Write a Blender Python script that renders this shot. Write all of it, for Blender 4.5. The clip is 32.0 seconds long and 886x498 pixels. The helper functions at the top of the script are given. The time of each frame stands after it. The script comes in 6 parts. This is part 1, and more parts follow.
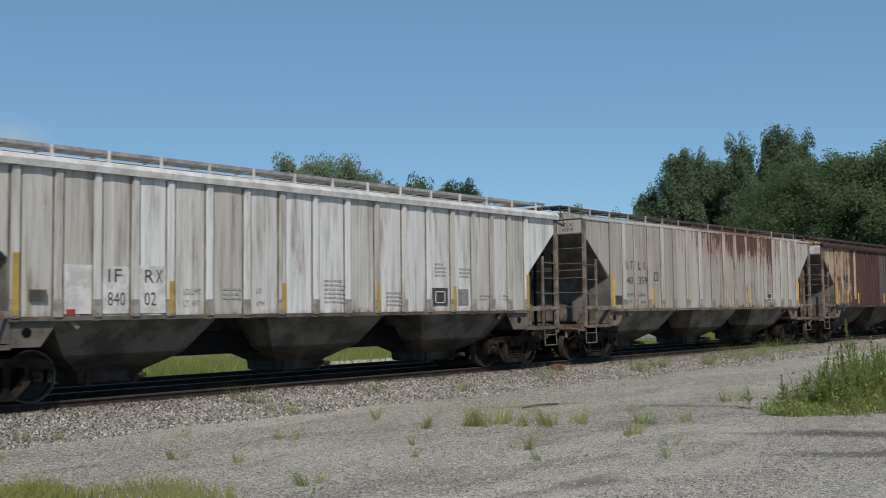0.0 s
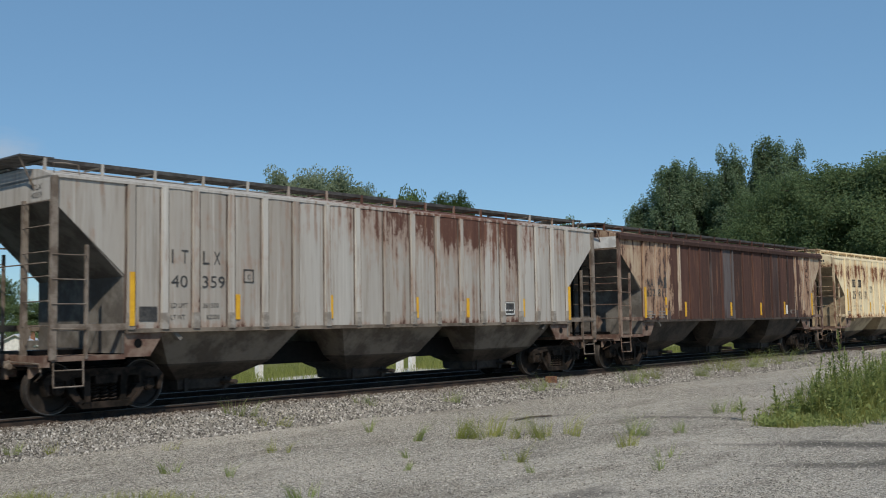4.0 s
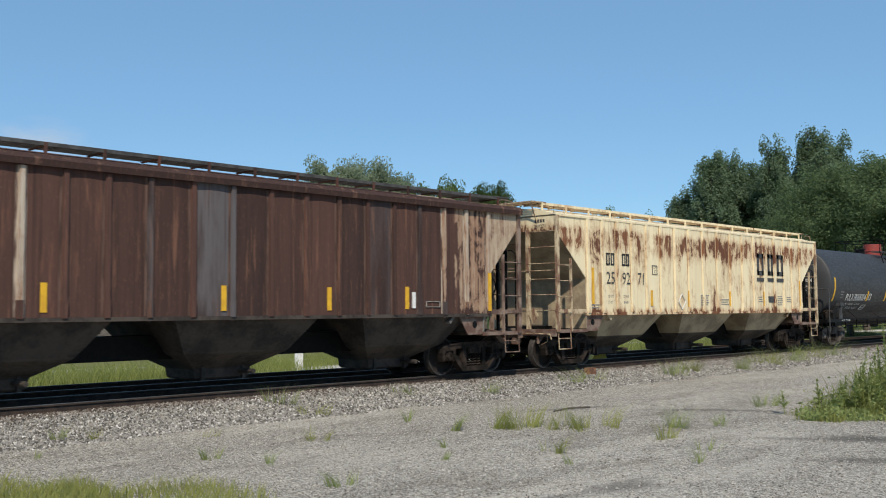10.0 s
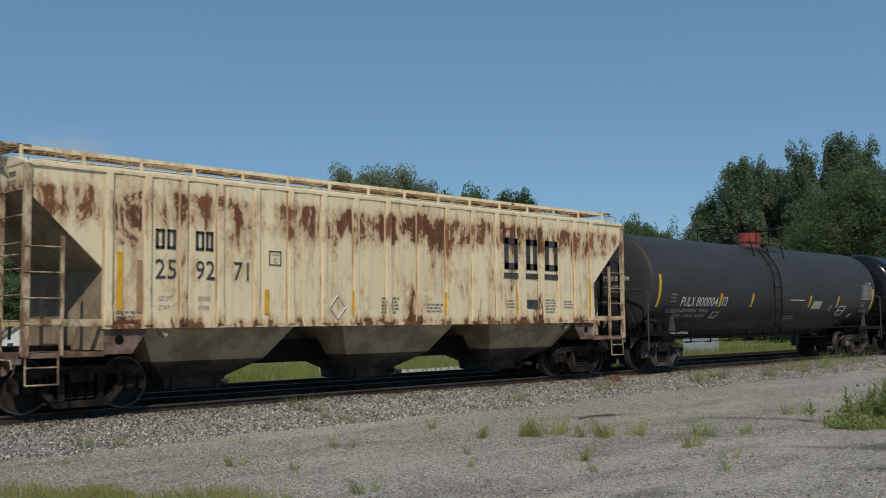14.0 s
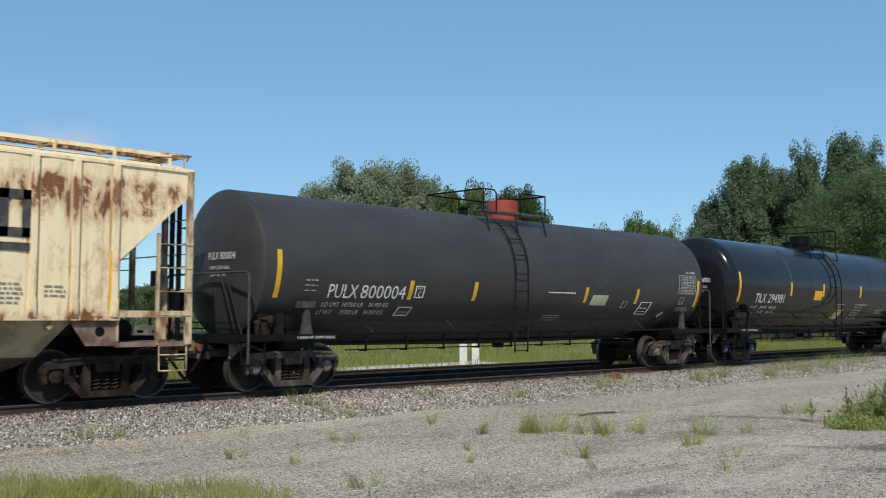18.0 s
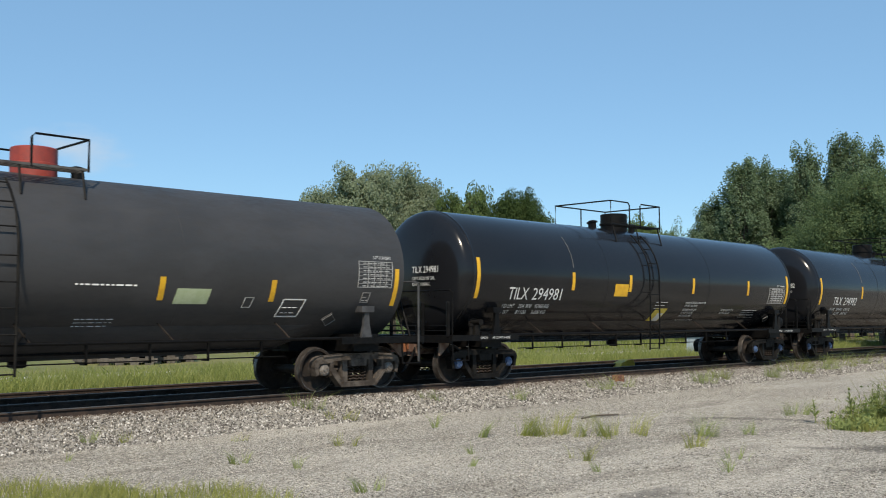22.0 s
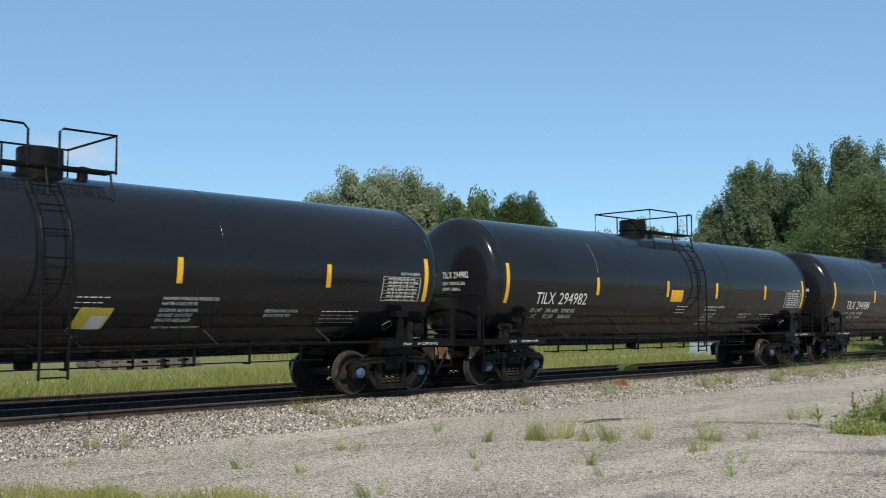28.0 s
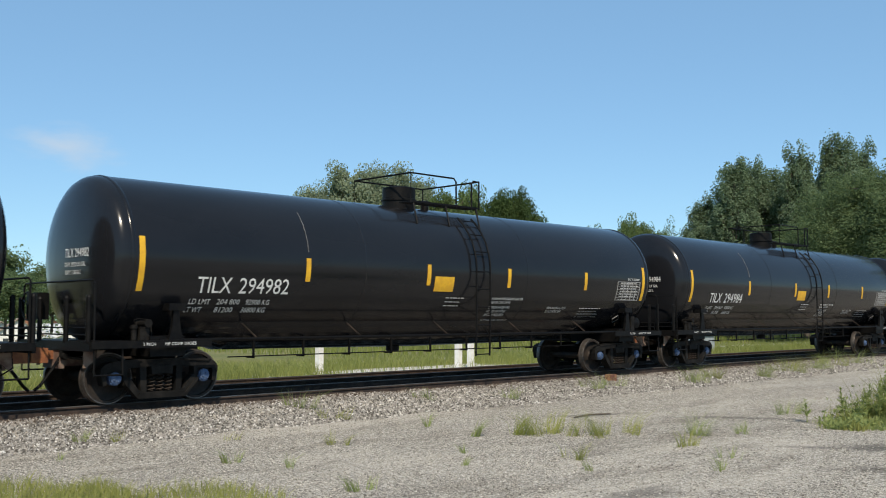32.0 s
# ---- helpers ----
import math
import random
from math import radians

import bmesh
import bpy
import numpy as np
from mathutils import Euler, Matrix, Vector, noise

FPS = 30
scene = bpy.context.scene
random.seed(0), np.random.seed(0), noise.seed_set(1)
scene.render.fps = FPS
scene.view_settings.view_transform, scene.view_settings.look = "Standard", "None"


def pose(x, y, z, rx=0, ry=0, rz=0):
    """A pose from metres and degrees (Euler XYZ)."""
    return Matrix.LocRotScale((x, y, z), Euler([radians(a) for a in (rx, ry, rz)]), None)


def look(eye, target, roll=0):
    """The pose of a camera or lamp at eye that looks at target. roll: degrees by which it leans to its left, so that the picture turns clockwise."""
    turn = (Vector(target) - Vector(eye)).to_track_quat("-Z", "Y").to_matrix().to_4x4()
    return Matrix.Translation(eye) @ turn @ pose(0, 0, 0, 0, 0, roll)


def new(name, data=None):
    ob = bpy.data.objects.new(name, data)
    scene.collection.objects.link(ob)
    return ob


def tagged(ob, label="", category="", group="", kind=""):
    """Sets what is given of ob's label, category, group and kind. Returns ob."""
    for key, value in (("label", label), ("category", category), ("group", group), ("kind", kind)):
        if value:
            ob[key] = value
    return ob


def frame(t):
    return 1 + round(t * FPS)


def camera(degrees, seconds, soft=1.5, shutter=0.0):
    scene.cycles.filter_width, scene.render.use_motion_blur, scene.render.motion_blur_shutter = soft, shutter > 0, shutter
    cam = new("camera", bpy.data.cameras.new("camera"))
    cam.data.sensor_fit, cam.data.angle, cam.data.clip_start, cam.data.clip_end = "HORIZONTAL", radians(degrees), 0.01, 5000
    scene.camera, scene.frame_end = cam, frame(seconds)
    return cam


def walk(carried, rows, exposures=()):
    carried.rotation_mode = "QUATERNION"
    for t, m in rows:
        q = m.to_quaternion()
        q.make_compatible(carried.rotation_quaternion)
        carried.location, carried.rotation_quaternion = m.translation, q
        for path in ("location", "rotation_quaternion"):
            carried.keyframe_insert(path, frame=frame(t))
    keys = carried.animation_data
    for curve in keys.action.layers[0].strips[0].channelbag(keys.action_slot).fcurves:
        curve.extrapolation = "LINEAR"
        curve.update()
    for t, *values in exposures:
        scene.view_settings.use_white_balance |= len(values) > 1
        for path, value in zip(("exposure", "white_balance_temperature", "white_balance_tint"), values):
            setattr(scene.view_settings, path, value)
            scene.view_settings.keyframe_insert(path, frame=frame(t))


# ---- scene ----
EYE = (0.0, -17.46, 1.517)


def aim(yaw, pitch, roll):
    """The hand-held camera's pose: yaw from +y towards +x, pitch up, roll."""
    return pose(*EYE, 90 + pitch, 0, -yaw) @ pose(0, 0, 0, 0, 0, roll)


cam = camera(48.32, 32.0, soft=1.0, shutter=0.3)
walk(cam, [
(0, aim(48.30, 3.52, -0.69)), (0.5, aim(48.40, 3.65, -0.73)), (1, aim(48.52, 3.82, -0.93)), (1.5, aim(48.59, 3.99, -1.07)), (2, aim(48.67, 4.12,
-1.14)), (2.5, aim(48.73, 4.20, -0.94)), (3, aim(48.76, 4.22, -0.89)), (3.5, aim(48.72, 4.21, -0.89)), (5.5, aim(48.91, 4.28, -1.02)), (6, aim(48.77,
4.32, -0.88)), (6.5, aim(48.63, 4.26, -0.78)), (7, aim(48.49, 4.12, -0.58)), (7.5, aim(48.39, 3.95, -0.55)), (8, aim(48.06, 3.80, -0.28)), (8.5,
aim(47.34, 3.68, -0.33)), (9, aim(46.99, 3.65, -0.47)), (9.5, aim(46.67, 3.65, -0.50)), (10, aim(46.47, 3.68, -0.47)), (10.5, aim(46.35, 3.69,
-0.36)), (11, aim(46.29, 3.70, -0.33)), (11.5, aim(46.20, 3.76, -0.85)), (12, aim(46.11, 3.84, -1.11)), (12.5, aim(46.01, 3.94, -1.13)), (13,
aim(45.83, 4.02, -0.85)), (13.5, aim(45.52, 4.10, -0.69)), (14, aim(45.08, 4.10, -0.48)), (14.5, aim(44.80, 4.09, -0.24)), (16.5, aim(44.88, 3.87,
0.11)), (17, aim(44.90, 3.82, 0.17)), (17.5, aim(44.93, 3.82, 0.10)), (18, aim(44.95, 3.84, 0.21)), (18.5, aim(44.98, 3.88, 0.18)), (19, aim(44.97,
3.92, 0.06)), (19.5, aim(44.95, 3.94, -0.02)), (20, aim(44.89, 3.96, 0.00)), (20.5, aim(44.84, 3.97, 0.20)), (21, aim(44.83, 3.98, 0.37)), (21.5,
aim(44.86, 4.00, 0.15)), (22, aim(44.86, 4.04, -0.17)), (22.5, aim(44.91, 4.10, -0.39)), (23, aim(44.97, 4.22, -0.37)), (23.5, aim(45.00, 4.36,
-0.42)), (24, aim(45.03, 4.50, -0.29)), (24.5, aim(45.06, 4.63, -0.28)), (25, aim(45.04, 4.70, -0.37)), (25.5, aim(44.98, 4.73, -0.39)), (27.5,
aim(44.72, 4.38, -0.17)), (28, aim(44.71, 4.29, -0.24)), (28.5, aim(44.76, 4.23, -0.23)), (29, aim(44.82, 4.18, -0.09)), (29.5, aim(44.90, 4.14,
-0.02)), (30, aim(44.99, 4.12, -0.06)), (30.5, aim(45.08, 4.08, -0.03)), (31, aim(45.19, 4.05, -0.18)), (31.5, aim(45.25, 3.99, -0.21)), (32,
aim(45.27, 3.99, -0.11))
], exposures=[(0, -0.42, 6550, 10), (3, -0.42, 6550, 10), (6, -0.22, 6520, 10), (9, -0.06, 6520, 10), (11, -0.18, 6520, 10), (14, -0.68, 6560, 10), (17, -0.25, 6600, 10), (19, 0.03, 6620, 10), (22, 0.13, 6860, 10), (24, 0.13, 7420, 10), (25, 0.13, 7560, 10), (26, 0.13, 7300, 10), (28, 0.13, 6820, 10), (32, 0.13, 6820, 10)])

# metres the train has gone, every half second
TRAVEL = [0.00, 2.00, 3.99, 5.96, 7.92, 9.87, 11.85, 13.82, 15.79, 17.74, 19.67, 21.63, 23.62, 25.62, 27.56, 29.51, 31.45, 33.38, 35.28, 37.16, 39.04, 40.92,
42.79, 44.66, 46.51, 48.33, 50.14, 51.94, 53.71, 55.47, 57.21, 58.92, 60.62, 62.31, 63.99, 65.67, 67.32, 68.93, 70.50, 72.08, 73.68, 75.26, 76.82,
78.36, 79.88, 81.39, 82.91, 84.43, 85.96, 87.48, 88.98, 90.44, 91.88, 93.30, 94.68, 96.04, 97.38, 98.69, 99.96, 101.20, 102.40, 103.56, 104.67,
105.74, 106.79]


def travel(t):
    return float(np.interp(t, np.arange(len(TRAVEL)) * 0.5, TRAVEL))


# ---- world and sun ----
SUN = Vector((-0.60, -0.66, 0.92)).normalized()
world = bpy.data.worlds.new("sky")
scene.world = world
world.use_nodes = True
wn = world.node_tree
sky = wn.nodes.new("ShaderNodeTexSky")
sky.sky_type, sky.sun_disc = "NISHITA", False
sky.sun_elevation = math.asin(SUN.z)
sky.sun_rotation = math.atan2(SUN.x, SUN.y)
sky.altitude, sky.air_density, sky.dust_density, sky.ozone_density = 200, 0.85, 0.2, 1.8
tint = wn.nodes.new("ShaderNodeMix")
tint.data_type, tint.blend_type = "RGBA", "MULTIPLY"
tint.inputs[0].default_value, tint.inputs[7].default_value = 1.0, (0.80, 1.0, 1.04, 1)
wn.links.new(sky.outputs[0], tint.inputs[6])
# a clear summer sky, a little evener than the model's
even = wn.nodes.new("ShaderNodeMix")
even.data_type = "RGBA"
even.inputs[0].default_value, even.inputs[7].default_value = 0.5, (1.70, 3.32, 5.45, 1)
wn.links.new(tint.outputs[2], even.inputs[6])
# one faint wisp of cloud low in the sky
way = wn.nodes.new("ShaderNodeTexCoord")
offset = wn.nodes.new("ShaderNodeVectorMath")
offset.operation = "SUBTRACT"
offset.inputs[1].default_value = (0.408, 0.900, 0.160)
wn.links.new(way.outputs["Generated"], offset.inputs[0])
squash = wn.nodes.new("ShaderNodeMapping")
squash.inputs["Scale"].default_value = (1.0, 1.0, 2.6)
wn.links.new(offset.outputs[0], squash.inputs[0])
reach = wn.nodes.new("ShaderNodeVectorMath")
reach.operation = "LENGTH"
wn.links.new(squash.outputs[0], reach.inputs[0])
wisp = wn.nodes.new("ShaderNodeTexNoise")
wisp.inputs["Scale"].default_value, wisp.inputs["Detail"].default_value = 22, 6
wn.links.new(squash.outputs[0], wisp.inputs["Vector"])
blend = wn.nodes.new("ShaderNodeMath")
blend.operation = "MULTIPLY_ADD"
blend.inputs[1].default_value, blend.inputs[2].default_value = 0.10, 0.0
wn.links.new(wisp.outputs[0], blend.inputs[0])
soft_edge = wn.nodes.new("ShaderNodeMapRange")
soft_edge.interpolation_type = "SMOOTHSTEP"
soft_edge.inputs[1].default_value, soft_edge.inputs[2].default_value = 0.0, 0.075
soft_edge.inputs[3].default_value, soft_edge.inputs[4].default_value = 0.8, 0.0
joined = wn.nodes.new("ShaderNodeMath")
joined.operation = "ADD"
wn.links.new(reach.outputs["Value"], joined.inputs[0])
wn.links.new(blend.outputs[0], joined.inputs[1])
lower = wn.nodes.new("ShaderNodeMath")
lower.operation = "SUBTRACT"
lower.inputs[1].default_value = 0.04
wn.links.new(joined.outputs[0], lower.inputs[0])
wn.links.new(lower.outputs[0], soft_edge.inputs[0])
cloud = wn.nodes.new("ShaderNodeMix")
cloud.data_type = "RGBA"
cloud.inputs[7].default_value = (3.6, 4.5, 5.6, 1)
wn.links.new(soft_edge.outputs[0], cloud.inputs[0])
wn.links.new(even.outputs[2], cloud.inputs[6])
wn.links.new(cloud.outputs[2], wn.nodes["Background"].inputs[0])
wn.nodes["Background"].inputs[1].default_value = 0.135
sun = new("sun", bpy.data.lights.new("sun", "SUN"))
sun.data.energy, sun.data.angle, sun.data.color = 4.3, radians(0.53), (1.0, 0.91, 0.77)
sun.matrix_world = look(SUN * 50, (0, 0, 0))
scene.view_settings.exposure = 0.0


# ---- materials ----
class Nodes:
    """A small builder for node materials."""

    def __init__(self, name, rough=0.7, metal=0.0, spec=0.5):
        self.m = bpy.data.materials.new(name)
        self.m.use_nodes = True
        self.t = self.m.node_tree
        self.b = self.t.nodes["Principled BSDF"]
        self.b.inputs["Roughness"].default_value = rough
        self.b.inputs["Metallic"].default_value = metal
        self.b.inputs["Specular IOR Level"].default_value = spec
        self.co = self.t.nodes.new("ShaderNodeTexCoord").outputs["Object"]
        self.last = None

    def link(self, a, b):
        if isinstance(a, (int, float)):
            b.default_value = a
        elif isinstance(a, tuple):
            b.default_value = (*a, 1) if len(a) == 3 else a
        else:
            self.t.links.new(a, b)

    def math(self, op, a, b=0.0, c=0.0):
        n = self.t.nodes.new("ShaderNodeMath")
        n.operation = op
        for v, s in zip((a, b, c), n.inputs):
            self.link(v, s)
        return n.outputs[0]

    def place(self, scale, shift=(0, 0, 0)):
        n = self.t.nodes.new("ShaderNodeMapping")
        self.t.links.new(self.co, n.inputs[0])
        n.inputs["Scale"].default_value, n.inputs["Location"].default_value = scale, shift
        return n.outputs[0]

    def noise(self, scale=(1, 1, 1), size=1.0, detail=5, rough=0.6, shift=(0, 0, 0), warp=0.0):
        n = self.t.nodes.new("ShaderNodeTexNoise")
        self.link(self.place(scale, shift), n.inputs["Vector"])
        n.inputs["Scale"].default_value, n.inputs["Detail"].default_value = size, detail
        n.inputs["Roughness"].default_value, n.inputs["Distortion"].default_value = rough, warp
        return n.outputs[0]

    def cells(self, size, scale=(1, 1, 1)):
        n = self.t.nodes.new("ShaderNodeTexVoronoi")
        self.link(self.place(scale), n.inputs["Vector"])
        n.inputs["Scale"].default_value = size
        return n

    def span(self, v, a, b, lo=0.0, hi=1.0):
        n = self.t.nodes.new("ShaderNodeMapRange")
        n.interpolation_type = "SMOOTHSTEP"
        for x, s in zip((v, a, b, lo, hi), n.inputs):
            self.link(x, s)
        return n.outputs[0]

    def axis(self, i):
        n = self.t.nodes.new("ShaderNodeSeparateXYZ")
        self.t.links.new(self.co, n.inputs[0])
        return n.outputs[i]

    def mix(self, f, a, b):
        n = self.t.nodes.new("ShaderNodeMix")
        n.data_type = "RGBA"
        self.link(f, n.inputs[0])
        self.link(a, n.inputs[6])
        self.link(b, n.inputs[7])
        return n.outputs[2]

    def pick(self, source="Object"):
        if source == "Object":
            return self.t.nodes.new("ShaderNodeObjectInfo").outputs["Random"]
        return self.t.nodes.new("ShaderNodeNewGeometry").outputs["Random Per Island"]

    def done(self, color, rough=None, bump=None, strength=0.3, distance=0.02):
        self.link(color, self.b.inputs["Base Color"])
        if rough is not None:
            self.link(rough, self.b.inputs["Roughness"])
        if bump is not None:
            n = self.t.nodes.new("ShaderNodeBump")
            n.inputs["Strength"].default_value, n.inputs["Distance"].default_value = strength, distance
            self.link(bump, n.inputs["Height"])
            self.t.links.new(n.outputs[0], self.b.inputs["Normal"])
        return self.m


def mottled(name, a, b, rough=0.7, size=6.0, metal=0.0, bump=0.2, scale=(1, 1, 1), spec=0.5, wear=0.12):
    n = Nodes(name, rough, metal, spec)
    big = n.span(n.noise(scale, size), 0.3, 0.7)
    fine = n.noise(scale, size * 9, 3)
    c = n.mix(n.span(n.math("ADD", n.math("MULTIPLY", big, 0.7), n.math("MULTIPLY", fine, 0.3)), 0.2, 0.8), a, b)
    return n.done(c, n.span(fine, 0.2, 0.8, max(rough - wear, 0.05), min(rough + wear, 1)), fine, bump, 0.01)


RUST_DARK, RUST, RUST_LIGHT = (0.060, 0.030, 0.024), (0.125, 0.052, 0.034), (0.28, 0.14, 0.075)


def hopper_paint(name, base, other, dirt, rust=0.5, band=None, grow=None, ends=None, base_rust=0.0, vary=0.5, tones=None, fibre=0.4, drip=0.3, grain=9, flake=1.0, edge=0.035):
    """Weathered car paint: vertical streaks, grime and rust. band: height range of rust patches. grow: rust grows along x.
    ends: paint is left only near the two ends. vary: how far panels differ."""
    n = Nodes(name, 0.72, 0.0, 0.3)
    x, z = n.axis(0), n.axis(2)
    luck = n.pick()
    streak = n.noise((grain, grain, 0.45), 1.0, 6, 0.66)
    wide = n.noise((1.7, 1.7, 0.3), 1.0, 4, 0.6, (3, 1, 0))
    patch = n.noise((2.0 * flake, 2.0 * flake, 1.0 * flake), 1.0, 9, 0.74, (11, 4, 2), 0.5)
    fine = n.noise((30, 30, 12), 1.0, 3)
    c = n.mix(n.span(n.math("ADD", n.math("MULTIPLY", wide, 1.0 - vary), n.math("MULTIPLY", luck, vary)), 0.25, 0.75), base, other)
    c = n.mix(n.span(streak, 0.45, 0.72, 0.0, 0.8), c, dirt)
    c = n.mix(n.span(n.noise((14, 14, 0.35), 1.0, 5, 0.6, (7, 3, 1)), 0.52, 0.72, 0.0, 0.45), c, tuple(min(v * 1.35, 0.8) for v in base))
    amount = n.math("ADD", n.math("MULTIPLY", patch, 1.0 - fibre), n.math("MULTIPLY", streak, fibre))
    lift = n.math("MULTIPLY", n.math("SUBTRACT", luck, 0.5), (0.05 if ends else 0.17 if grow else 0.10) * rust)
    if band:
        g = n.math("MULTIPLY", n.span(z, band[0] - 0.55, band[0] + 0.1), n.span(z, band[1] - 0.05, band[1] + 0.25, 1.0, 0.0))
        lift = n.math("ADD", lift, n.math("MULTIPLY", g, 0.13))
    if grow:
        reach = n.math("MULTIPLY", n.span(x, grow[0], grow[1]), n.span(x, grow[2], grow[2] + 2.5, 1.0, 0.55))
        g = n.math("MULTIPLY", reach, n.span(z, 2.5, 3.95, 0.0, 0.20))
        lift = n.math("ADD", lift, n.math("ADD", g, n.math("MULTIPLY", n.span(x, 9.0, 11.5), n.span(x, 13.4, 14.6, 0.05, 0.0))))
    if ends:
        e = n.math("MULTIPLY", n.span(x, ends[0] - 0.9, ends[0] + 0.3), n.span(x, ends[1] - 0.3, ends[1] + 0.6, 1.0, 0.0))
        lift = n.math("ADD", lift, n.math("MULTIPLY", e, 0.4))
    c = n.mix(n.span(n.noise((26, 26, 0.6), 1.0, 4, 0.7, (5, 9, 4)), 0.50, 0.68, 0.0, drip), c, dirt)
    foot = n.span(z, 1.68, 1.45, 0.0, 0.12)
    amount = n.math("ADD", n.math("ADD", amount, lift), n.math("ADD", foot, base_rust))
    k = n.span(amount, 0.65 - 0.08 * rust, 0.65 + edge - 0.08 * rust)
    lo, mid, hi = tones or (RUST_DARK, RUST, RUST_LIGHT)
    tone = n.mix(n.span(n.math("ADD", n.math("MULTIPLY", streak, 0.5), n.math("MULTIPLY", luck, 0.5)), 0.25, 0.75), mid, lo)
    tone = n.mix(n.span(fine, 0.55, 0.8, 0.0, 0.4), tone, hi)
    if ends:
        tone = n.mix(n.math("MULTIPLY", n.span(luck, 0.74, 0.8, 0.0, 0.7), n.span(wide, 0.35, 0.6)), tone, (0.145, 0.135, 0.14))
    c = n.mix(n.span(amount, 0.55 - 0.08 * rust, 0.65 - 0.08 * rust, 0.0, 0.5), c, hi)
    tone = n.mix(n.span(n.noise((16, 16, 0.28), 1.0, 6, 0.7, (1, 6, 8)), 0.50, 0.70, 0.0, 0.75), tone, lo)
    tone = n.mix(n.span(n.noise((7, 7, 0.5), 1.0, 7, 0.72, (8, 2, 5)), 0.53, 0.70, 0.0, 0.7), tone, hi)
    c = n.mix(k, c, tone)
    return n.done(c, n.span(k, 0, 1, 0.6, 0.9), n.math("ADD", fine, n.math("MULTIPLY", k, 0.4)), 0.12, 0.01)


M = {}
M["paint_a"] = hopper_paint("weathered_grey_paint", (0.66, 0.66, 0.66), (0.45, 0.42, 0.385), (0.20, 0.175, 0.15), 0.0, vary=0.6, drip=0.35, grain=5)
M["paint_b"] = hopper_paint("rusty_grey_paint", (0.45, 0.43, 0.40), (0.33, 0.30, 0.265), (0.235, 0.20, 0.165), 0.65, None, (4.8, 8.6, 13.6), None, -0.045, 0.5, ((0.085, 0.040, 0.031), (0.165, 0.078, 0.056), (0.29, 0.17, 0.115)), 0.5, 0.12, flake=1.7, edge=0.06)
M["paint_c"] = hopper_paint("peeling_brown_paint", (0.47, 0.38, 0.27), (0.36, 0.23, 0.145), (0.22, 0.105, 0.062), 1.0, None, None, (4.6, 14.6), 0.045, 0.3, ((0.036, 0.021, 0.018), (0.094, 0.046, 0.036), (0.21, 0.10, 0.062)), flake=1.7)
M["rust_c"] = hopper_paint("maroon_rusted_steel", (0.20, 0.12, 0.085), (0.14, 0.08, 0.06), (0.09, 0.045, 0.033), 1.0, None, None, None, 0.22, 0.3, ((0.046, 0.025, 0.021), (0.105, 0.047, 0.036), (0.24, 0.13, 0.085)), flake=1.7)
M["paint_d"] = hopper_paint("rusty_cream_paint", (0.82, 0.70, 0.465), (0.76, 0.645, 0.42), (0.68, 0.55, 0.35), 0.5, (3.35, 3.75), None, None, 0.012, 0.4, ((0.125, 0.050, 0.028), (0.23, 0.095, 0.046), (0.40, 0.21, 0.10)), 0.22, 0.10, flake=1.15, edge=0.05)
M["chalk_a"] = mottled("chalky_light_grey_paint", (0.64, 0.63, 0.61), (0.45, 0.435, 0.42), 0.8, 3)
# underside colours hold grime plus the shade beneath the car bodies
M["under_a"] = mottled("grimy_shaded_grey_underside", (0.145, 0.126, 0.105), (0.062, 0.053, 0.044), 0.85, 1.6)
M["under_b"] = mottled("grimy_shaded_brown_grey_underside", (0.205, 0.170, 0.135), (0.095, 0.074, 0.057), 0.85, 1.6)
M["under_c"] = mottled("dark_grimy_shaded_underside", (0.070, 0.054, 0.043), (0.028, 0.022, 0.018), 0.85, 1.6)
M["under_d"] = mottled("dusty_shaded_cream_underside", (0.42, 0.335, 0.215), (0.25, 0.19, 0.125), 0.8, 1.6)
M["tank_matte"] = mottled("matte_charcoal_tank_paint", (0.041, 0.041, 0.043), (0.032, 0.032, 0.033), 0.55, 1.2, 0, 0.0, (0.4, 1, 1), 0.4)
M["tank_gloss"] = mottled("glossy_black_tank_paint", (0.0112, 0.0118, 0.0138), (0.0090, 0.0095, 0.0112), 0.17, 0.8, 0, 0.0, (0.4, 1, 1), 0.32, 0.025)
M["black"] = mottled("black_painted_steel", (0.004, 0.004, 0.0044), (0.0075, 0.007, 0.0066), 0.5, 8, spec=0.12)
M["saddle"] = mottled("matte_charcoal_steel", (0.060, 0.060, 0.062), (0.035, 0.035, 0.036), 0.6, 5)
M["grate"] = mottled("dark_galvanised_grating", (0.10, 0.095, 0.09), (0.055, 0.05, 0.048), 0.7, 5, 0.3)
M["grate_pale"] = mottled("pale_galvanised_steel", (0.40, 0.39, 0.38), (0.26, 0.25, 0.24), 0.6, 5, 0.3)
# truck grime, darkened further for the shadow under the cars
M["truck"] = mottled("grimy_shaded_cast_steel", (0.042, 0.031, 0.025), (0.012, 0.010, 0.008), 0.85, 5, spec=0.15)
M["truck_black"] = mottled("black_grimy_cast_steel", (0.016, 0.0145, 0.013), (0.0065, 0.006, 0.0055), 0.7, 5, spec=0.15)
M["truck_dusty"] = mottled("dusty_brown_cast_steel", (0.108, 0.091, 0.077), (0.045, 0.037, 0.031), 0.85, 5, spec=0.2)
M["trim_cream"] = mottled("rusting_cream_steel", (0.56, 0.45, 0.29), (0.19, 0.10, 0.062), 0.85, 3, scale=(2, 2, 0.8))
M["trim_brown"] = mottled("flaking_brown_steel", (0.10, 0.055, 0.042), (0.26, 0.19, 0.145), 0.85, 3, scale=(2, 2, 0.8))
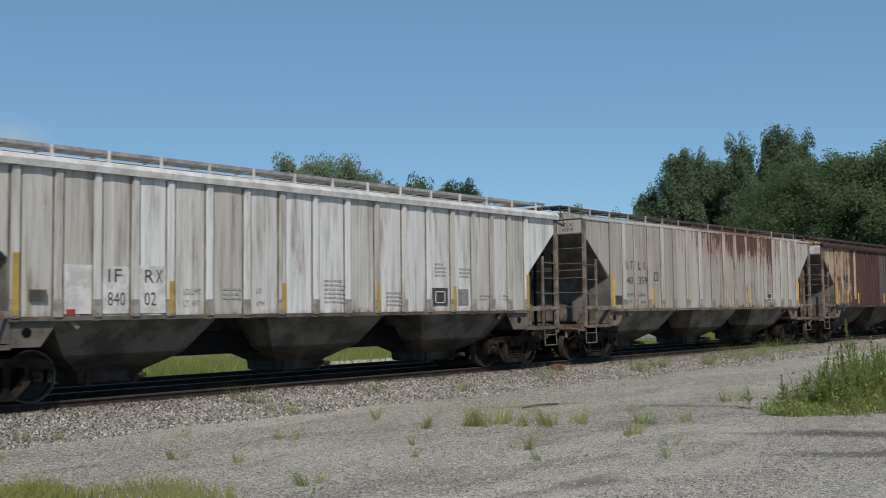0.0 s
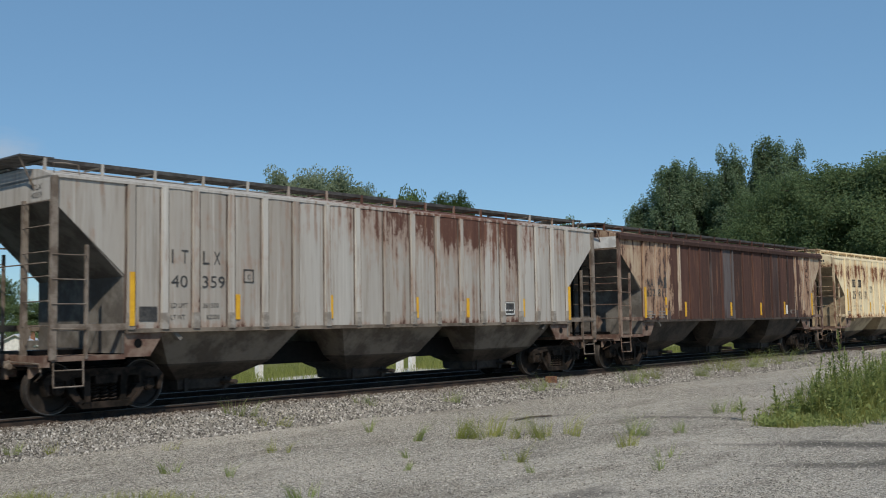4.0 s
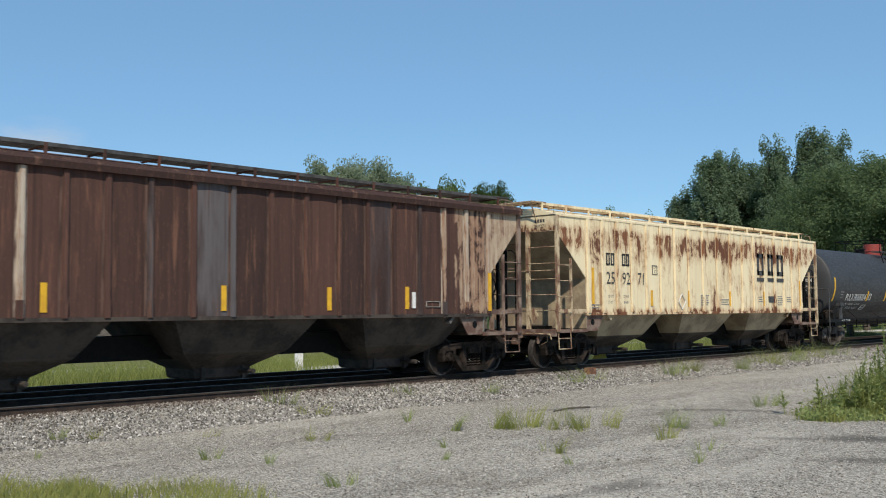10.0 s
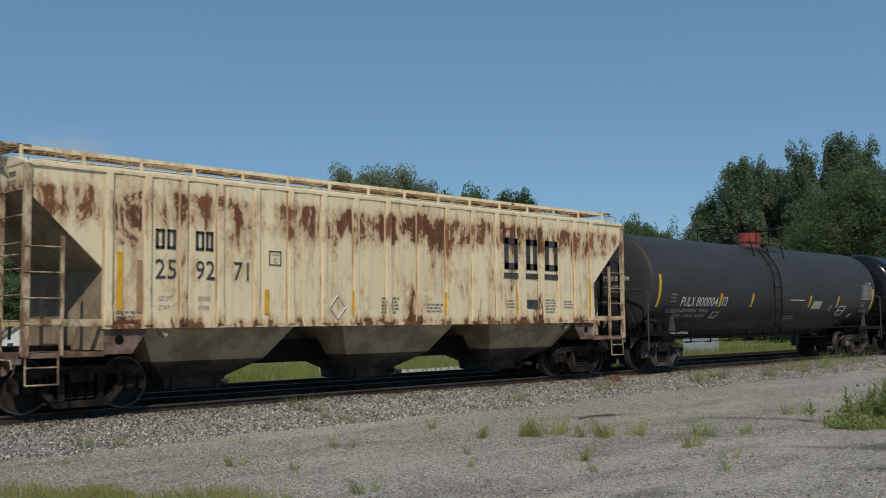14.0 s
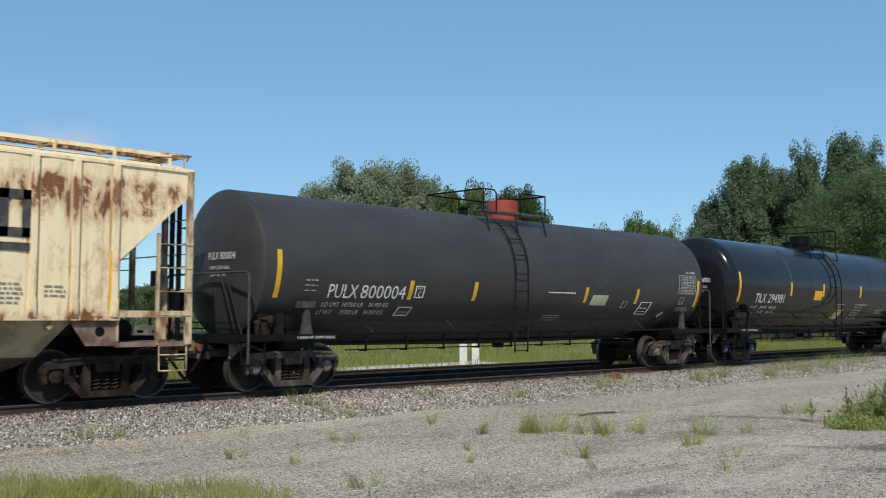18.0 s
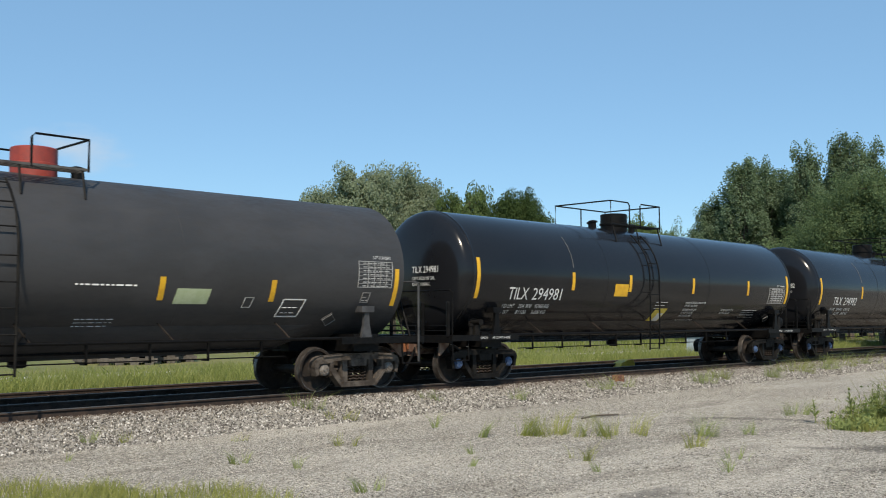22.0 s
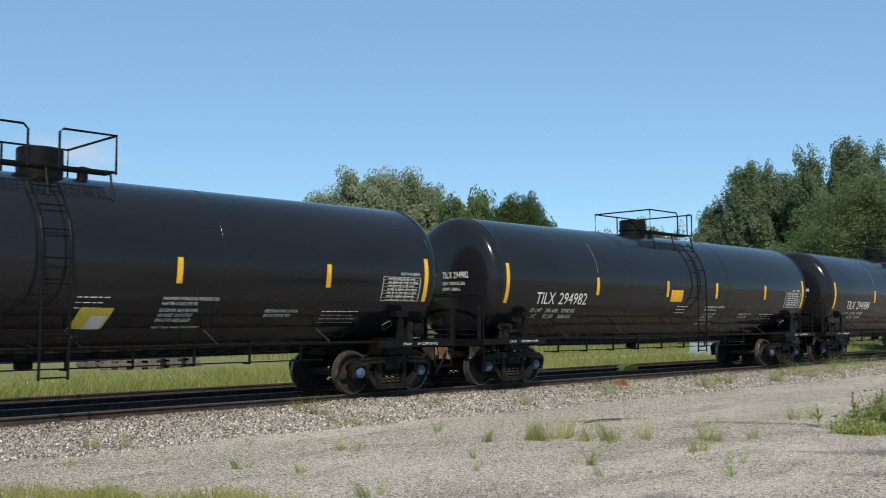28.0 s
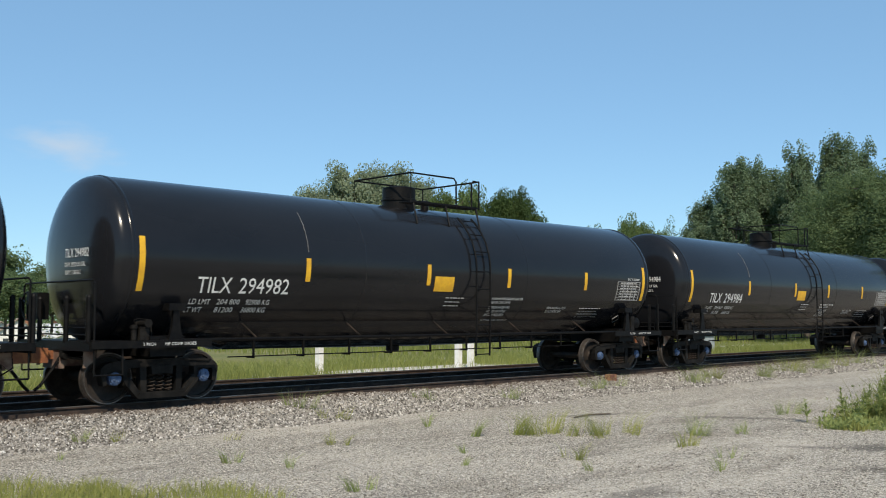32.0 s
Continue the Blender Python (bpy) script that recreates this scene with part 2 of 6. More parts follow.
M["jacking"] = mottled("rust_stained_plate", (0.115, 0.062, 0.045), (0.22, 0.16, 0.125), 0.85, 4)
M["seam_dark"] = mottled("dark_rusted_seam", (0.050, 0.028, 0.022), (0.125, 0.072, 0.054), 0.9, 1.8, scale=(6, 6, 0.7))
# bay colour again, darkened to paint in the shadow of the overhanging side
M["chute"] = mottled("shaded_dark_chute", (0.085, 0.068, 0.055), (0.034, 0.028, 0.023), 0.85, 1.6)
M["slope"] = mottled("mottled_grey_slope_sheet", (0.185, 0.172, 0.155), (0.095, 0.084, 0.073), 0.85, 1.6)
M["cap_steel"] = mottled("dusty_grey_bearing_steel", (0.23, 0.21, 0.19), (0.14, 0.12, 0.10), 0.7, 9, 0.2)
# next two: seam grime and rust, with the ribs' edge shadow painted in
M["seam_grey"] = mottled("grimy_shadowed_weld_seam", (0.095, 0.082, 0.068), (0.21, 0.19, 0.165), 0.9, 2.2, scale=(6, 6, 0.7))
M["seam_rust"] = mottled("rusty_shadowed_weld_seam", (0.070, 0.046, 0.036), (0.185, 0.150, 0.122), 0.9, 1.8, scale=(6, 6, 0.7))
M["seam_pale"] = mottled("flaking_pale_seam", (0.085, 0.045, 0.034), (0.44, 0.36, 0.28), 0.9, 1.6, scale=(6, 6, 0.7))
M["seam_tan"] = mottled("rust_tinted_cream_seam", (0.40, 0.25, 0.13), (0.66, 0.56, 0.38), 0.9, 1.6, scale=(6, 6, 0.7))
# wheel colour also has that shadow in it
M["wheel"] = mottled("dull_wheel_steel", (0.032, 0.023, 0.018), (0.015, 0.012, 0.010), 0.75, 7, 0.15)
M["rim"] = mottled("worn_bright_steel", (0.19, 0.17, 0.155), (0.11, 0.095, 0.085), 0.45, 9, 0.8)
M["cap_blue"] = mottled("blue_bearing_paint", (0.035, 0.075, 0.17), (0.07, 0.105, 0.18), 0.55, 14)
M["rusty"] = mottled("rusty_steel", RUST, RUST_LIGHT, 0.85, 6)
M["orange"] = mottled("rusty_orange_steel", (0.30, 0.11, 0.04), (0.20, 0.07, 0.03), 0.85, 8)
M["red"] = mottled("faded_red_paint", (0.30, 0.045, 0.03), (0.24, 0.04, 0.03), 0.55, 6)
M["yellow"] = mottled("yellow_reflective_tape", (0.74, 0.42, 0.02), (0.62, 0.33, 0.02), 0.5, 5)
M["yellow_old"] = mottled("worn_yellow_tape", (0.46, 0.30, 0.055), (0.33, 0.22, 0.06), 0.6, 5)
# worn end ladders and posts, coloured darker for the shade between cars
M["trim_worn_shaded"] = mottled("worn_shaded_brown_grey_steel", (0.22, 0.185, 0.155), (0.115, 0.088, 0.068), 0.85, 4)
M["trim_foot"] = mottled("scuffed_grey_steel", (0.33, 0.305, 0.275), (0.205, 0.18, 0.155), 0.85, 5)
M["white"] = mottled("white_lettering", (0.72, 0.72, 0.70), (0.60, 0.60, 0.58), 0.6, 9)
M["dull_white"] = mottled("dull_white_stencil", (0.40, 0.40, 0.39), (0.30, 0.30, 0.29), 0.6, 9)
M["ink"] = mottled("black_lettering", (0.03, 0.03, 0.032), (0.07, 0.068, 0.065), 0.7, 9)
M["grey_mark"] = mottled("faded_grey_lettering", (0.17, 0.17, 0.165), (0.25, 0.24, 0.23), 0.7, 9)
M["rail"] = mottled("rusty_rail_steel", (0.060, 0.038, 0.028), (0.030, 0.021, 0.017), 0.85, 3, 0.1)
M["rail_head"] = mottled("polished_rail_head", (0.13, 0.12, 0.11), (0.085, 0.078, 0.07), 0.55, 5, 0.6)
M["tie"] = mottled("oily_wooden_tie", (0.055, 0.045, 0.037), (0.028, 0.023, 0.02), 0.9, 4, 0, 0.5, (1, 0.2, 1))
M["bark"] = mottled("grey_brown_bark", (0.13, 0.105, 0.085), (0.07, 0.055, 0.045), 0.95, 3)
M["post"] = mottled("white_painted_post", (0.80, 0.80, 0.78), (0.70, 0.69, 0.66), 0.6, 4)


def leafy(name, a, b, c):
    n = Nodes(name, 0.8, 0.0, 0.12)
    k = n.pick("Island")
    col = n.mix(n.span(k, 0.1, 0.9), a, b)
    col = n.mix(n.span(n.noise((1, 1, 1), 0.35, 3), 0.35, 0.7), col, c)
    n.done(col)
    thin = n.t.nodes.new("ShaderNodeBsdfTranslucent")
    n.link(n.mix(0.22, col, (0.28, 0.34, 0.07)), thin.inputs[0])
    both = n.t.nodes.new("ShaderNodeMixShader")
    both.inputs[0].default_value = 0.48
    n.link(n.b.outputs[0], both.inputs[1])
    n.link(thin.outputs[0], both.inputs[2])
    n.link(both.outputs[0], n.t.nodes["Material Output"].inputs[0])
    return n.m


M["leaf_poplar"] = leafy("poplar_leaves", (0.104, 0.162, 0.092), (0.228, 0.300, 0.198), (0.154, 0.218, 0.130))
M["leaf_dark"] = leafy("dark_green_leaves", (0.096, 0.146, 0.070), (0.165, 0.222, 0.110), (0.122, 0.174, 0.082))
M["leaf_deep"] = leafy("deep_green_leaves", (0.042, 0.072, 0.026), (0.080, 0.120, 0.042), (0.058, 0.092, 0.033))
M["leaf_willow"] = leafy("grey_green_leaves", (0.185, 0.235, 0.150), (0.310, 0.360, 0.250), (0.235, 0.285, 0.190))
M["leaf_bright"] = leafy("fresh_green_leaves", (0.100, 0.155, 0.055), (0.165, 0.220, 0.090), (0.125, 0.18, 0.07))
M["grass"] = leafy("summer_grass", (0.17, 0.21, 0.05), (0.31, 0.33, 0.10), (0.24, 0.27, 0.075))
M["grass_tall"] = leafy("tall_seeding_grass", (0.19, 0.23, 0.060), (0.40, 0.41, 0.16), (0.27, 0.30, 0.09))
M["grass_dry"] = leafy("dry_yellow_grass", (0.25, 0.27, 0.075), (0.42, 0.42, 0.15), (0.32, 0.33, 0.105))
M["weed"] = leafy("green_weeds", (0.21, 0.265, 0.090), (0.38, 0.42, 0.18), (0.28, 0.33, 0.125))


# ---- mesh helpers ----
def box(bm, x0, x1, y0, y1, z0, z1):
    v = [bm.verts.new(p) for p in ((x0, y0, z0), (x1, y0, z0), (x1, y1, z0), (x0, y1, z0), (x0, y0, z1), (x1, y0, z1), (x1, y1, z1), (x0, y1, z1))]
    for f in ((0, 3, 2, 1), (4, 5, 6, 7), (0, 1, 5, 4), (1, 2, 6, 5), (2, 3, 7, 6), (3, 0, 4, 7)):
        bm.faces.new([v[i] for i in f])


def prism(bm, pts, y0, y1):
    """A polygon in the xz plane drawn out from y0 to y1."""
    a = [bm.verts.new((x, y0, z)) for x, z in pts]
    b = [bm.verts.new((x, y1, z)) for x, z in pts]
    n = len(pts)
    bm.faces.new(a)
    bm.faces.new(b[::-1])
    for i in range(n):
        bm.faces.new((a[i], b[i], b[(i + 1) % n], a[(i + 1) % n]))


def loft(bm, rings, cap=True, close=True):
    """Skins rings of points; each ring is a closed loop."""
    vs = [[bm.verts.new(p) for p in r] for r in rings]
    n = len(rings[0])
    for a, b in zip(vs, vs[1:]):
        for i in range(n if close else n - 1):
            bm.faces.new((a[i], a[(i + 1) % n], b[(i + 1) % n], b[i]))
    if cap and close:
        bm.faces.new(vs[0][::-1])
        bm.faces.new(vs[-1])


def tube(bm, pts, r, n=6):
    """A round bar along the points."""
    pts = [Vector(p) for p in pts]
    rings = []
    for i, p in enumerate(pts):
        d = (pts[min(i + 1, len(pts) - 1)] - pts[max(i - 1, 0)]).normalized()
        u = d.cross(Vector((0, 0, 1)) if abs(d.z) < 0.9 else Vector((1, 0, 0))).normalized()
        w = d.cross(u)
        rings.append([p + r * (math.cos(2 * math.pi * k / n) * u + math.sin(2 * math.pi * k / n) * w) for k in range(n)])
    loft(bm, rings)


def lathe_y(bm, profile, cx=0.0, cz=0.0, n=24):
    """A profile of (radius, y) turned round the y axis."""
    rings = [[(cx + r * math.cos(2 * math.pi * k / n), y, cz + r * math.sin(2 * math.pi * k / n)) for k in range(n)] for r, y in profile]
    loft(bm, rings)


def lathe_z(bm, profile, cx=0.0, cy=0.0, n=20):
    rings = [[(cx + r * math.cos(2 * math.pi * k / n), cy + r * math.sin(2 * math.pi * k / n), z) for k in range(n)] for r, z in profile]
    loft(bm, rings)


def finish(name, bm, material, smooth=False, bevel=0.0):
    if bevel:
        bmesh.ops.bevel(bm, geom=[e for e in bm.edges if e.is_manifold and e.calc_face_angle(0) > 0.6], offset=bevel, segments=2, affect="EDGES", clamp_overlap=True)
    bmesh.ops.recalc_face_normals(bm, faces=bm.faces)
    me = bpy.data.meshes.new(name)
    bm.to_mesh(me)
    bm.free()
    if smooth:
        for p in me.polygons:
            p.use_smooth = True
        me.set_sharp_from_angle(angle=radians(40))
    if material:
        me.materials.append(material)
    return me


def part(name, bm, material, parent, label="", smooth=False, bevel=0.0):
    me = bm if isinstance(bm, bpy.types.Mesh) else finish(name, bm, material, smooth, bevel)
    ob = new(name, me)
    ob.parent = parent
    if label:
        ob["label"] = label
    return ob


def thing(name, bm, material, label, category, group="", kind="", smooth=False, bevel=0.0):
    return tagged(new(name, finish(name, bm, material, smooth, bevel) if bm else None), label, category, group, kind)


def from_arrays(name, verts, faces, material):
    me = bpy.data.meshes.new(name)
    me.from_pydata(verts, [], faces)
    me.materials.append(material)
    return me


def lettering(name, text, height, material, parent, spot, bend=None, width=None, side=-1, flat="y", label=""):
    """Raised letters on a side of a car; spot is the lower left corner (x, z). bend: (radius, centre height) of a tank."""
    cu = bpy.data.curves.new(name, "FONT")
    cu.body, cu.size, cu.extrude, cu.resolution_u = text, height / 0.7, 0.0, 2
    ob = bpy.data.objects.new(name, cu)
    scene.collection.objects.link(ob)
    bpy.context.view_layer.update()
    me = bpy.data.meshes.new_from_object(ob.evaluated_get(bpy.context.evaluated_depsgraph_get()))
    bpy.data.objects.remove(ob)
    xs = [v.co.x for v in me.vertices]
    k = width / (max(xs) - min(xs)) if width else 1.0
    lo = min(xs)
    for v in me.vertices:
        a, h = (v.co.x - lo) * k, v.co.y
        if flat == "x":
            v.co = (side, spot[0] - a, spot[1] + h)
        elif bend:
            z = spot[1] + h
            v.co = (spot[0] + a, -math.sqrt(max(bend[0] ** 2 - (z - bend[1]) ** 2, 0.01)) - 0.006, z)
        else:
            v.co = (spot[0] + a, side, spot[1] + h)
    me.materials.clear()
    me.materials.append(material)
    o = new(name, me)
    o.parent = parent
    if height < 0.2:
        o["kind"] = "stuff"
    if label:
        o["label"] = label
    return o


# ---- ground ----
GROUND = -0.38


def ground_height(x, y):
    h = GROUND + 0.035 * noise.noise((x * 0.25, y * 0.25, 0)) + 0.02 * noise.noise((x * 0.9, y * 0.9, 3))
    if y > 45:
        h -= min((y - 45) * 0.022, 6.0)
    if -3.6 < y < 7.5:
        toe = min(max((y + 3.3) / 1.6, 0.0), 1.0) * min(max((7.2 - y) / 1.4, 0.0), 1.0)
        h += toe * 0.17
    if -2.2 < y < -0.8:
        h += 0.065 * min((y + 2.2) / 0.8, 1.0) * min((-0.8 - y) / 0.06, 1.0)
    return h


def ground_material():
    n = Nodes("gravel_lot", 0.95, 0, 0.2)
    y = n.axis(1)
    x = n.axis(0)
    stone = n.cells(38)
    pebble = n.cells(95)
    tone = n.mix(n.span(stone.outputs["Color"], 0.28, 0.72), (0.19, 0.166, 0.132), (0.60, 0.54, 0.45))
    tone = n.mix(n.span(pebble.outputs["Color"], 0.60, 0.76, 0.0, 0.8), tone, (0.80, 0.755, 0.67))
    tone = n.mix(n.span(pebble.outputs["Color"], 0.40, 0.27, 0.0, 0.85), tone, (0.065, 0.06, 0.053))
    tone = n.mix(n.span(n.noise((1, 1, 1), 16, 5, 0.75), 0.50, 0.66, 0.0, 0.75), tone, (0.115, 0.10, 0.08))
    tone = n.mix(n.span(n.noise((0.16, 0.5, 1), 1.0, 6, 0.7, (9, 5, 0)), 0.46, 0.68, 0.0, 0.4), tone, (0.66, 0.60, 0.51))
    tone = n.mix(n.span(n.noise((0.25, 0.9, 1), 1.0, 8, 0.75, (2, 8, 0)), 0.53, 0.66, 0.0, 0.45), tone, (0.15, 0.13, 0.10))
    damp = n.math("MULTIPLY", n.span(n.noise((0.22, 0.6, 1), 1.0, 4, 0.6, (4, 2, 0)), 0.53, 0.66), n.span(y, -13, -7.5, 0.9, 0.0))
    tone = n.mix(n.span(damp, 0, 1, 0, 0.8), tone, (0.075, 0.07, 0.065))
    # oily stains where vehicles have stood and turned
    ragged = n.noise((1.4, 1.4, 1), 1.0, 6, 0.7, (6, 1, 0))
    for sx, sy, rx, ry, turn, deep in ((15.9, -5.9, 1.3, 0.28, -20, 0.55), (17.3, -8.3, 1.7, 0.32, -62, 0.6), (17.6, -10.2, 1.2, 0.3, -75, 0.5), (15.2, -12.5, 1.8, 0.5, -55, 0.8), (12.9, -12.9, 1.2, 0.35, -50, 0.7), (14.2, -11.0, 0.7, 0.25, -60, 0.5)):
        spot = n.t.nodes.new("ShaderNodeMapping")
        spot.vector_type = "TEXTURE"
        spot.inputs["Location"].default_value, spot.inputs["Rotation"].default_value, spot.inputs["Scale"].default_value = (sx, sy, GROUND), (0, 0, radians(turn)), (rx, ry, 5)
        n.t.links.new(n.co, spot.inputs[0])
        far = n.t.nodes.new("ShaderNodeVectorMath")
        far.operation = "LENGTH"
        n.t.links.new(spot.outputs[0], far.inputs[0])
        tone = n.mix(n.span(n.math("ADD", far.outputs["Value"], n.math("MULTIPLY", ragged, 1.1)), 1.75, 0.85, 0.0, deep), tone, (0.085, 0.078, 0.07))
    field = n.mix(n.span(n.noise((0.3, 0.3, 1), 1.0, 5), 0.35, 0.65), (0.15, 0.17, 0.06), (0.22, 0.21, 0.09))
    lane = n.mix(n.noise((1, 1, 1), 3), (0.50, 0.47, 0.41), (0.62, 0.59, 0.53))
    wob = n.math("MULTIPLY", n.noise((0.3, 0.3, 1), 1.0, 4), 2.0)
    yy = n.math("ADD", y, wob)
    back = n.mix(n.math("MULTIPLY", n.span(yy, 14.6, 15.1), n.span(yy, 16.6, 17.4, 1.0, 0.0)), field, lane)
    pad = n.math("MULTIPLY", n.math("MULTIPLY", n.span(x, 17.5, 18.5), n.span(x, 33, 35, 1.0, 0.0)), n.math("MULTIPLY", n.span(yy, 7.6, 8.2), n.span(yy, 11.4, 12.0, 1.0, 0.0)))
    back = n.mix(pad, back, lane)
    c = n.mix(n.span(yy, 6.6, 7.6), tone, back)
    return n.done(c, None, n.math("ADD", stone.outputs["Distance"], n.math("MULTIPLY", pebble.outputs["Distance"], 0.5)), 0.9, 0.02)


def sheet_ground():
    xs = [-2500, -900, -300, -100, -40, -20] + list(np.arange(-10, 44, 0.5)) + [48, 55, 65, 80, 100, 140, 200, 300, 500, 900, 2500]
    ys = [-2500, -900, -300, -100, -50, -30, -20] + list(np.arange(-18, 12, 0.4)) + [14, 17, 20, 25, 32, 42, 60, 90, 150, 300, 900, 2500]
    verts = [(x, y, ground_height(x, y) if -20 < x < 60 and -19 < y < 40 else GROUND + (0.17 if -1.7 < y < 5.8 else 0.0) - (min((y - 45) * 0.022, 6.0) if y > 45 else 0.0)) for y in ys for x in xs]
    nx = len(xs)
    faces = [(j * nx + i, j * nx + i + 1, (j + 1) * nx + i + 1, (j + 1) * nx + i) for j in range(len(ys) - 1) for i in range(nx - 1)]
    me = from_arrays("ground", verts, faces, ground_material())
    for p in me.polygons:
        p.use_smooth = True
    tagged(new("ground", me), "pale gravel lot with dark damp patches, grass beyond the tracks", "ground", "", "structure")


sheet_ground()


# ---- tracks ----
def rail_mesh(x0, x1, head):
    bm = bmesh.new()
    if head:
        prof = [(-0.036, -0.012), (0.036, -0.012), (0.034, -0.003), (0.024, 0.0), (-0.024, 0.0), (-0.034, -0.003)]
    else:
        prof = [(-0.07, -0.172), (0.07, -0.172), (0.07, -0.160), (0.010, -0.140), (0.008, -0.045), (0.035, -0.036), (0.035, -0.012), (-0.035, -0.012), (-0.035, -0.036), (-0.008, -0.045), (-0.010, -0.140), (-0.07, -0.160)]
    loft(bm, [[(x, y, z) for y, z in prof] for x in (x0, x1)])
    return finish("rail", bm, M["rail_head" if head else "rail"])


def track(name, y, z, label, x0=-60, x1=420):
    base = tagged(new(name), label, "railway track", "", "structure")
    base.location = (0, y, z)
    for side in (-0.7525, 0.7525):
        r = part("rail", rail_mesh(x0, x1, False), None, base, "rusty steel rail")
        r.location.y = side
        part("rail_head", rail_mesh(x0, x1, True), None, r, "shiny worn top of the rail")
    bm = bmesh.new()
    box(bm, -0.115, 0.115, -1.28, 1.28, -0.36, -0.174)
    tie = finish("tie", bm, M["tie"], bevel=0.012)
    rng = random.Random(len(name) + int(y * 10))
    k = 0
    for i in range(int((90 - x0) / 0.54)):
        x = x0 + 20 + i * 0.54
        if -6 < x < 60 and k < 130:
            t = part("tie", tie, None, base)
            t.location, t.rotation_euler = (x + rng.uniform(-0.03, 0.03), rng.uniform(-0.06, 0.06), rng.uniform(-0.012, 0.006)), (0, 0, rng.uniform(-0.02, 0.02))
            k += 1
    return base


track("track_near", 0.0, 0.0, "main railway track with dark oily ties and rusty rails")
track("track_far", 3.75, -0.06, "second railway track behind the train, dark ties and rusty rails")


def rocks(name, count, area, size, material, label, seed, lift=0.0):
    """Loose broken stones as one heap."""
    rng = np.random.default_rng(seed)
    base = np.array([(1, 0, 0), (-1, 0, 0), (0, 1, 0), (0, -1, 0), (0, 0, 1), (0, 0, -1)], float)
    tri = np.array([(0, 2, 4), (2, 1, 4), (1, 3, 4), (3, 0, 4), (2, 0, 5), (1, 2, 5), (3, 1, 5), (0, 3, 5)])
    verts = np.empty((count * 6, 3))
    for i in range(count):
        x, y = area(rng)
        s = size * rng.uniform(0.5, 1.35)
        q = Euler(rng.uniform(0, 6.28, 3)).to_matrix()
        p = (base * rng.uniform(0.6, 1.2, (6, 1)) * s * np.array((1, 0.85, 0.7))) @ np.array(q)
        verts[i * 6:i * 6 + 6] = p + (x, y, ground_height(x, y) + s * 0.25 + lift)
    faces = (tri[None] + (np.arange(count) * 6)[:, None, None]).reshape(-1, 3)
    tagged(new(name, from_arrays(name, verts.tolist(), faces.tolist(), material)), label, name.replace("_", " "), "", "stuff")


def stone_material(name, a, b, c):
    n = Nodes(name, 0.95, 0, 0.2)
    k = n.pick("Island")
    col = n.mix(n.span(k, 0.0, 0.8), a, b)
    col = n.mix(n.span(k, 0.88, 0.96), col, c)
    dust = n.math("MULTIPLY", n.span(n.math("ADD", n.axis(1), n.noise((0.6, 0.6, 1), 1.0, 4)), -1.35, -0.55), n.span(n.noise((1, 1, 1), 9, 3), 0.35, 0.65, 0.1, 0.5))
    col = n.mix(dust, col, (0.13, 0.085, 0.06))
    return n.done(col, None, n.noise((1, 1, 1), 60, 3), 0.3, 0.01)


M["ballast"] = stone_material("crushed_ballast", (0.075, 0.068, 0.06), (0.34, 0.318, 0.285), (0.62, 0.59, 0.55))
M["ballast_dark"] = stone_material("oily_ballast", (0.035, 0.03, 0.026), (0.075, 0.065, 0.056), (0.12, 0.11, 0.10))
M["pebbles"] = stone_material("gravel_stones", (0.075, 0.066, 0.054), (0.44, 0.40, 0.34), (0.64, 0.60, 0.53))


def shoulder(rng):
    x = 3.5 + 44 * rng.random() ** 1.6
    return x, min(-0.85 - 2.55 * rng.random() ** 0.9 + 0.25 * noise.noise((x * 0.7, 0, 7)), -0.86 - 0.05 * rng.random())


rocks("ballast_shoulder", 68000, shoulder, 0.029, M["ballast"], "grey crushed stone ballast beside the near rail", 1)
rocks("ballast_between_ties", 14000, lambda r: (2 + 52 * r.random() ** 1.4, r.uniform(-1.5, 6.2)), 0.045, M["ballast_dark"], "dark oily ballast between the ties", 2)
rocks("gravel_stones", 64000, lambda r: (3.0 + 23 * r.random() ** 1.25, r.uniform(-13.6, -2.9)), 0.0135, M["pebbles"], "loose pale stones scattered over the gravel lot", 3, -0.004)


# ---- rolling stock ----
WHEEL = 0.457
AXLE_HALF = 0.889


def wheel_mesh():
    bm = bmesh.new()
    lathe_y(bm, [(0.02, -0.80), (0.13, -0.80), (0.15, -0.775), (0.17, -0.765), (0.30, -0.745), (0.385, -0.775), (0.395, -0.828), (0.452, -0.830), (0.457, -0.82), (0.461, -0.72), (0.475, -0.705), (0.483, -0.695), (0.478, -0.685),
                 (0.40, -0.683), (0.385, -0.70), (0.30, -0.72), (0.15, -0.69), (0.13, -0.66), (0.02, -0.66)], 0, 0, 36)
    return finish("wheel", bm, M["wheel"], True)


def rim_mesh():
    bm = bmesh.new()
    n = 36
    rings = [[(r * math.cos(2 * math.pi * k / n), y, r * math.sin(2 * math.pi * k / n)) for k in range(n)] for r, y in ((0.438, -0.8305), (0.4535, -0.832), (0.4585, -0.82), (0.4625, -0.72))]
    loft(bm, rings, False)
    return finish("tread", bm, M["rim"], True)


def cap_mesh(material):
    bm = bmesh.new()
    lathe_y(bm, [(0.01, -1.135), (0.085, -1.135), (0.098, -1.125), (0.10, -1.10), (0.118, -1.095), (0.12, -0.98), (0.01, -0.97)], 0, 0, 16)
    for k in range(3):
        a = 2 * math.pi * k / 3
        lathe_y(bm, [(0.005, -1.155), (0.02, -1.155), (0.02, -1.13), (0.005, -1.13)], 0.052 * math.cos(a), 0.052 * math.sin(a), 6)
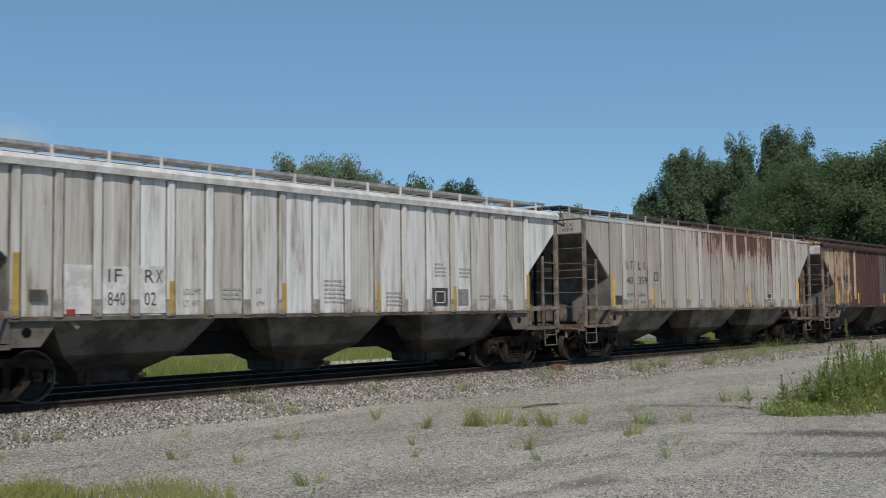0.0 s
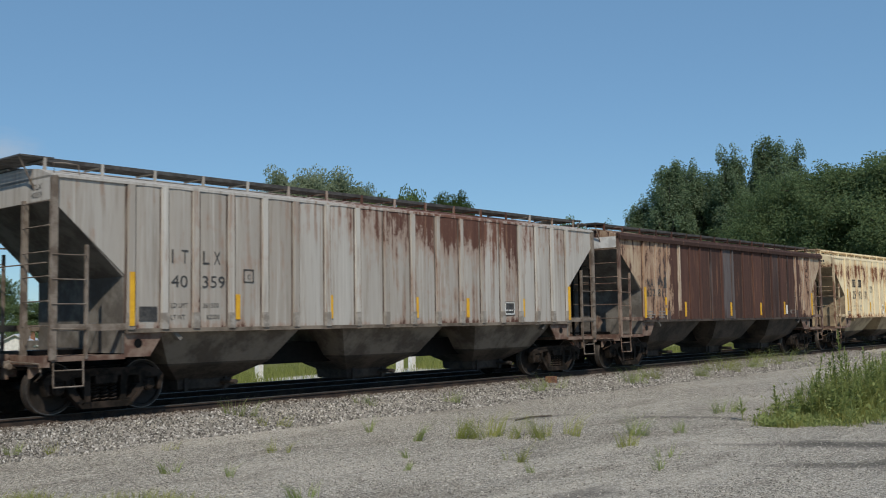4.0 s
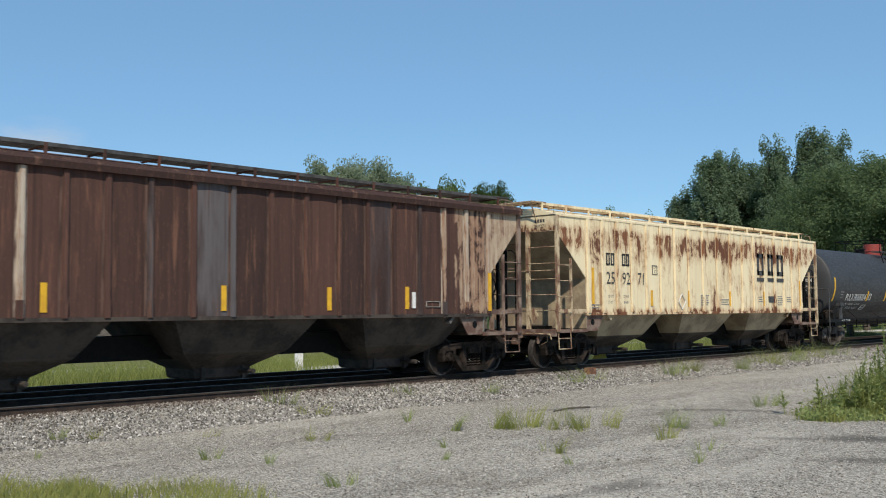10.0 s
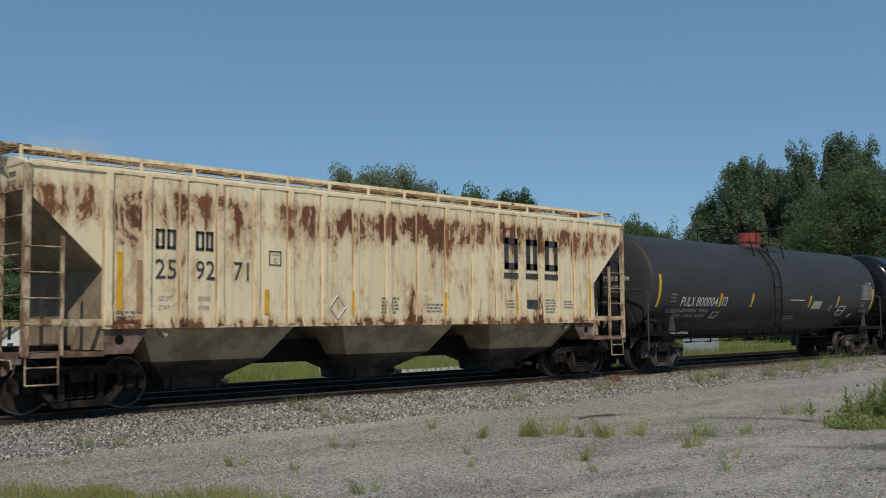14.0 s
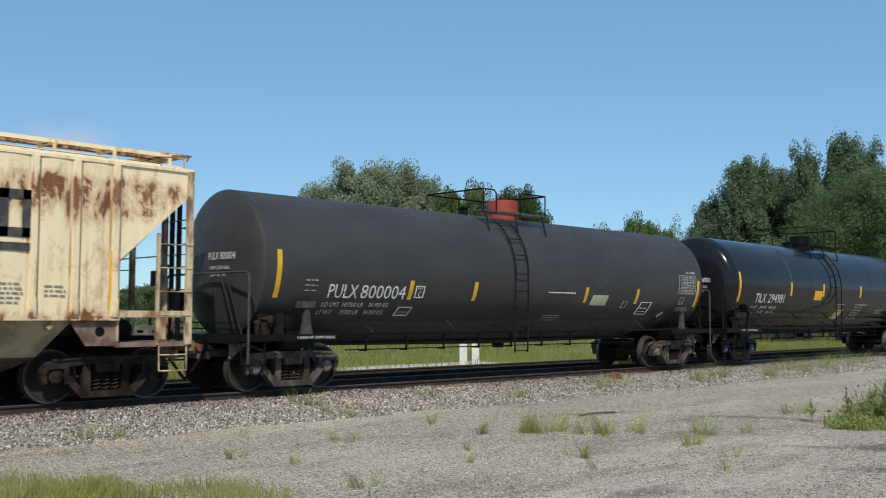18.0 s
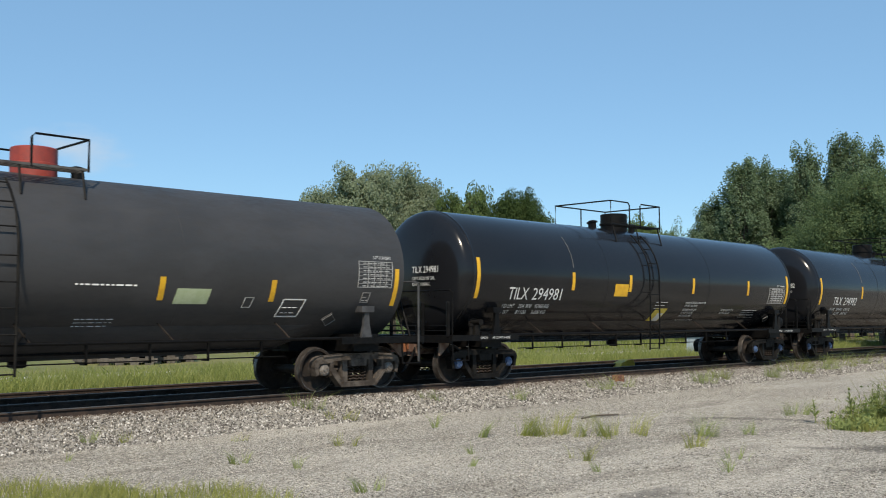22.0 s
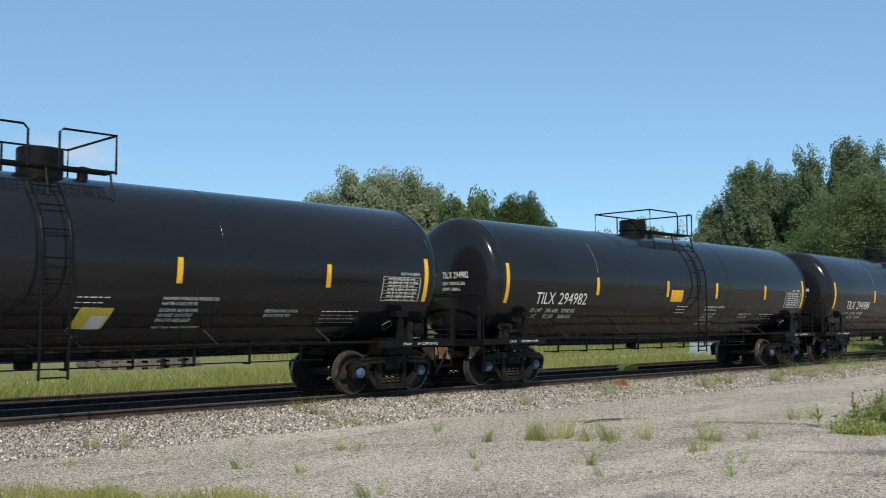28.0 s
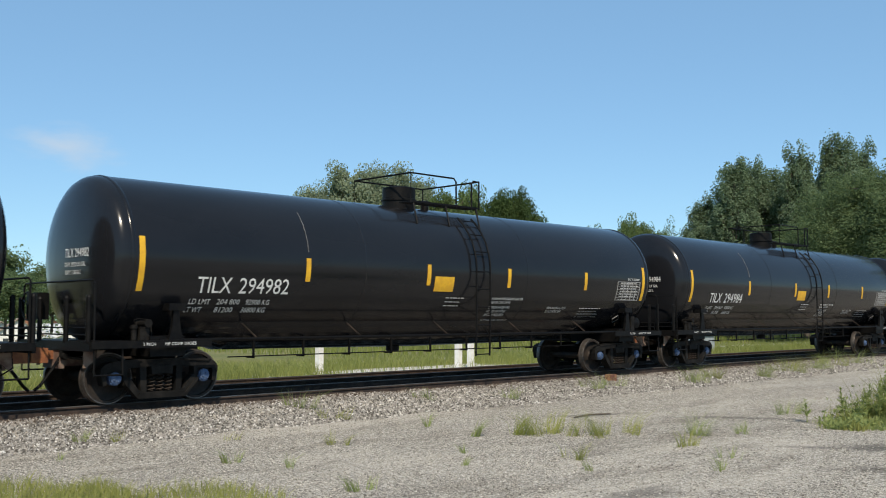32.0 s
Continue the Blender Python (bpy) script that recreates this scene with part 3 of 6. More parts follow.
    return finish("bearing_cap", bm, material, True)


def axle_mesh():
    bm = bmesh.new()
    lathe_y(bm, [(0.05, -0.97), (0.07, -0.96), (0.08, -0.7), (0.085, 0), (0.08, 0.7), (0.07, 0.96), (0.05, 0.97)], 0, 0, 12)
    return finish("axle", bm, M["wheel"], True)


WHEEL_ME, RIM_ME, AXLE_ME = wheel_mesh(), rim_mesh(), axle_mesh()
CAPS = {"steel": cap_mesh(M["cap_steel"]), "blue": cap_mesh(M["cap_blue"]), "dull": cap_mesh(M["truck"]), "black": cap_mesh(M["truck_black"])}
ROLLING = []


def wheelset(car, x, cap):
    ax = part("wheelset", AXLE_ME, None, car, "steel wheelset with flanged wheels")
    ax.location = (x, 0, WHEEL)
    for turn in (0.0, math.pi):
        for name, me in (("wheel", WHEEL_ME), ("tread", RIM_ME), ("bearing_cap", CAPS[cap])):
            w = part(name, me, None, ax)
            w.rotation_euler.z = turn
    ROLLING.append((ax, x))


def side_frame(material):
    """One cast side frame of a truck, centred on x = 0, outside face towards -y."""
    bm = bmesh.new()
    y0, y1 = -1.12, -0.93
    # top member, thickened over the axle boxes
    prism(bm, [(-1.17, 0.52), (-1.17, 0.63), (-1.10, 0.71), (-0.98, 0.755), (-0.72, 0.765), (-0.42, 0.79), (0.42, 0.79), (0.72, 0.765), (0.98, 0.755), (1.10, 0.71), (1.17, 0.63), (1.17, 0.52),
               (1.07, 0.50), (1.04, 0.585), (0.74, 0.60), (0.66, 0.635), (0.30, 0.655), (-0.30, 0.655), (-0.66, 0.635), (-0.74, 0.60), (-1.04, 0.585), (-1.07, 0.50)], y0, y1)
    for s in (-1, 1):
        # outer and inner jaws round the bearing
        prism(bm, [(s * 1.165, 0.53), (s * 1.06, 0.51), (s * 1.055, 0.36), (s * 1.12, 0.34)], y0 + 0.006, y1 - 0.006)
        prism(bm, [(s * 0.76, 0.63), (s * 0.66, 0.645), (s * 0.68, 0.37), (s * 0.735, 0.33)], y0 + 0.008, y1 - 0.008)
        # diagonal tension member and column
        prism(bm, [(s * 0.74, 0.50), (s * 0.72, 0.37), (s * 0.47, 0.10), (s * 0.33, 0.10), (s * 0.33, 0.21), (s * 0.45, 0.24), (s * 0.62, 0.47)], y0 + 0.003, y1 - 0.003)
        prism(bm, [(s * 0.43, 0.68), (s * 0.30, 0.68), (s * 0.29, 0.20), (s * 0.40, 0.18)], y0 + 0.012, y1 - 0.012)
        # raised flange along the edge
        prism(bm, [(s * 0.98, 0.762), (s * 0.42, 0.797), (s * 0.42, 0.757), (s * 0.96, 0.722)], y0 - 0.03, y0 + 0.03)
        prism(bm, [(s * 0.745, 0.42), (s * 0.725, 0.36), (s * 0.475, 0.09), (s * 0.42, 0.10), (s * 0.68, 0.40)], y0 - 0.03, y0 + 0.03)
        box(bm, s * 0.889 - 0.125, s * 0.889 + 0.125, -1.07, -0.96, 0.54, 0.61)
    prism(bm, [(-0.48, 0.09), (0.48, 0.09), (0.44, 0.20), (-0.44, 0.20)], y0 - 0.035, y1 + 0.03)
    box(bm, -0.16, 0.16, y0 - 0.025, y0 + 0.02, 0.69, 0.75)
    return finish("side_frame", bm, material, bevel=0.014)


def spring_mesh():
    bm = bmesh.new()
    pts = [(0.062 * math.cos(a), 0.062 * math.sin(a), 0.20 + 0.32 * a / 31.4) for a in np.linspace(0, 31.4, 41)]
    tube(bm, pts, 0.015, 4)
    return finish("coil_spring", bm, M["truck"])


def bolster_mesh(material):
    bm = bmesh.new()
    prism(bm, [(-0.2, 0.52), (0.2, 0.52), (0.22, 0.66), (-0.22, 0.66)], -1.14, 1.14)
    box(bm, -0.16, 0.16, -0.9, 0.9, 0.42, 0.74)
    lathe_z(bm, [(0.2, 0.66), (0.2, 0.86)], 0, 0, 12)
    for x in (-0.55, 0.55):
        box(bm, x - 0.05, x + 0.05, -0.78, 0.78, 0.32, 0.42)
        for s in (-1, 1):
            box(bm, x + math.copysign(0.03, x), x + math.copysign(0.10, x), s * 0.76 - 0.06, s * 0.76 + 0.06, 0.28, 0.52)
    return finish("truck_bolster", bm, material)


FRAMES = {k: (side_frame(M[k]), bolster_mesh(M[k])) for k in ("truck", "truck_black", "truck_dusty")}
SPRING = spring_mesh()


def truck(car, x, kind, cap):
    frame_me, bolster_me = FRAMES[kind]
    b = part("truck_bolster", bolster_me, None, car, "grimy cast steel truck")
    b.location.x = x
    for turn in (0.0, math.pi):
        f = part("side_frame", frame_me, None, b)
        f.rotation_euler.z = turn
        for dx in (-0.17, 0.0, 0.17):
            s = part("coil_spring", SPRING, None, b)
            s.location = (dx, -1.05 if turn == 0.0 else 1.05, 0)
    for dx in (-AXLE_HALF, AXLE_HALF):
        wheelset(car, x + dx, cap)


def coupler(car, x, out, material):
    bm = bmesh.new()
    box(bm, min(x - out * 0.25, x - out * 0.95), max(x - out * 0.25, x - out * 0.95), -0.07, 0.07, 0.80, 0.95)
    prism(bm, [(x - out * 0.28, 0.74), (x + out * 0.06, 0.74), (x + out * 0.08, 0.80), (x + out * 0.08, 0.98), (x - out * 0.02, 1.02), (x - out * 0.28, 1.0)], -0.17, 0.02)
    prism(bm, [(x - out * 0.20, 0.76), (x + out * 0.02, 0.76), (x + out * 0.02, 0.99), (x - out * 0.20, 0.99)], 0.05, 0.17)
    part("coupler", bm, material, car, "rusty knuckle coupler", bevel=0.015)
    bm = bmesh.new()
    pts = [(x - out * 0.45, -0.28, 0.85), (x - out * 0.3, -0.30, 0.62), (x - out * 0.1, -0.30, 0.36), (x + out * 0.0, -0.28, 0.27)]
    tube(bm, pts, 0.03, 8)
    part("air_hose", bm, M["black"], car, "black rubber air hose", True)


def stripe(car, x, z0, z1, w=0.12, bend=None, y=-1.60, name="reflector", tape="yellow"):
    bm = bmesh.new()
    if bend:
        rings = []
        for k in range(9):
            z = z0 + (z1 - z0) * k / 8
            yy = -math.sqrt(bend[0] ** 2 - (z - bend[1]) ** 2)
            rings.append([(x - w / 2, yy - 0.007, z), (x + w / 2, yy - 0.007, z), (x + w / 2, yy + 0.02, z), (x - w / 2, yy + 0.02, z)])
        loft(bm, rings)
    else:
        box(bm, x - w / 2, x + w / 2, y - 0.006, y + 0.01, z0, z1)
    return part(name, bm, M[tape], car, "yellow reflective stripe" if tape == "yellow" else "worn yellow reflective stripe")


def bars(car, x, z, w, rows, material, bend=None, y=-1.60, step=0.07, h=0.03, seed=0, name="stencil"):
    """Small unreadable stencils as rows of short bars."""
    bm = bmesh.new()
    rng = random.Random(seed)
    for r in range(rows):
        zz, xx = z - r * step, x
        while xx < x + w * rng.uniform(0.8, 1.0):
            ww = rng.uniform(0.04, 0.14)
            yy = -math.sqrt(bend[0] ** 2 - (zz - bend[1]) ** 2) - 0.006 if bend else y - 0.005
            box(bm, xx, min(xx + ww, x + w), yy, yy + 0.012, zz, zz + h)
            xx += ww + 0.035
    return tagged(part(name, bm, material, car), kind="stuff")


def plate(car, x0, x1, z0, z1, material, bend=None, y=-1.60, name="placard", label="", lean=0.0, out=0.008):
    bm = bmesh.new()
    n = 6
    rings = []
    for k in range(n + 1):
        z = z0 + (z1 - z0) * k / n
        yy = -math.sqrt(bend[0] ** 2 - (z - bend[1]) ** 2) if bend else y
        d = lean * (z - z0)
        rings.append([(x0 + d, yy - out, z), (x1 + d, yy - out, z), (x1 + d, yy + 0.02, z), (x0 + d, yy + 0.02, z)])
    loft(bm, rings)
    return part(name, bm, material, car, label)


def frame_box(car, x0, x1, z0, z1, material, w=0.02, bend=None, y=-1.60, lean=0.0, cols=0, rows=0):
    """A painted outline, with thin inner lines where it is a table."""
    bm = bmesh.new()

    def yy(z):
        return (-math.sqrt(bend[0] ** 2 - (z - bend[1]) ** 2) if bend else y) - 0.007
    lines = [(x0, x1, z0, z0 + w), (x0, x1, z1 - w, z1), (x0, x0 + w, z0, z1), (x1 - w, x1, z0, z1)]
    thin = w * 0.6
    for k in range(1, cols):
        x = x0 + (x1 - x0) * (0.1 + 0.9 * k / cols)
        lines.append((x, x + thin, z0, z1))
    for k in range(1, rows):
        z = z0 + (z1 - z0) * k / rows
        lines.append((x0, x1, z, z + thin))
    for a, b, c, d in lines:
        steps = 1 if d - c < 0.1 or not bend else 8
        rings = []
        for k in range(steps + 1):
            z = c + (d - c) * k / steps
            s = lean * (z - z0)
            rings.append([(a + s, yy(z), z), (b + s, yy(z), z), (b + s, yy(z) + 0.02, z), (a + s, yy(z) + 0.02, z)])
        loft(bm, rings)
    return tagged(part("placard_outline", bm, material, car), kind="stuff" if cols else "")


def grating(length, y0, y1, material):
    """One panel of open steel grating, in one piece."""
    bm = bmesh.new()
    nx, ny = 15, 8

    def cuts(a, b, count, bar):
        out = []
        for k in range(count):
            c = a + bar / 2 + (b - a - bar) * k / (count - 1)
            out += [c - bar / 2, c + bar / 2]
        return out
    gx, gy = cuts(0, length, nx, 0.018), cuts(y0, y1, ny, 0.026)
    vs = [[bm.verts.new((x, y, 0)) for x in gx] for y in gy]
    faces = [bm.faces.new((vs[r][q], vs[r][q + 1], vs[r + 1][q + 1], vs[r + 1][q])) for r in range(len(gy) - 1) for q in range(len(gx) - 1) if r % 2 == 0 or q % 2 == 0]
    up = bmesh.ops.extrude_face_region(bm, geom=faces)
    bmesh.ops.translate(bm, vec=(0, 0, 0.03), verts=[v for v in up["geom"] if isinstance(v, bmesh.types.BMVert)])
    return finish("running_board", bm, material)


def end_gear(car, e, d, trim):
    """Draft gear housing, brake rigging and pipes round the coupler of one end."""
    def span(a, b):
        return min(e + d * a, e + d * b), max(e + d * a, e + d * b)
    bm = bmesh.new()
    a, b = span(-0.14, 0.55)
    box(bm, a, b, -0.30, 0.30, 0.68, 1.06)
    a, b = span(-0.20, -0.13)
    box(bm, a, b, -0.36, 0.36, 0.64, 1.08)
    part("draft_gear_housing", bm, M["jacking"], car, "rusty draft gear housing behind the coupler", bevel=0.02)
    for y in (-0.95, 0.95):
        bm = bmesh.new()
        prism(bm, [(e - d * 0.06, 0.96), (e + d * 0.34, 0.96), (e - d * 0.02, 0.66), (e - d * 0.06, 0.66)], y - 0.02, y + 0.02)
        part("sill_gusset", bm, M["jacking"], car)
    bm = bmesh.new()
    tube(bm, [(e + d * 1.9, -0.62, 0.80), (e + d * 0.3, -0.62, 0.80), (e - d * 0.02, -0.50, 0.82), (e - d * 0.16, -0.42, 0.86)], 0.026, 7)
    part("brake_pipe", bm, M["truck"], car, "", True)
    bm = bmesh.new()
    lathe_y(bm, [(0.01, -0.50), (0.05, -0.50), (0.065, -0.47), (0.065, -0.40), (0.05, -0.36), (0.01, -0.36)], e - d * 0.17, 0.86, 10)
    box(bm, *span(-0.25, -0.14), -0.45, -0.40, 0.84, 0.96)
    part("angle_cock", bm, trim, car, "small cast air valve", True)
    bm = bmesh.new()
    tube(bm, [(e + d * 0.05, -1.20, 1.0), (e + d * 0.03, -1.22, 0.72), (e + d * 0.08, -0.9, 0.60), (e + d * 0.4, -0.75, 0.58)], 0.014, 5)
    part("hanging_rod", bm, trim, car)


def valve_cluster(car, x, y, z, material):
    """A small control valve of flanged castings with its pipes."""
    bm = bmesh.new()
    box(bm, x - 0.09, x + 0.09, y - 0.10, y + 0.10, z, z + 0.24)
    part("brake_valve", bm, material, car, "small cast brake valve on the end platform", bevel=0.025)
    bm = bmesh.new()
    lathe_y(bm, [(0.01, y - 0.20), (0.075, y - 0.20), (0.075, y - 0.17), (0.05, y - 0.16), (0.05, y + 0.14), (0.075, y + 0.15), (0.075, y + 0.18), (0.01, y + 0.18)], x + 0.02, z + 0.30, 12)
    part("valve_body", bm, material, car, "", True)
    bm = bmesh.new()
    lathe_z(bm, [(0.05, z), (0.05, z + 0.20), (0.07, z + 0.21), (0.07, z + 0.26), (0.02, z + 0.28)], x - 0.18, y - 0.04, 10)
    part("dirt_collector", bm, material, car, "", True)
    bm = bmesh.new()
    tube(bm, [(x - 0.18, y - 0.04, z + 0.26), (x - 0.18, y - 0.04, z + 0.36), (x - 0.08, y, z + 0.38), (x + 0.16, y, z + 0.36), (x + 0.20, y, z)], 0.013, 5)
    part("valve_pipe", bm, material, car, "", True)


SIDE = 1.57
SILL, EAVE = 1.47, 4.10


def hopper_car(label, L, b0, b1, ribs, mats, chord, rib_w, cap, bays, seam, rib_mat=None):
    """A covered hopper. b0, b1: ends of the body; ribs: their places along the side."""
    paint, under, top, dark = mats
    trim = M["trim_worn_shaded"] if paint in (M["paint_a"], M["paint_b"]) else M["trim_brown"] if paint is M["paint_c"] else M["trim_cream"]
    car = tagged(new("covered_hopper_car"), label, "freight car", "freight cars of the train")
    lo, hi = ribs[0], ribs[-1]
    # side panels between ribs, and the triangular end panels
    for s in (-1, 1):
        for i, (a, b) in enumerate(zip(ribs, ribs[1:])):
            bm = bmesh.new()
            bow = 0.022
            rings = []
            for k in range(7):
                u = k / 6
                x = a + (b - a) * u
                y = s * (SIDE + bow * math.sin(math.pi * u))
                rings.append([(x, y, SILL), (x, y, EAVE), (x, y - s * 0.02, EAVE), (x, y - s * 0.02, SILL)])
            loft(bm, rings)
            part("side_panel", bm, paint, car, smooth=True)
        for e, r, d in ((b0, lo, 1), (b1, hi, -1)):
            bm = bmesh.new()
            prism(bm, [(e, EAVE), (r, EAVE), (r, SILL), (r - d * 0.06, SILL), (r - d * 0.06, 2.40), (e + d * 0.03, 3.66)], s * (SIDE - 0.02), s * SIDE)
            part("end_panel", bm, paint, car)
        for i, x in enumerate(ribs):
            bm = bmesh.new()
            w = rib_w / 2
            out = SIDE + 0.06
            prism_pts = [(x - w, s * (SIDE - 0.01)), (x - w * 0.80, s * out), (x + w * 0.80, s * out), (x + w, s * (SIDE - 0.01))]
            z1 = EAVE - (0.14 if chord else 0.02)
            rings = [[(px, py, z) for px, py in prism_pts] for z in (SILL - 0.07, SILL + 0.02, z1)]
            rings[0] = [(px, s * (SIDE - 0.01) + (py - s * (SIDE - 0.01)) * 0.35, z) for (px, py, z) in rings[0]]
            loft(bm, rings)
            # a stub at the foot, and the weld flanges on both sides
            count = len(bm.faces)
            loft(bm, [[(x + (px - x) * 1.12, py + s * 0.012, z) for px, py in prism_pts] for z in (SILL + 0.0, SILL + 0.30)])
            for a, b in ((x - w - 0.044, x - w + 0.008), (x + w - 0.008, x + w + 0.040)):
                box(bm, a, b, min(s * (SIDE - 0.012), s * (SIDE + 0.010)), max(s * (SIDE - 0.012), s * (SIDE + 0.010)), SILL + 0.02, z1)
            bm.faces.ensure_lookup_table()
            for f in bm.faces[count:]:
                f.material_index = 1
            for f in bm.faces[count:count + 6]:
                f.material_index = 2
            rib = part("rib", bm, rib_mat(i) if rib_mat else paint, car)
            rib.data.materials.append(M["seam_dark" if rib_mat is dark_ribs and rib_mat(i) is not M["rib_pale"] else seam])
            rib.data.materials.append(M["trim_foot"] if paint in (M["paint_a"], M["paint_b"]) else paint)
        bm = bmesh.new()
        if chord:
            prism_pts = [(s * (SIDE - 0.02), EAVE - 0.10), (s * (SIDE + 0.11), EAVE - 0.13), (s * (SIDE + 0.13), EAVE - 0.02), (s * (SIDE + 0.05), EAVE + 0.07), (s * (SIDE - 0.02), EAVE + 0.07)]
        else:
            prism_pts = [(s * (SIDE - 0.02), EAVE - 0.03), (s * (SIDE + 0.035), EAVE - 0.02), (s * (SIDE + 0.035), EAVE + 0.03), (s * (SIDE - 0.02), EAVE + 0.05)]
        loft(bm, [[(x, y, z) for y, z in prism_pts] for x in (b0 - 0.02, b1 + 0.02)])
        part("top_chord", bm, top, car)
        bm = bmesh.new()
        loft(bm, [[(x, s * y, z) for y, z in ((SIDE - 0.10, SILL - 0.06), (SIDE + 0.045, SILL - 0.06), (SIDE + 0.045, SILL + 0.015), (SIDE - 0.10, SILL + 0.015))] for x in (lo - 0.1, hi + 0.1)])
        part("side_sill", bm, dark, car)
    # roof, hatch trough and running boards
    bm = bmesh.new()
    prof = [(-SIDE + 0.01, EAVE - 0.02), (-SIDE + 0.01, EAVE + 0.02), (-1.1, EAVE + 0.16), (-0.5, EAVE + 0.23), (0.5, EAVE + 0.23), (1.1, EAVE + 0.16), (SIDE - 0.01, EAVE + 0.02), (SIDE - 0.01, EAVE - 0.02)]
    loft(bm, [[(x, y, z) for y, z in prof] for x in (b0, b1)])
    part("roof", bm, paint, car)
    nh = 5
    for k in range(nh):
        a = b0 + 0.9 + k * (b1 - b0 - 1.8) / nh
        b = a + (b1 - b0 - 1.8) / nh - 0.12
        bm = bmesh.new()
        loft(bm, [[(x, y, z) for y, z in ((-0.33, EAVE + 0.2), (-0.33, EAVE + 0.30), (-0.2, EAVE + 0.34), (0.2, EAVE + 0.34), (0.33, EAVE + 0.30), (0.33, EAVE + 0.2))] for x in (a, b)])
        part("hatch_cover", bm, paint, car, "long hatch cover")
    for s in (-1, 1):
        n_b = 15
        xs = [b0 + 0.15 + (b1 - b0 - 0.3) * k / n_b for k in range(n_b + 1)]
        grid = grating((b1 - b0 - 0.3) / n_b - 0.02, 0.36, 0.985, M["grate_pale"] if top is M["chalk_a"] else M["grate"] if top is not M["paint_d"] else paint)
        for a, b in zip(xs, xs[1:]):
            board = part("running_board", grid, None, car, "steel grating running board")
            board.location = (a + 0.01, 0, EAVE + 0.345)
            board.scale.y = s
            bm = bmesh.new()
            box(bm, a, b, min(s * 0.985, s * 1.01), max(s * 0.985, s * 1.01), EAVE + 0.32, EAVE + 0.39)
            part("board_rim", bm, M["grate_pale"] if paint is M["paint_a"] else M["grate"] if top is not M["paint_d"] else paint, car)
        for i, x in enumerate(xs):
            bm = bmesh.new()
            box(bm, x - 0.025, x + 0.025, min(s * 0.99, s * 1.03), max(s * 0.99, s * 1.03), EAVE + 0.13, EAVE + 0.385)
            box(bm, x - 0.02, x + 0.02, min(s * 0.37, s * 1.0), max(s * 0.37, s * 1.0), EAVE + 0.31, EAVE + 0.34)
            part("board_bracket", bm, top, car)
    grate_mat = M["grate_pale"] if top is M["chalk_a"] else M["grate"] if top is not M["paint_d"] else M["trim_cream"]
    crossing = grating(0.62, -1.02, 1.02, grate_mat)
    for e, d in ((b0, 1), (b1, -1)):
        x = min(e - d * 0.30, e + d * 0.32)
        board = part("crossover_board", crossing, None, car, "steel grating crossover at the roof end")
        board.location = (x, 0, EAVE + 0.375)
        for y in (-0.95, 0.95):
            bm = bmesh.new()
            tube(bm, [(e - d * 0.28, y, EAVE + 0.37), (e + d * 0.02, y, EAVE - 0.22)], 0.018, 5)
            part("crossover_brace", bm, trim, car)
        bm = bmesh.new()
        tube(bm, [(e + d * 0.10, -1.45, EAVE + 0.06), (e + d * 0.10, -1.42, EAVE + 0.24), (e + d * 0.34, -1.40, EAVE + 0.26), (e + d * 0.56, -1.42, EAVE + 0.24), (e + d * 0.56, -1.45, EAVE + 0.06)], 0.014, 5)
        part("roof_grab_iron", bm, trim, car, "", True)
    # hoppers
    n = bays
    p = (hi - lo - 0.1) / n
    for k in range(n):
        c = lo + 0.05 + p * (k + 0.5)
        bm = bmesh.new()
        h = p / 2 - 0.004
        w = h * 0.74
        rings = []
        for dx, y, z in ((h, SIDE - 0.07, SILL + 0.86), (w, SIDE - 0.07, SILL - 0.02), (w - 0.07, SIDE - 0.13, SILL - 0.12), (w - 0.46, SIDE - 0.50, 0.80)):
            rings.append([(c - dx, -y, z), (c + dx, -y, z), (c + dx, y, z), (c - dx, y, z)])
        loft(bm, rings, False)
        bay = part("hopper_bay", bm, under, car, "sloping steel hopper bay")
        # lower half of the bay, its shade put into a darker colour
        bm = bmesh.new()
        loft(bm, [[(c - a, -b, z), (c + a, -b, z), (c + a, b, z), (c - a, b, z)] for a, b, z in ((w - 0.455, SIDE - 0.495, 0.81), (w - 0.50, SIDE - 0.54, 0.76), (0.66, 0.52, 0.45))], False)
        part("discharge_chute", bm, M["chute"], bay, "lower chute, coloured dark for the shade under the body")
        bm = bmesh.new()
        loft(bm, [[(c - a, -b, z), (c + a, -b, z), (c + a, b, z), (c - a, b, z)] for a, b, z in ((0.60, 0.48, 0.24), (0.64, 0.52, 0.27), (0.66, 0.53, 0.44), (0.68, 0.55, 0.47))])
        box(bm, c - 0.52, c - 0.44, -0.58, -0.46, 0.22, 0.48)
        box(bm, c + 0.44, c + 0.52, -0.58, -0.46, 0.22, 0.48)
        lathe_y(bm, [(0.01, -1.02), (0.05, -1.02), (0.05, -0.5), (0.01, -0.5)], c + 0.4, 0.38, 8)
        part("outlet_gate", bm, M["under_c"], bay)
    bm = bmesh.new()
    box(bm, b0 + 0.05, b1 - 0.05, -0.38, 0.38, 0.66, 1.12)
    part("centre_sill", bm, M["black"], car)
    # ends
    for e, d, brake in ((b0, 1, False), (b1, -1, True)):
        bm = bmesh.new()
        loft(bm, [[(e + d * 0.02, y, 3.70), (e + d * 2.55, y, 1.25), (e + d * 2.60, y, 1.30), (e + d * 0.02, y, 3.78)] for y in (-SIDE + 0.02, SIDE - 0.02)])
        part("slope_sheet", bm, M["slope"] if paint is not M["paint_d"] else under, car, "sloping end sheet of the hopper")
        bm = bmesh.new()
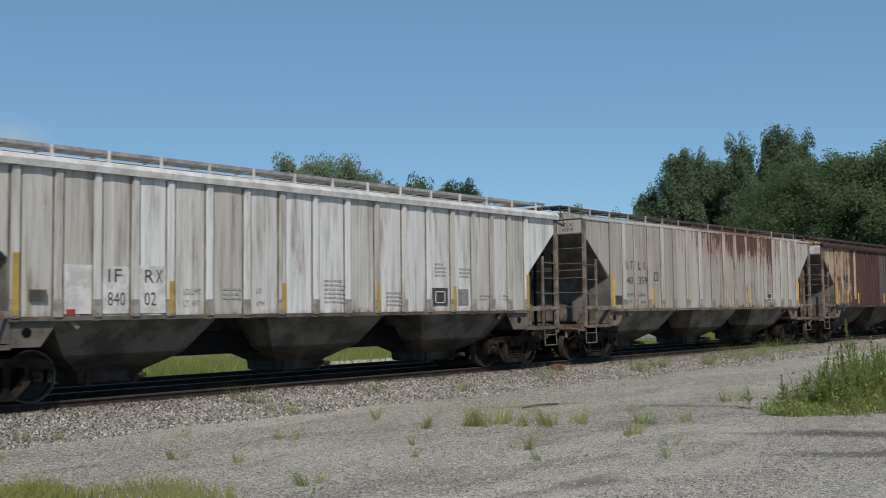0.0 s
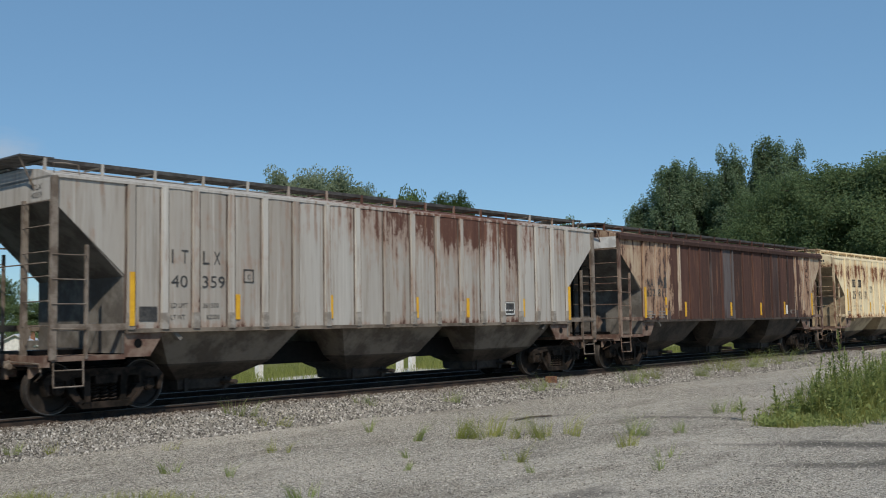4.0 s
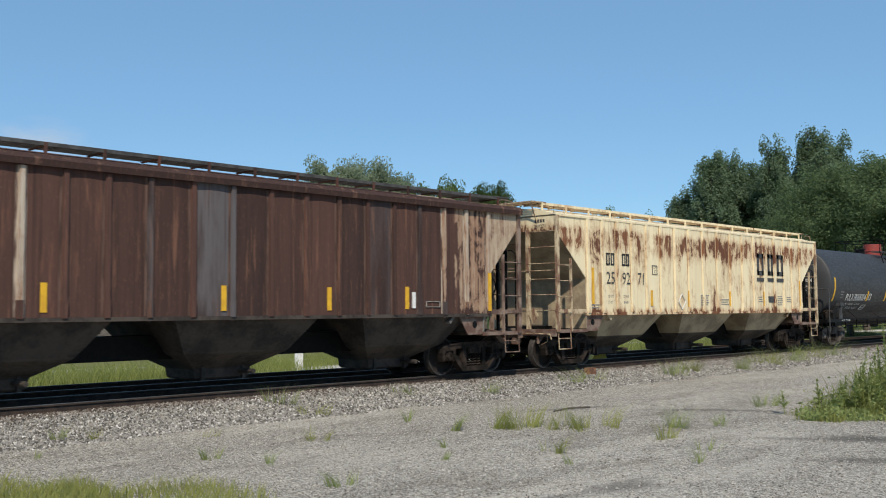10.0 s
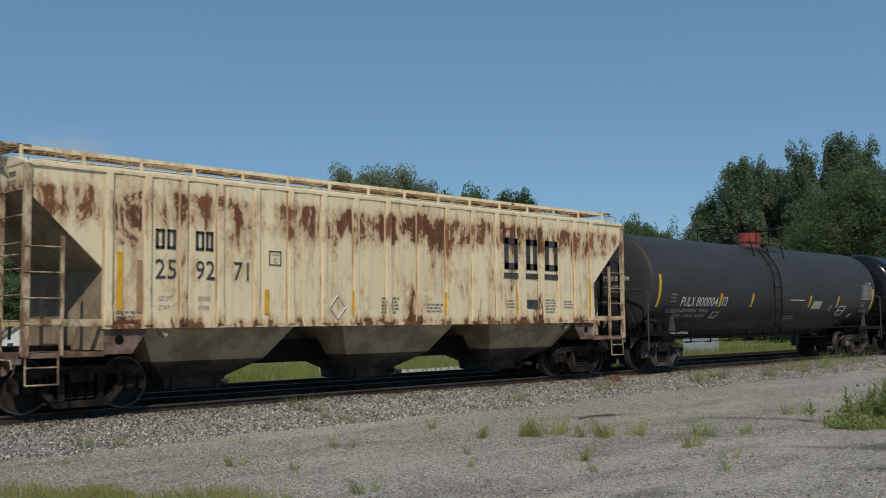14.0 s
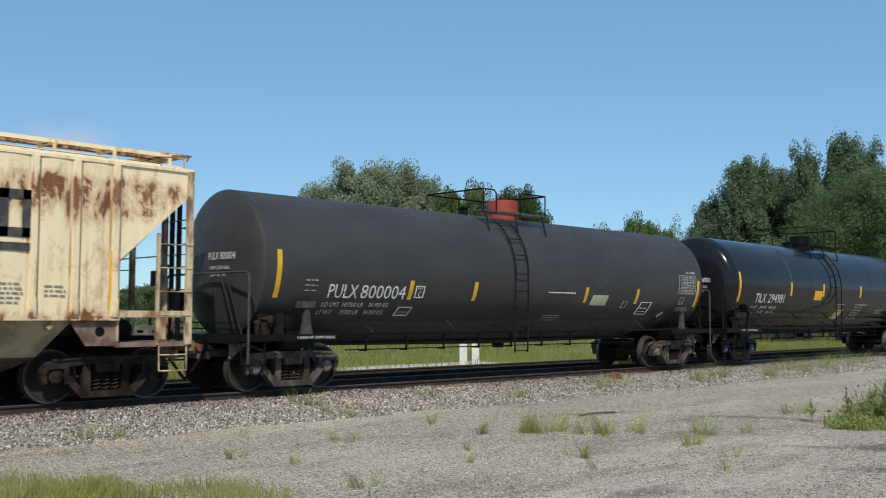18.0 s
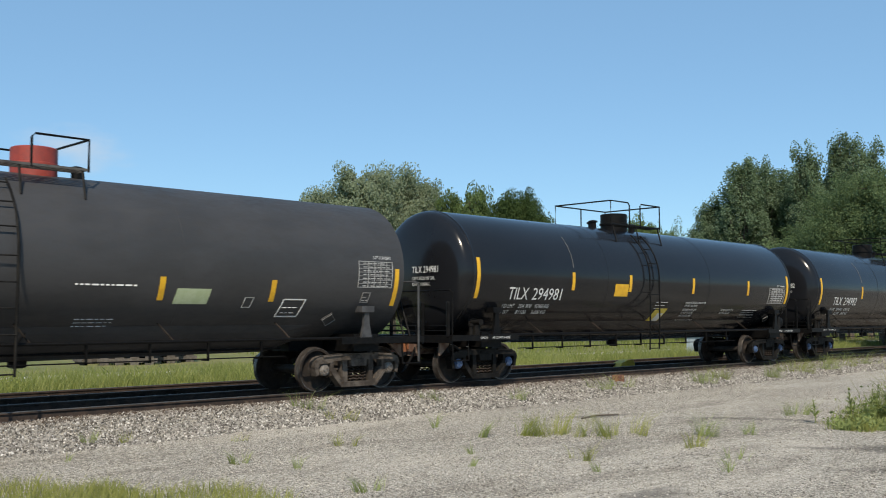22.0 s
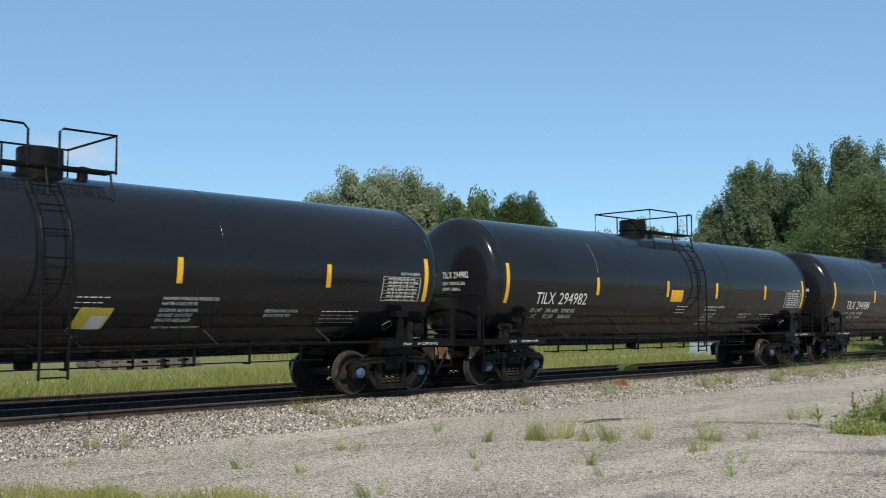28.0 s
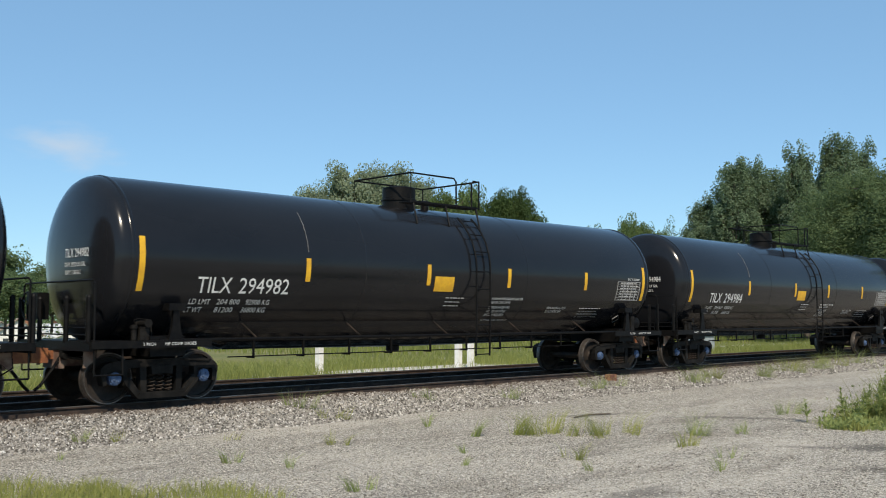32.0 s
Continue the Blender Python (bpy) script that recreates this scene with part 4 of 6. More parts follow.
        box(bm, min(e, e + d * 0.03), max(e, e + d * 0.03), -SIDE + 0.01, SIDE - 0.01, 3.70, EAVE + 0.02)
        part("end_sheet", bm, paint, car)
        bm = bmesh.new()
        x0, x1 = sorted((e + d * 1.35, e + d * 1.39))
        box(bm, x0, x1, -SIDE + 0.02, SIDE - 0.02, 1.05, 2.42)
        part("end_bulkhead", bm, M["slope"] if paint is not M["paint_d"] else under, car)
        for y in (-SIDE - 0.01, SIDE + 0.01, -0.62, 0.62):
            bm = bmesh.new()
            if abs(y) > 1:
                box(bm, min(e - d * 0.02, e + d * 0.10), max(e - d * 0.02, e + d * 0.10), y - 0.035, y + 0.035, 0.98, EAVE)
            else:
                box(bm, e - 0.045, e + 0.045, y - 0.05, y + 0.05, 1.05, 3.74)
            part("end_post", bm, trim, car)
        for s in (-1, 1):
            bm = bmesh.new()
            x2 = e + d * 0.62
            box(bm, min(x2, x2 + d * 0.05), max(x2, x2 + d * 0.05), s * SIDE - 0.03, s * SIDE + 0.03, 0.98, 2.95)
            part("ladder_rail", bm, trim, car)
            for k, z in enumerate((1.50, 1.92, 2.34, 2.76, 3.2, 3.62)):
                bm = bmesh.new()
                if z < 2.9:
                    tube(bm, [(e, s * (SIDE + 0.05), z), (x2, s * (SIDE + 0.05), z)], 0.013)
                tube(bm, [(e - d * 0.04, s * SIDE, z + 0.05), (e - d * 0.04, s * 0.62, z + 0.05)], 0.013)
                part("rung", bm, trim, car)
            bm = bmesh.new()
            for xx in (e + d * 0.06, e + d * 0.60):
                tube(bm, [(xx, s * SIDE, 1.0), (xx, s * (SIDE + 0.02), 0.52)], 0.014)
            tube(bm, [(e + d * 0.06, s * (SIDE + 0.02), 0.52), (e + d * 0.60, s * (SIDE + 0.02), 0.52)], 0.016)
            tube(bm, [(e + d * 0.06, s * (SIDE + 0.01), 0.80), (e + d * 0.60, s * (SIDE + 0.01), 0.80)], 0.014)
            part("step_stirrup", bm, trim, car)
            bm = bmesh.new()
            box(bm, min(e, e + d * 1.42), max(e, e + d * 1.42), min(s * (SIDE - 0.06), s * (SIDE + 0.02)), max(s * (SIDE - 0.06), s * (SIDE + 0.02)), 1.46, 1.58)
            part("end_sill_bar", bm, trim, car)
            bm = bmesh.new()
            prism(bm, [(e + d * 1.36, SILL - 0.06), (e + d * 2.22, SILL - 0.06), (e + d * 1.92, 0.98), (e + d * 1.36, 0.98)], s * (SIDE - 0.08), s * (SIDE - 0.04))
            plate_ob = part("jacking_plate", bm, M["jacking"] if top is not M["chalk_a"] else under, car, "rusty jacking plate with a round hole")
            bm = bmesh.new()
            lathe_y(bm, [(0.005, s * (SIDE - 0.036)), (0.085, s * (SIDE - 0.036)), (0.085, s * (SIDE - 0.06)), (0.005, s * (SIDE - 0.06))], e + d * 1.68, 1.22, 14)
            part("jacking_hole", bm, M["black"], plate_ob)
        bm = bmesh.new()
        box(bm, min(e - d * 0.04, e + d * 1.4), max(e - d * 0.04, e + d * 1.4), -SIDE, SIDE, 0.95, 1.03)
        box(bm, min(e - d * 0.08, e), max(e - d * 0.08, e), -SIDE, SIDE, 0.86, 1.05)
        part("end_platform", bm, M["jacking"] if top is not M["chalk_a"] else dark, car)
        end_gear(car, e, d, trim)
        bm = bmesh.new()
        tube(bm, [(e - d * 0.10, -1.45, 0.78), (e - d * 0.10, -1.40, 0.92), (e - d * 0.12, -0.5, 0.94), (e - d * 0.18, -0.15, 0.99)], 0.014, 5)
        part("uncoupling_lever", bm, trim, car, "bent steel uncoupling lever")
        bm = bmesh.new()
        tube(bm, [(e - d * 0.06, -SIDE + 0.05, 2.62), (e - d * 0.06, SIDE - 0.05, 2.62)], 0.013, 5)
        part("grab_iron", bm, trim, car)
        bm = bmesh.new()
        diamond = [(-1.0, 1.42), (-0.82, 1.20), (-0.64, 1.42), (-0.82, 1.64)]
        a_ring = [(e - d * 0.055, y, z) for y, z in diamond]
        b_ring = [(e - d * 0.045, y, z) for y, z in diamond]
        loft(bm, [a_ring, b_ring])
        part("placard_holder", bm, trim, car, "diamond placard holder on the end")
        if brake:
            bm = bmesh.new()
            x = e - d * 0.16
            ring = [(x, -0.35 + 0.28 * math.cos(a), 2.2 + 0.28 * math.sin(a)) for a in np.linspace(0, 2 * math.pi, 21)]
            tube(bm, ring, 0.018, 5)
            for a in (0, 2.09, 4.19):
                tube(bm, [(x, -0.35, 2.2), (x, -0.35 + 0.28 * math.cos(a), 2.2 + 0.28 * math.sin(a))], 0.012, 4)
            part("brake_wheel", bm, M["black"], car, "black hand brake wheel")
            for y in (-1.05, -0.80):
                bm = bmesh.new()
                box(bm, e + 0.02, e + 0.09, y - 0.035, y + 0.035, 1.03, 3.72)
                part("brake_post", bm, M["black"], car, "black steel channel post")
            bm = bmesh.new()
            tube(bm, [(e - d * 0.03, -1.42, 1.0), (e - d * 0.03, -1.42, 3.0), (e - d * 0.03, -1.30, 3.1), (e - d * 0.03, -1.12, 3.1), (e - d * 0.03, -1.12, 1.0)], 0.022, 6)
            part("platform_rail", bm, M["black"], car, "", True)
            bm = bmesh.new()
            box(bm, e - 0.07, e + 0.07, -0.46, -0.24, 2.05, 2.34)
            tube(bm, [(e, -0.35, 2.0), (e, -0.35, 1.05)], 0.02)
            part("brake_housing", bm, M["black"], car)
            bm = bmesh.new()
            lathe_y(bm, [(0.02, -0.55), (0.2, -0.5), (0.2, 0.3), (0.02, 0.35)], e + d * 0.75, 1.23, 14)
            part("air_tank", bm, M["black"], car, "", True)
    for x, d in ((2.0, 1), (L - 2.0, -1)):
        truck(car, x, "truck", cap)
    coupler(car, 0.0, -1, M["rusty"])
    coupler(car, L, 1, M["rusty"])
    return car


def tank_car(label, L, R, zc, paint, cap, red_dome, h0, h1, dome_x, p0, p1, lx, frame_kind, rail_h=0.70):
    car = tagged(new("tank_car"), label, "tank car", "freight cars of the train")
    n = 48

    def ring(x, r):
        return [(x, -r * math.sin(a), zc - r * math.cos(a)) for a in [2 * math.pi * k / n for k in range(n)]]
    bm = bmesh.new()
    deep = 0.30 if red_dome else 0.48
    head = [(deep * a, k) for a, k in ((0.0, 0.04), (0.04, 0.35), (0.12, 0.60), (0.24, 0.78), (0.36, 0.88), (0.50, 0.945), (0.66, 0.98), (0.83, 0.995), (1.0, 1.0))]
    if red_dome:
        head = [(deep * a, k) for a, k in ((0.0, 0.04), (0.08, 0.30), (0.28, 0.55), (0.50, 0.74), (0.70, 0.88), (0.82, 0.945), (0.91, 0.98), (1.0, 1.0))]
    rings = [ring(h0 + dx, R * k) for dx, k in head]
    mids = [h0 + deep + (h1 - h0 - 2 * deep) * k / 6 for k in range(1, 6)]
    rings += [ring(x, R) for x in mids]
    rings += [ring(h1 - dx, R * k) for dx, k in head[::-1]]
    loft(bm, rings)
    tank = part("tank", bm, paint, car, "long cylindrical tank with dished ends", True)
    for x in [h0 + deep, h1 - deep] + mids[1:5:2]:
        bm = bmesh.new()
        k = 2.2 if x in (h0 + deep, h1 - deep) and not red_dome else 0.45 if red_dome else 1.0
        loft(bm, [ring(x - 0.018 * k, R + 0.001), ring(x - 0.012 * k, R + 0.005 * k), ring(x, R + 0.007 * k), ring(x + 0.012 * k, R + 0.005 * k), ring(x + 0.018 * k, R + 0.001)])
        part("weld_seam", bm, paint, tank, "", True)
    bm = bmesh.new()
    rings = []
    for x, deep_by in ((3.1, 0.0), (3.7, 0.20), (L / 2, 0.25), (L - 3.7, 0.20), (L - 3.1, 0.0)):
        row = []
        for k in range(17):
            a = radians(-40 + 5 * k)
            r = R + 0.002 + deep_by * max(0.0, (math.cos(a) - 0.766) / 0.234)
            row.append((x, -r * math.sin(a), zc - r * math.cos(a)))
        rings.append(row + [(x, y * 0.9, zc - (zc - z) * 0.9) for _, y, z in row[::-1]])
    loft(bm, rings)
    part("belly_jacket", bm, paint, tank, "bulged underside of the tank")
    for s in (-1, 1):
        bm = bmesh.new()
        tube(bm, [(h0 + 1.1, s * 1.36, 1.12), (h1 - 1.1, s * 1.36, 1.12)], 0.032, 8)
        part("side_rail_pipe", bm, M["black"], car, "long black handrail pipe along the tank", True)
        for x in np.linspace(h0 + 3.2, h1 - 3.2, 5):
            bm = bmesh.new()
            tube(bm, [(x, s * 1.36, 1.12), (x - 0.16, s * (math.sqrt(R ** 2 - (1.46 - zc) ** 2) - 0.02), 1.46)], 0.016, 5)
            part("pipe_bracket", bm, M["truck"], car)
    # stub sills, bolsters, end platforms
    for x, d in ((0.0, 1), (L, -1)):
        bm = bmesh.new()
        box(bm, min(x + d * 0.5, x + d * 3.2), max(x + d * 0.5, x + d * 3.2), -0.3, 0.3, 0.84, 1.12)
        part("stub_sill", bm, M["black"], car)
        bm = bmesh.new()
        box(bm, min(x + d * 0.42, x + d * 1.25), max(x + d * 0.42, x + d * 1.25), -1.5, 1.5, 1.06, 1.13)
        box(bm, min(x + d * 0.40, x + d * 0.46), max(x + d * 0.40, x + d * 0.46), -1.5, 1.5, 0.96, 1.13)
        part("end_platform", bm, M["black"], car)
        for s in (-1, 1):
            bm = bmesh.new()
            box(bm, min(x + d * 0.42, x + d * 2.75), max(x + d * 0.42, x + d * 2.75), s * 1.5 - 0.03, s * 1.5 + 0.03, 1.00, 1.13)
            part("side_sill", bm, M["black"], car)
            bm = bmesh.new()
            k = x + d * (2.07 if d > 0 else 2.0)
            prism(bm, [(k - 0.17, 1.04), (k + 0.17, 1.04), (k + 0.085, 1.36), (k + 0.05, 1.70), (k - 0.05, 1.70), (k - 0.085, 1.36)], s * 1.36, s * 1.43)
            box(bm, k - 0.17, k + 0.17, min(s * 1.20, s * 1.47), max(s * 1.20, s * 1.47), 1.66, 1.79)
            box(bm, k - 0.22, k + 0.22, min(s * 1.22, s * 1.47), max(s * 1.22, s * 1.47), 1.02, 1.07)
            part("tank_saddle", bm, M["saddle"] if red_dome else M["black"], car, bevel=0.012)
            bm = bmesh.new()
            for xx in (x + d * 0.50, x + d * 1.02):
                tube(bm, [(xx, s * 1.46, 1.0), (xx, s * 1.48, 0.55)], 0.016)
            tube(bm, [(x + d * 0.50, s * 1.48, 0.55), (x + d * 1.02, s * 1.48, 0.55)], 0.018)
            part("step_stirrup", bm, M["black"], car)
        bm = bmesh.new()
        prism(bm, [(x + d * 1.6, 0.84), (x + d * 2.3, 0.84), (x + d * 2.3, 1.2), (x + d * 1.6, 1.2)], -1.35, 1.35)
        part("body_bolster", bm, M["black"], car)
        bm = bmesh.new()
        if red_dome:
            k = x + d * 0.60
            tube(bm, [(k, -1.54, 0.58), (k, -1.54, 2.24), (k, -1.51, 2.31), (k, -1.42, 2.34), (k, 1.42, 2.34), (k, 1.51, 2.31), (k, 1.54, 2.24), (k, 1.54, 0.58)], 0.024, 8)
            part("end_handrail", bm, M["saddle"], car, "bent grey pipe handrail across the end", True)
            bm = bmesh.new()
            tube(bm, [(k - d * 0.02, -0.75, 2.33), (x + d * 0.62, -1.28, 1.14)], 0.02)
            tube(bm, [(k - d * 0.02, -0.55, 2.33), (x + d * 0.62, -1.08, 1.14)], 0.02)
            part("rail_brace", bm, M["black"], car)
        else:
            tube(bm, [(x + d * 0.5, -1.46, 1.1), (x + d * 0.5, -1.46, 2.12), (x + d * 0.5, -1.38, 2.18), (x + d * 0.5, 1.38, 2.18), (x + d * 0.5, 1.46, 2.12), (x + d * 0.5, 1.46, 1.1)], 0.018)
            part("end_handrail", bm, M["black"], car)
            for y in (-1.40, -0.55, 0.55, 1.40):
                bm = bmesh.new()
                lathe_z(bm, [(0.045, 1.1), (0.048, 1.12), (0.048, 1.88), (0.03, 1.92)], x + d * 0.42, y, 8)
                part("end_post", bm, M["black"], car)
    bm = bmesh.new()
    x = 0.34
    tube(bm, [(x, 0.9 + 0.26 * math.cos(a), 1.75 + 0.26 * math.sin(a)) for a in np.linspace(0, 2 * math.pi, 21)], 0.016, 5)
    for a in (0.5, 2.6, 4.7):
        tube(bm, [(x, 0.9, 1.75), (x, 0.9 + 0.26 * math.cos(a), 1.75 + 0.26 * math.sin(a))], 0.012, 4)
    part("brake_wheel", bm, M["black"], car, "black hand brake wheel")
    bm = bmesh.new()
    box(bm, 0.40, 0.62, 0.62, 1.1, 1.5, 2.0)
    part("brake_housing", bm, M["black"], car)
    bm = bmesh.new()
    lathe_y(bm, [(0.02, -1.30), (0.16, -1.26), (0.16, -0.75), (0.02, -0.72)], 1.75 if red_dome else L - 1.30, 1.36, 14)
    part("brake_cylinder", bm, M["black"], car, "brake cylinder on the end platform", True)
    bm = bmesh.new()
    vx = 1.45 if red_dome else L - 1.68
    box(bm, vx - 0.08, vx + 0.08, -1.38, -1.05, 1.13, 1.55)
    part("brake_valve", bm, M["truck_black"], car, bevel=0.02)
    valve_cluster(car, 1.52 if not red_dome else 1.18, -1.20, 1.13, M["truck_black"] if not red_dome else M["truck"])
    for x, d in ((0.0, 1), (L, -1)):
        for z in (1.24, 1.36):
            bm = bmesh.new()
            tube(bm, [(x + d * 0.46, -1.34, z - 0.12), (x + d * 0.46, -1.30, z), (x + d * 0.46, 1.30, z), (x + d * 0.46, 1.34, z - 0.12)], 0.016, 6)
            part("platform_rail", bm, M["black"], car, "", True)
        end_gear(car, x + d * 0.62, d, M["truck_black"] if not red_dome else M["truck"])
    # top fittings
    c = dome_x
    dome = bmesh.new()
    lathe_z(dome, [(0.40, zc + R - 0.12), (0.40, zc + R + 0.14), (0.43, zc + R + 0.15), (0.43, zc + R + 0.19), (0.40, zc + R + 0.20), (0.40, zc + R + 0.46), (0.37, zc + R + 0.48), (0.05, zc + R + 0.50)], c, 0, 28)
    part("valve_dome", dome, M["red"] if red_dome else M["black"], car, "faded red valve dome" if red_dome else "black valve dome", True)
    for s in (-1, 1):
        bm = bmesh.new()
        y0, y1 = sorted((s * 0.62, s * 1.0))
        for k in range(5):
            y = y0 + (y1 - y0) * k / 4
            box(bm, p0, p1, y - 0.012, y + 0.012, zc + R + 0.02, zc + R + 0.06)
        for k in range(22):
            xx = p0 + (p1 - p0) * k / 21
            box(bm, xx - 0.008, xx + 0.008, y0, y1, zc + R + 0.03, zc + R + 0.055)
        part("top_platform", bm, M["grate"] if red_dome else M["black"], car, "grating walkway beside the dome")
        for xx in (p0 + 0.1, (p0 + p1) / 2, p1 - 0.1):
            bm = bmesh.new()
            tube(bm, [(xx, s * 0.98, zc + R + 0.03), (xx, s * 1.12, zc + math.sqrt(R * R - 1.12 ** 2))], 0.022, 5)
            part("platform_bracket", bm, M["black"], car)
        top = zc + R + rail_h
        rx = 9.15 if red_dome else lx + 0.27
        rails = [[(p1, s, zc + R), (p1, s, top), (p0, s, top), (p0, s, zc + R)], [((p0 + p1) / 2, s, top), ((p0 + p1) / 2, s, zc + R)]]
        if s < 0:
            rails = [[(lx - 0.27, s, zc + R), (lx - 0.27, s, top - 0.08), (lx - 0.35, s, top), (p0, s, top), (p0, s, zc + R)],
                     [(rx, s, zc + R), (rx, s, top - 0.06), (min(rx + 0.06, p1), s, top), (p1, s, top), (p1, s, zc + R)]]
        for line in rails:
            bm = bmesh.new()
            tube(bm, line, 0.022)
            part("top_handrail", bm, M["black"], car)
    for xx in (p0, p1):
        bm = bmesh.new()
        tube(bm, [(xx, -1.0, top), (xx, 1.0, top)], 0.022)
        part("top_handrail", bm, M["black"], car)
    for k, xx in enumerate((7.95, 8.2, c + 0.72) if red_dome else (p0 + 0.3, p0 + 0.62, c + 0.72)):
        bm = bmesh.new()
        lathe_z(bm, [(0.10, zc + R - 0.1), (0.10, zc + R + 0.14), (0.14, zc + R + 0.15), (0.14, zc + R + 0.19), (0.03, zc + R + 0.22)], xx, -0.15 + 0.3 * (k % 2), 10)
        part("valve", bm, M["black"], car)
    # ladder that follows the shell
    Ro = R + 0.10
    angles = [radians(a) for a in range(38, 91, 6)]
    path = [(-Ro * math.sin(a), zc + Ro * math.cos(a)) for a in angles] + [(-Ro, zc - 0.6), (-Ro + 0.02, 1.1), (-Ro + 0.04, 0.62)]
    for dx in (-0.24, 0.24):
        bm = bmesh.new()
        tube(bm, [(lx + dx, y, z) for y, z in path], 0.024, 6)
        part("ladder_rail", bm, M["black"] if not red_dome else M["truck_black"], car)
    rung_at = [(-Ro * math.sin(radians(a)), zc + Ro * math.cos(radians(a))) for a in (42, 58, 74)] + [(-Ro, z) for z in (zc - 0.02, zc - 0.44, zc - 0.86, zc - 1.28)] + [(-Ro + 0.03, 0.66)]
    for y, z in rung_at:
        bm = bmesh.new()
        tube(bm, [(lx - 0.24, y, z), (lx + 0.24, y, z)], 0.015, 6)
        part("rung", bm, M["black"] if not red_dome else M["truck_black"], car)
    for dx in (-0.24, 0.24):
        bm = bmesh.new()
        tube(bm, [(lx + dx, -Ro + 0.02, 1.1), (lx + dx * 2.4, -1.1, zc - R + 0.25)], 0.018, 5)
        part("ladder_brace", bm, M["black"], car)
    # bottom outlet and piping
    bm = bmesh.new()
    lathe_z(bm, [(0.55, zc - R + 0.12), (0.5, zc - R - 0.12), (0.16, zc - R - 0.16), (0.16, zc - R - 0.34), (0.10, zc - R - 0.36)], c - 0.2, 0, 18)
    part("bottom_outlet", bm, M["black"], car, "", True)
    bm = bmesh.new()
    tube(bm, [(3.6, -0.55, 0.92), (L - 3.6, -0.55, 0.92)], 0.022, 6)
    tube(bm, [(3.6, -0.75, 0.76), (L - 3.6, -0.75, 0.76)], 0.014, 6)
    part("brake_pipe", bm, M["black"], car, "thin brake pipes slung under the tank")
    for k, xx in enumerate(np.linspace(4.2, L - 4.2, 9)):
        bm = bmesh.new()
        box(bm, xx - 0.018, xx + 0.018, -0.77, -0.73, 0.72, zc - R + 0.16)
        box(bm, xx - 0.018, xx + 0.018, -0.77, -0.53, 0.72, 0.755)
        part("pipe_hanger", bm, M["black"], car)
    for x in (1.97, L - 1.97):
        truck(car, x, frame_kind, cap)
    for x, d in ((0.0, -1), (L, 1)):
        coupler(car, x, d, M["orange"] if not red_dome else M["rusty"])
    return car


# ---- the train ----
CARS = []
EDGE = -1.645


def dark_ribs(i):
    return M["rib_pale"] if i in (1, 2, 3, 15, 16, 17) else M["paint_c"]


def grey_ribs(i):
    return M["paint_b"] if i in (0, 5, 8, 12, 13) else M["rib_grey"]


M["rib_grey"] = hopper_paint("scuffed_grey_rib", (0.52, 0.50, 0.465), (0.42, 0.39, 0.35), (0.27, 0.23, 0.19), 0.7, base_rust=0.0, tones=((0.085, 0.040, 0.031), (0.165, 0.078, 0.056), (0.29, 0.17, 0.115)))
M["rib_pale"] = hopper_paint("peeling_pale_rib", (0.52, 0.45, 0.36), (0.42, 0.32, 0.24), (0.24, 0.14, 0.09), 0.9, base_rust=0.03)


def build_train():
    a = hopper_car("pale weathered grey covered hopper car with white number patches", 18.1, 0.80, 17.45,
                   [2.24, 2.98, 3.69, 4.42, 5.15, 6.0, 6.88, 7.76, 8.67, 9.58, 10.48, 11.36, 12.2, 13.06, 13.85, 14.58, 15.3, 16.03],
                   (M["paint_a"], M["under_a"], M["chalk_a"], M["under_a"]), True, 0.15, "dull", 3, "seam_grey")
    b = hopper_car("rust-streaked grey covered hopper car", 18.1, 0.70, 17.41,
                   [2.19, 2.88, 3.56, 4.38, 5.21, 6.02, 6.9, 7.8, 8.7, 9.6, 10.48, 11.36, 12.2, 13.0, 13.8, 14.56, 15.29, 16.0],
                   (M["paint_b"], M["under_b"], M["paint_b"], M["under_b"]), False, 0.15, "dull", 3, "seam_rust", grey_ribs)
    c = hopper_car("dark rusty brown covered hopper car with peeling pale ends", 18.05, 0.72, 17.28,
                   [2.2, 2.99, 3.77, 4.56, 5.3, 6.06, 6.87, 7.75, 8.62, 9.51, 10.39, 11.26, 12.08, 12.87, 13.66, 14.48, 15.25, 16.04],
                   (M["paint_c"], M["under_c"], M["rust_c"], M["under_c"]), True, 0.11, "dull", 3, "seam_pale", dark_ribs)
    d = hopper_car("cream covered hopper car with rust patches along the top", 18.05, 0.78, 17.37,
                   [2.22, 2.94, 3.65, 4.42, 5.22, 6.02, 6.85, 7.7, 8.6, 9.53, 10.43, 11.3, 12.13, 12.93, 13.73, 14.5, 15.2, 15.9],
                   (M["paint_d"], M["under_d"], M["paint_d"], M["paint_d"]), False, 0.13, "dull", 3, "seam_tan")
    e = tank_car("matte charcoal tank car with a red valve dome", 18.15, 1.52, 2.56, M["tank_matte"], "steel", True, 0.72, 17.43, 9.6, 7.75, 10.15, 8.5, "truck_dusty", 0.57)
    CARS.extend([(a, 5.1), (b, 23.2), (c, 41.3), (d, 59.35), (e, 77.4)])
    for x0, dome, p0, p1, lad in ((95.6, 8.95, 7.4, 9.9, 8.6), (114.05, 8.85, 8.3, 10.62, 10.08), (132.45, 8.85, 8.3, 10.62, 10.08), (150.85, 8.85, 8.3, 10.62, 10.08)):
        f = tank_car("glossy black tank car with yellow reflectors", 18.35, 1.54, 2.63, M["tank_gloss"], "blue", False, 0.68, 17.67, dome, p0, p1, lad, "truck_black")
        CARS.append((f, x0))
    return a, b, c, d, e, [k[0] for k in CARS[5:]]


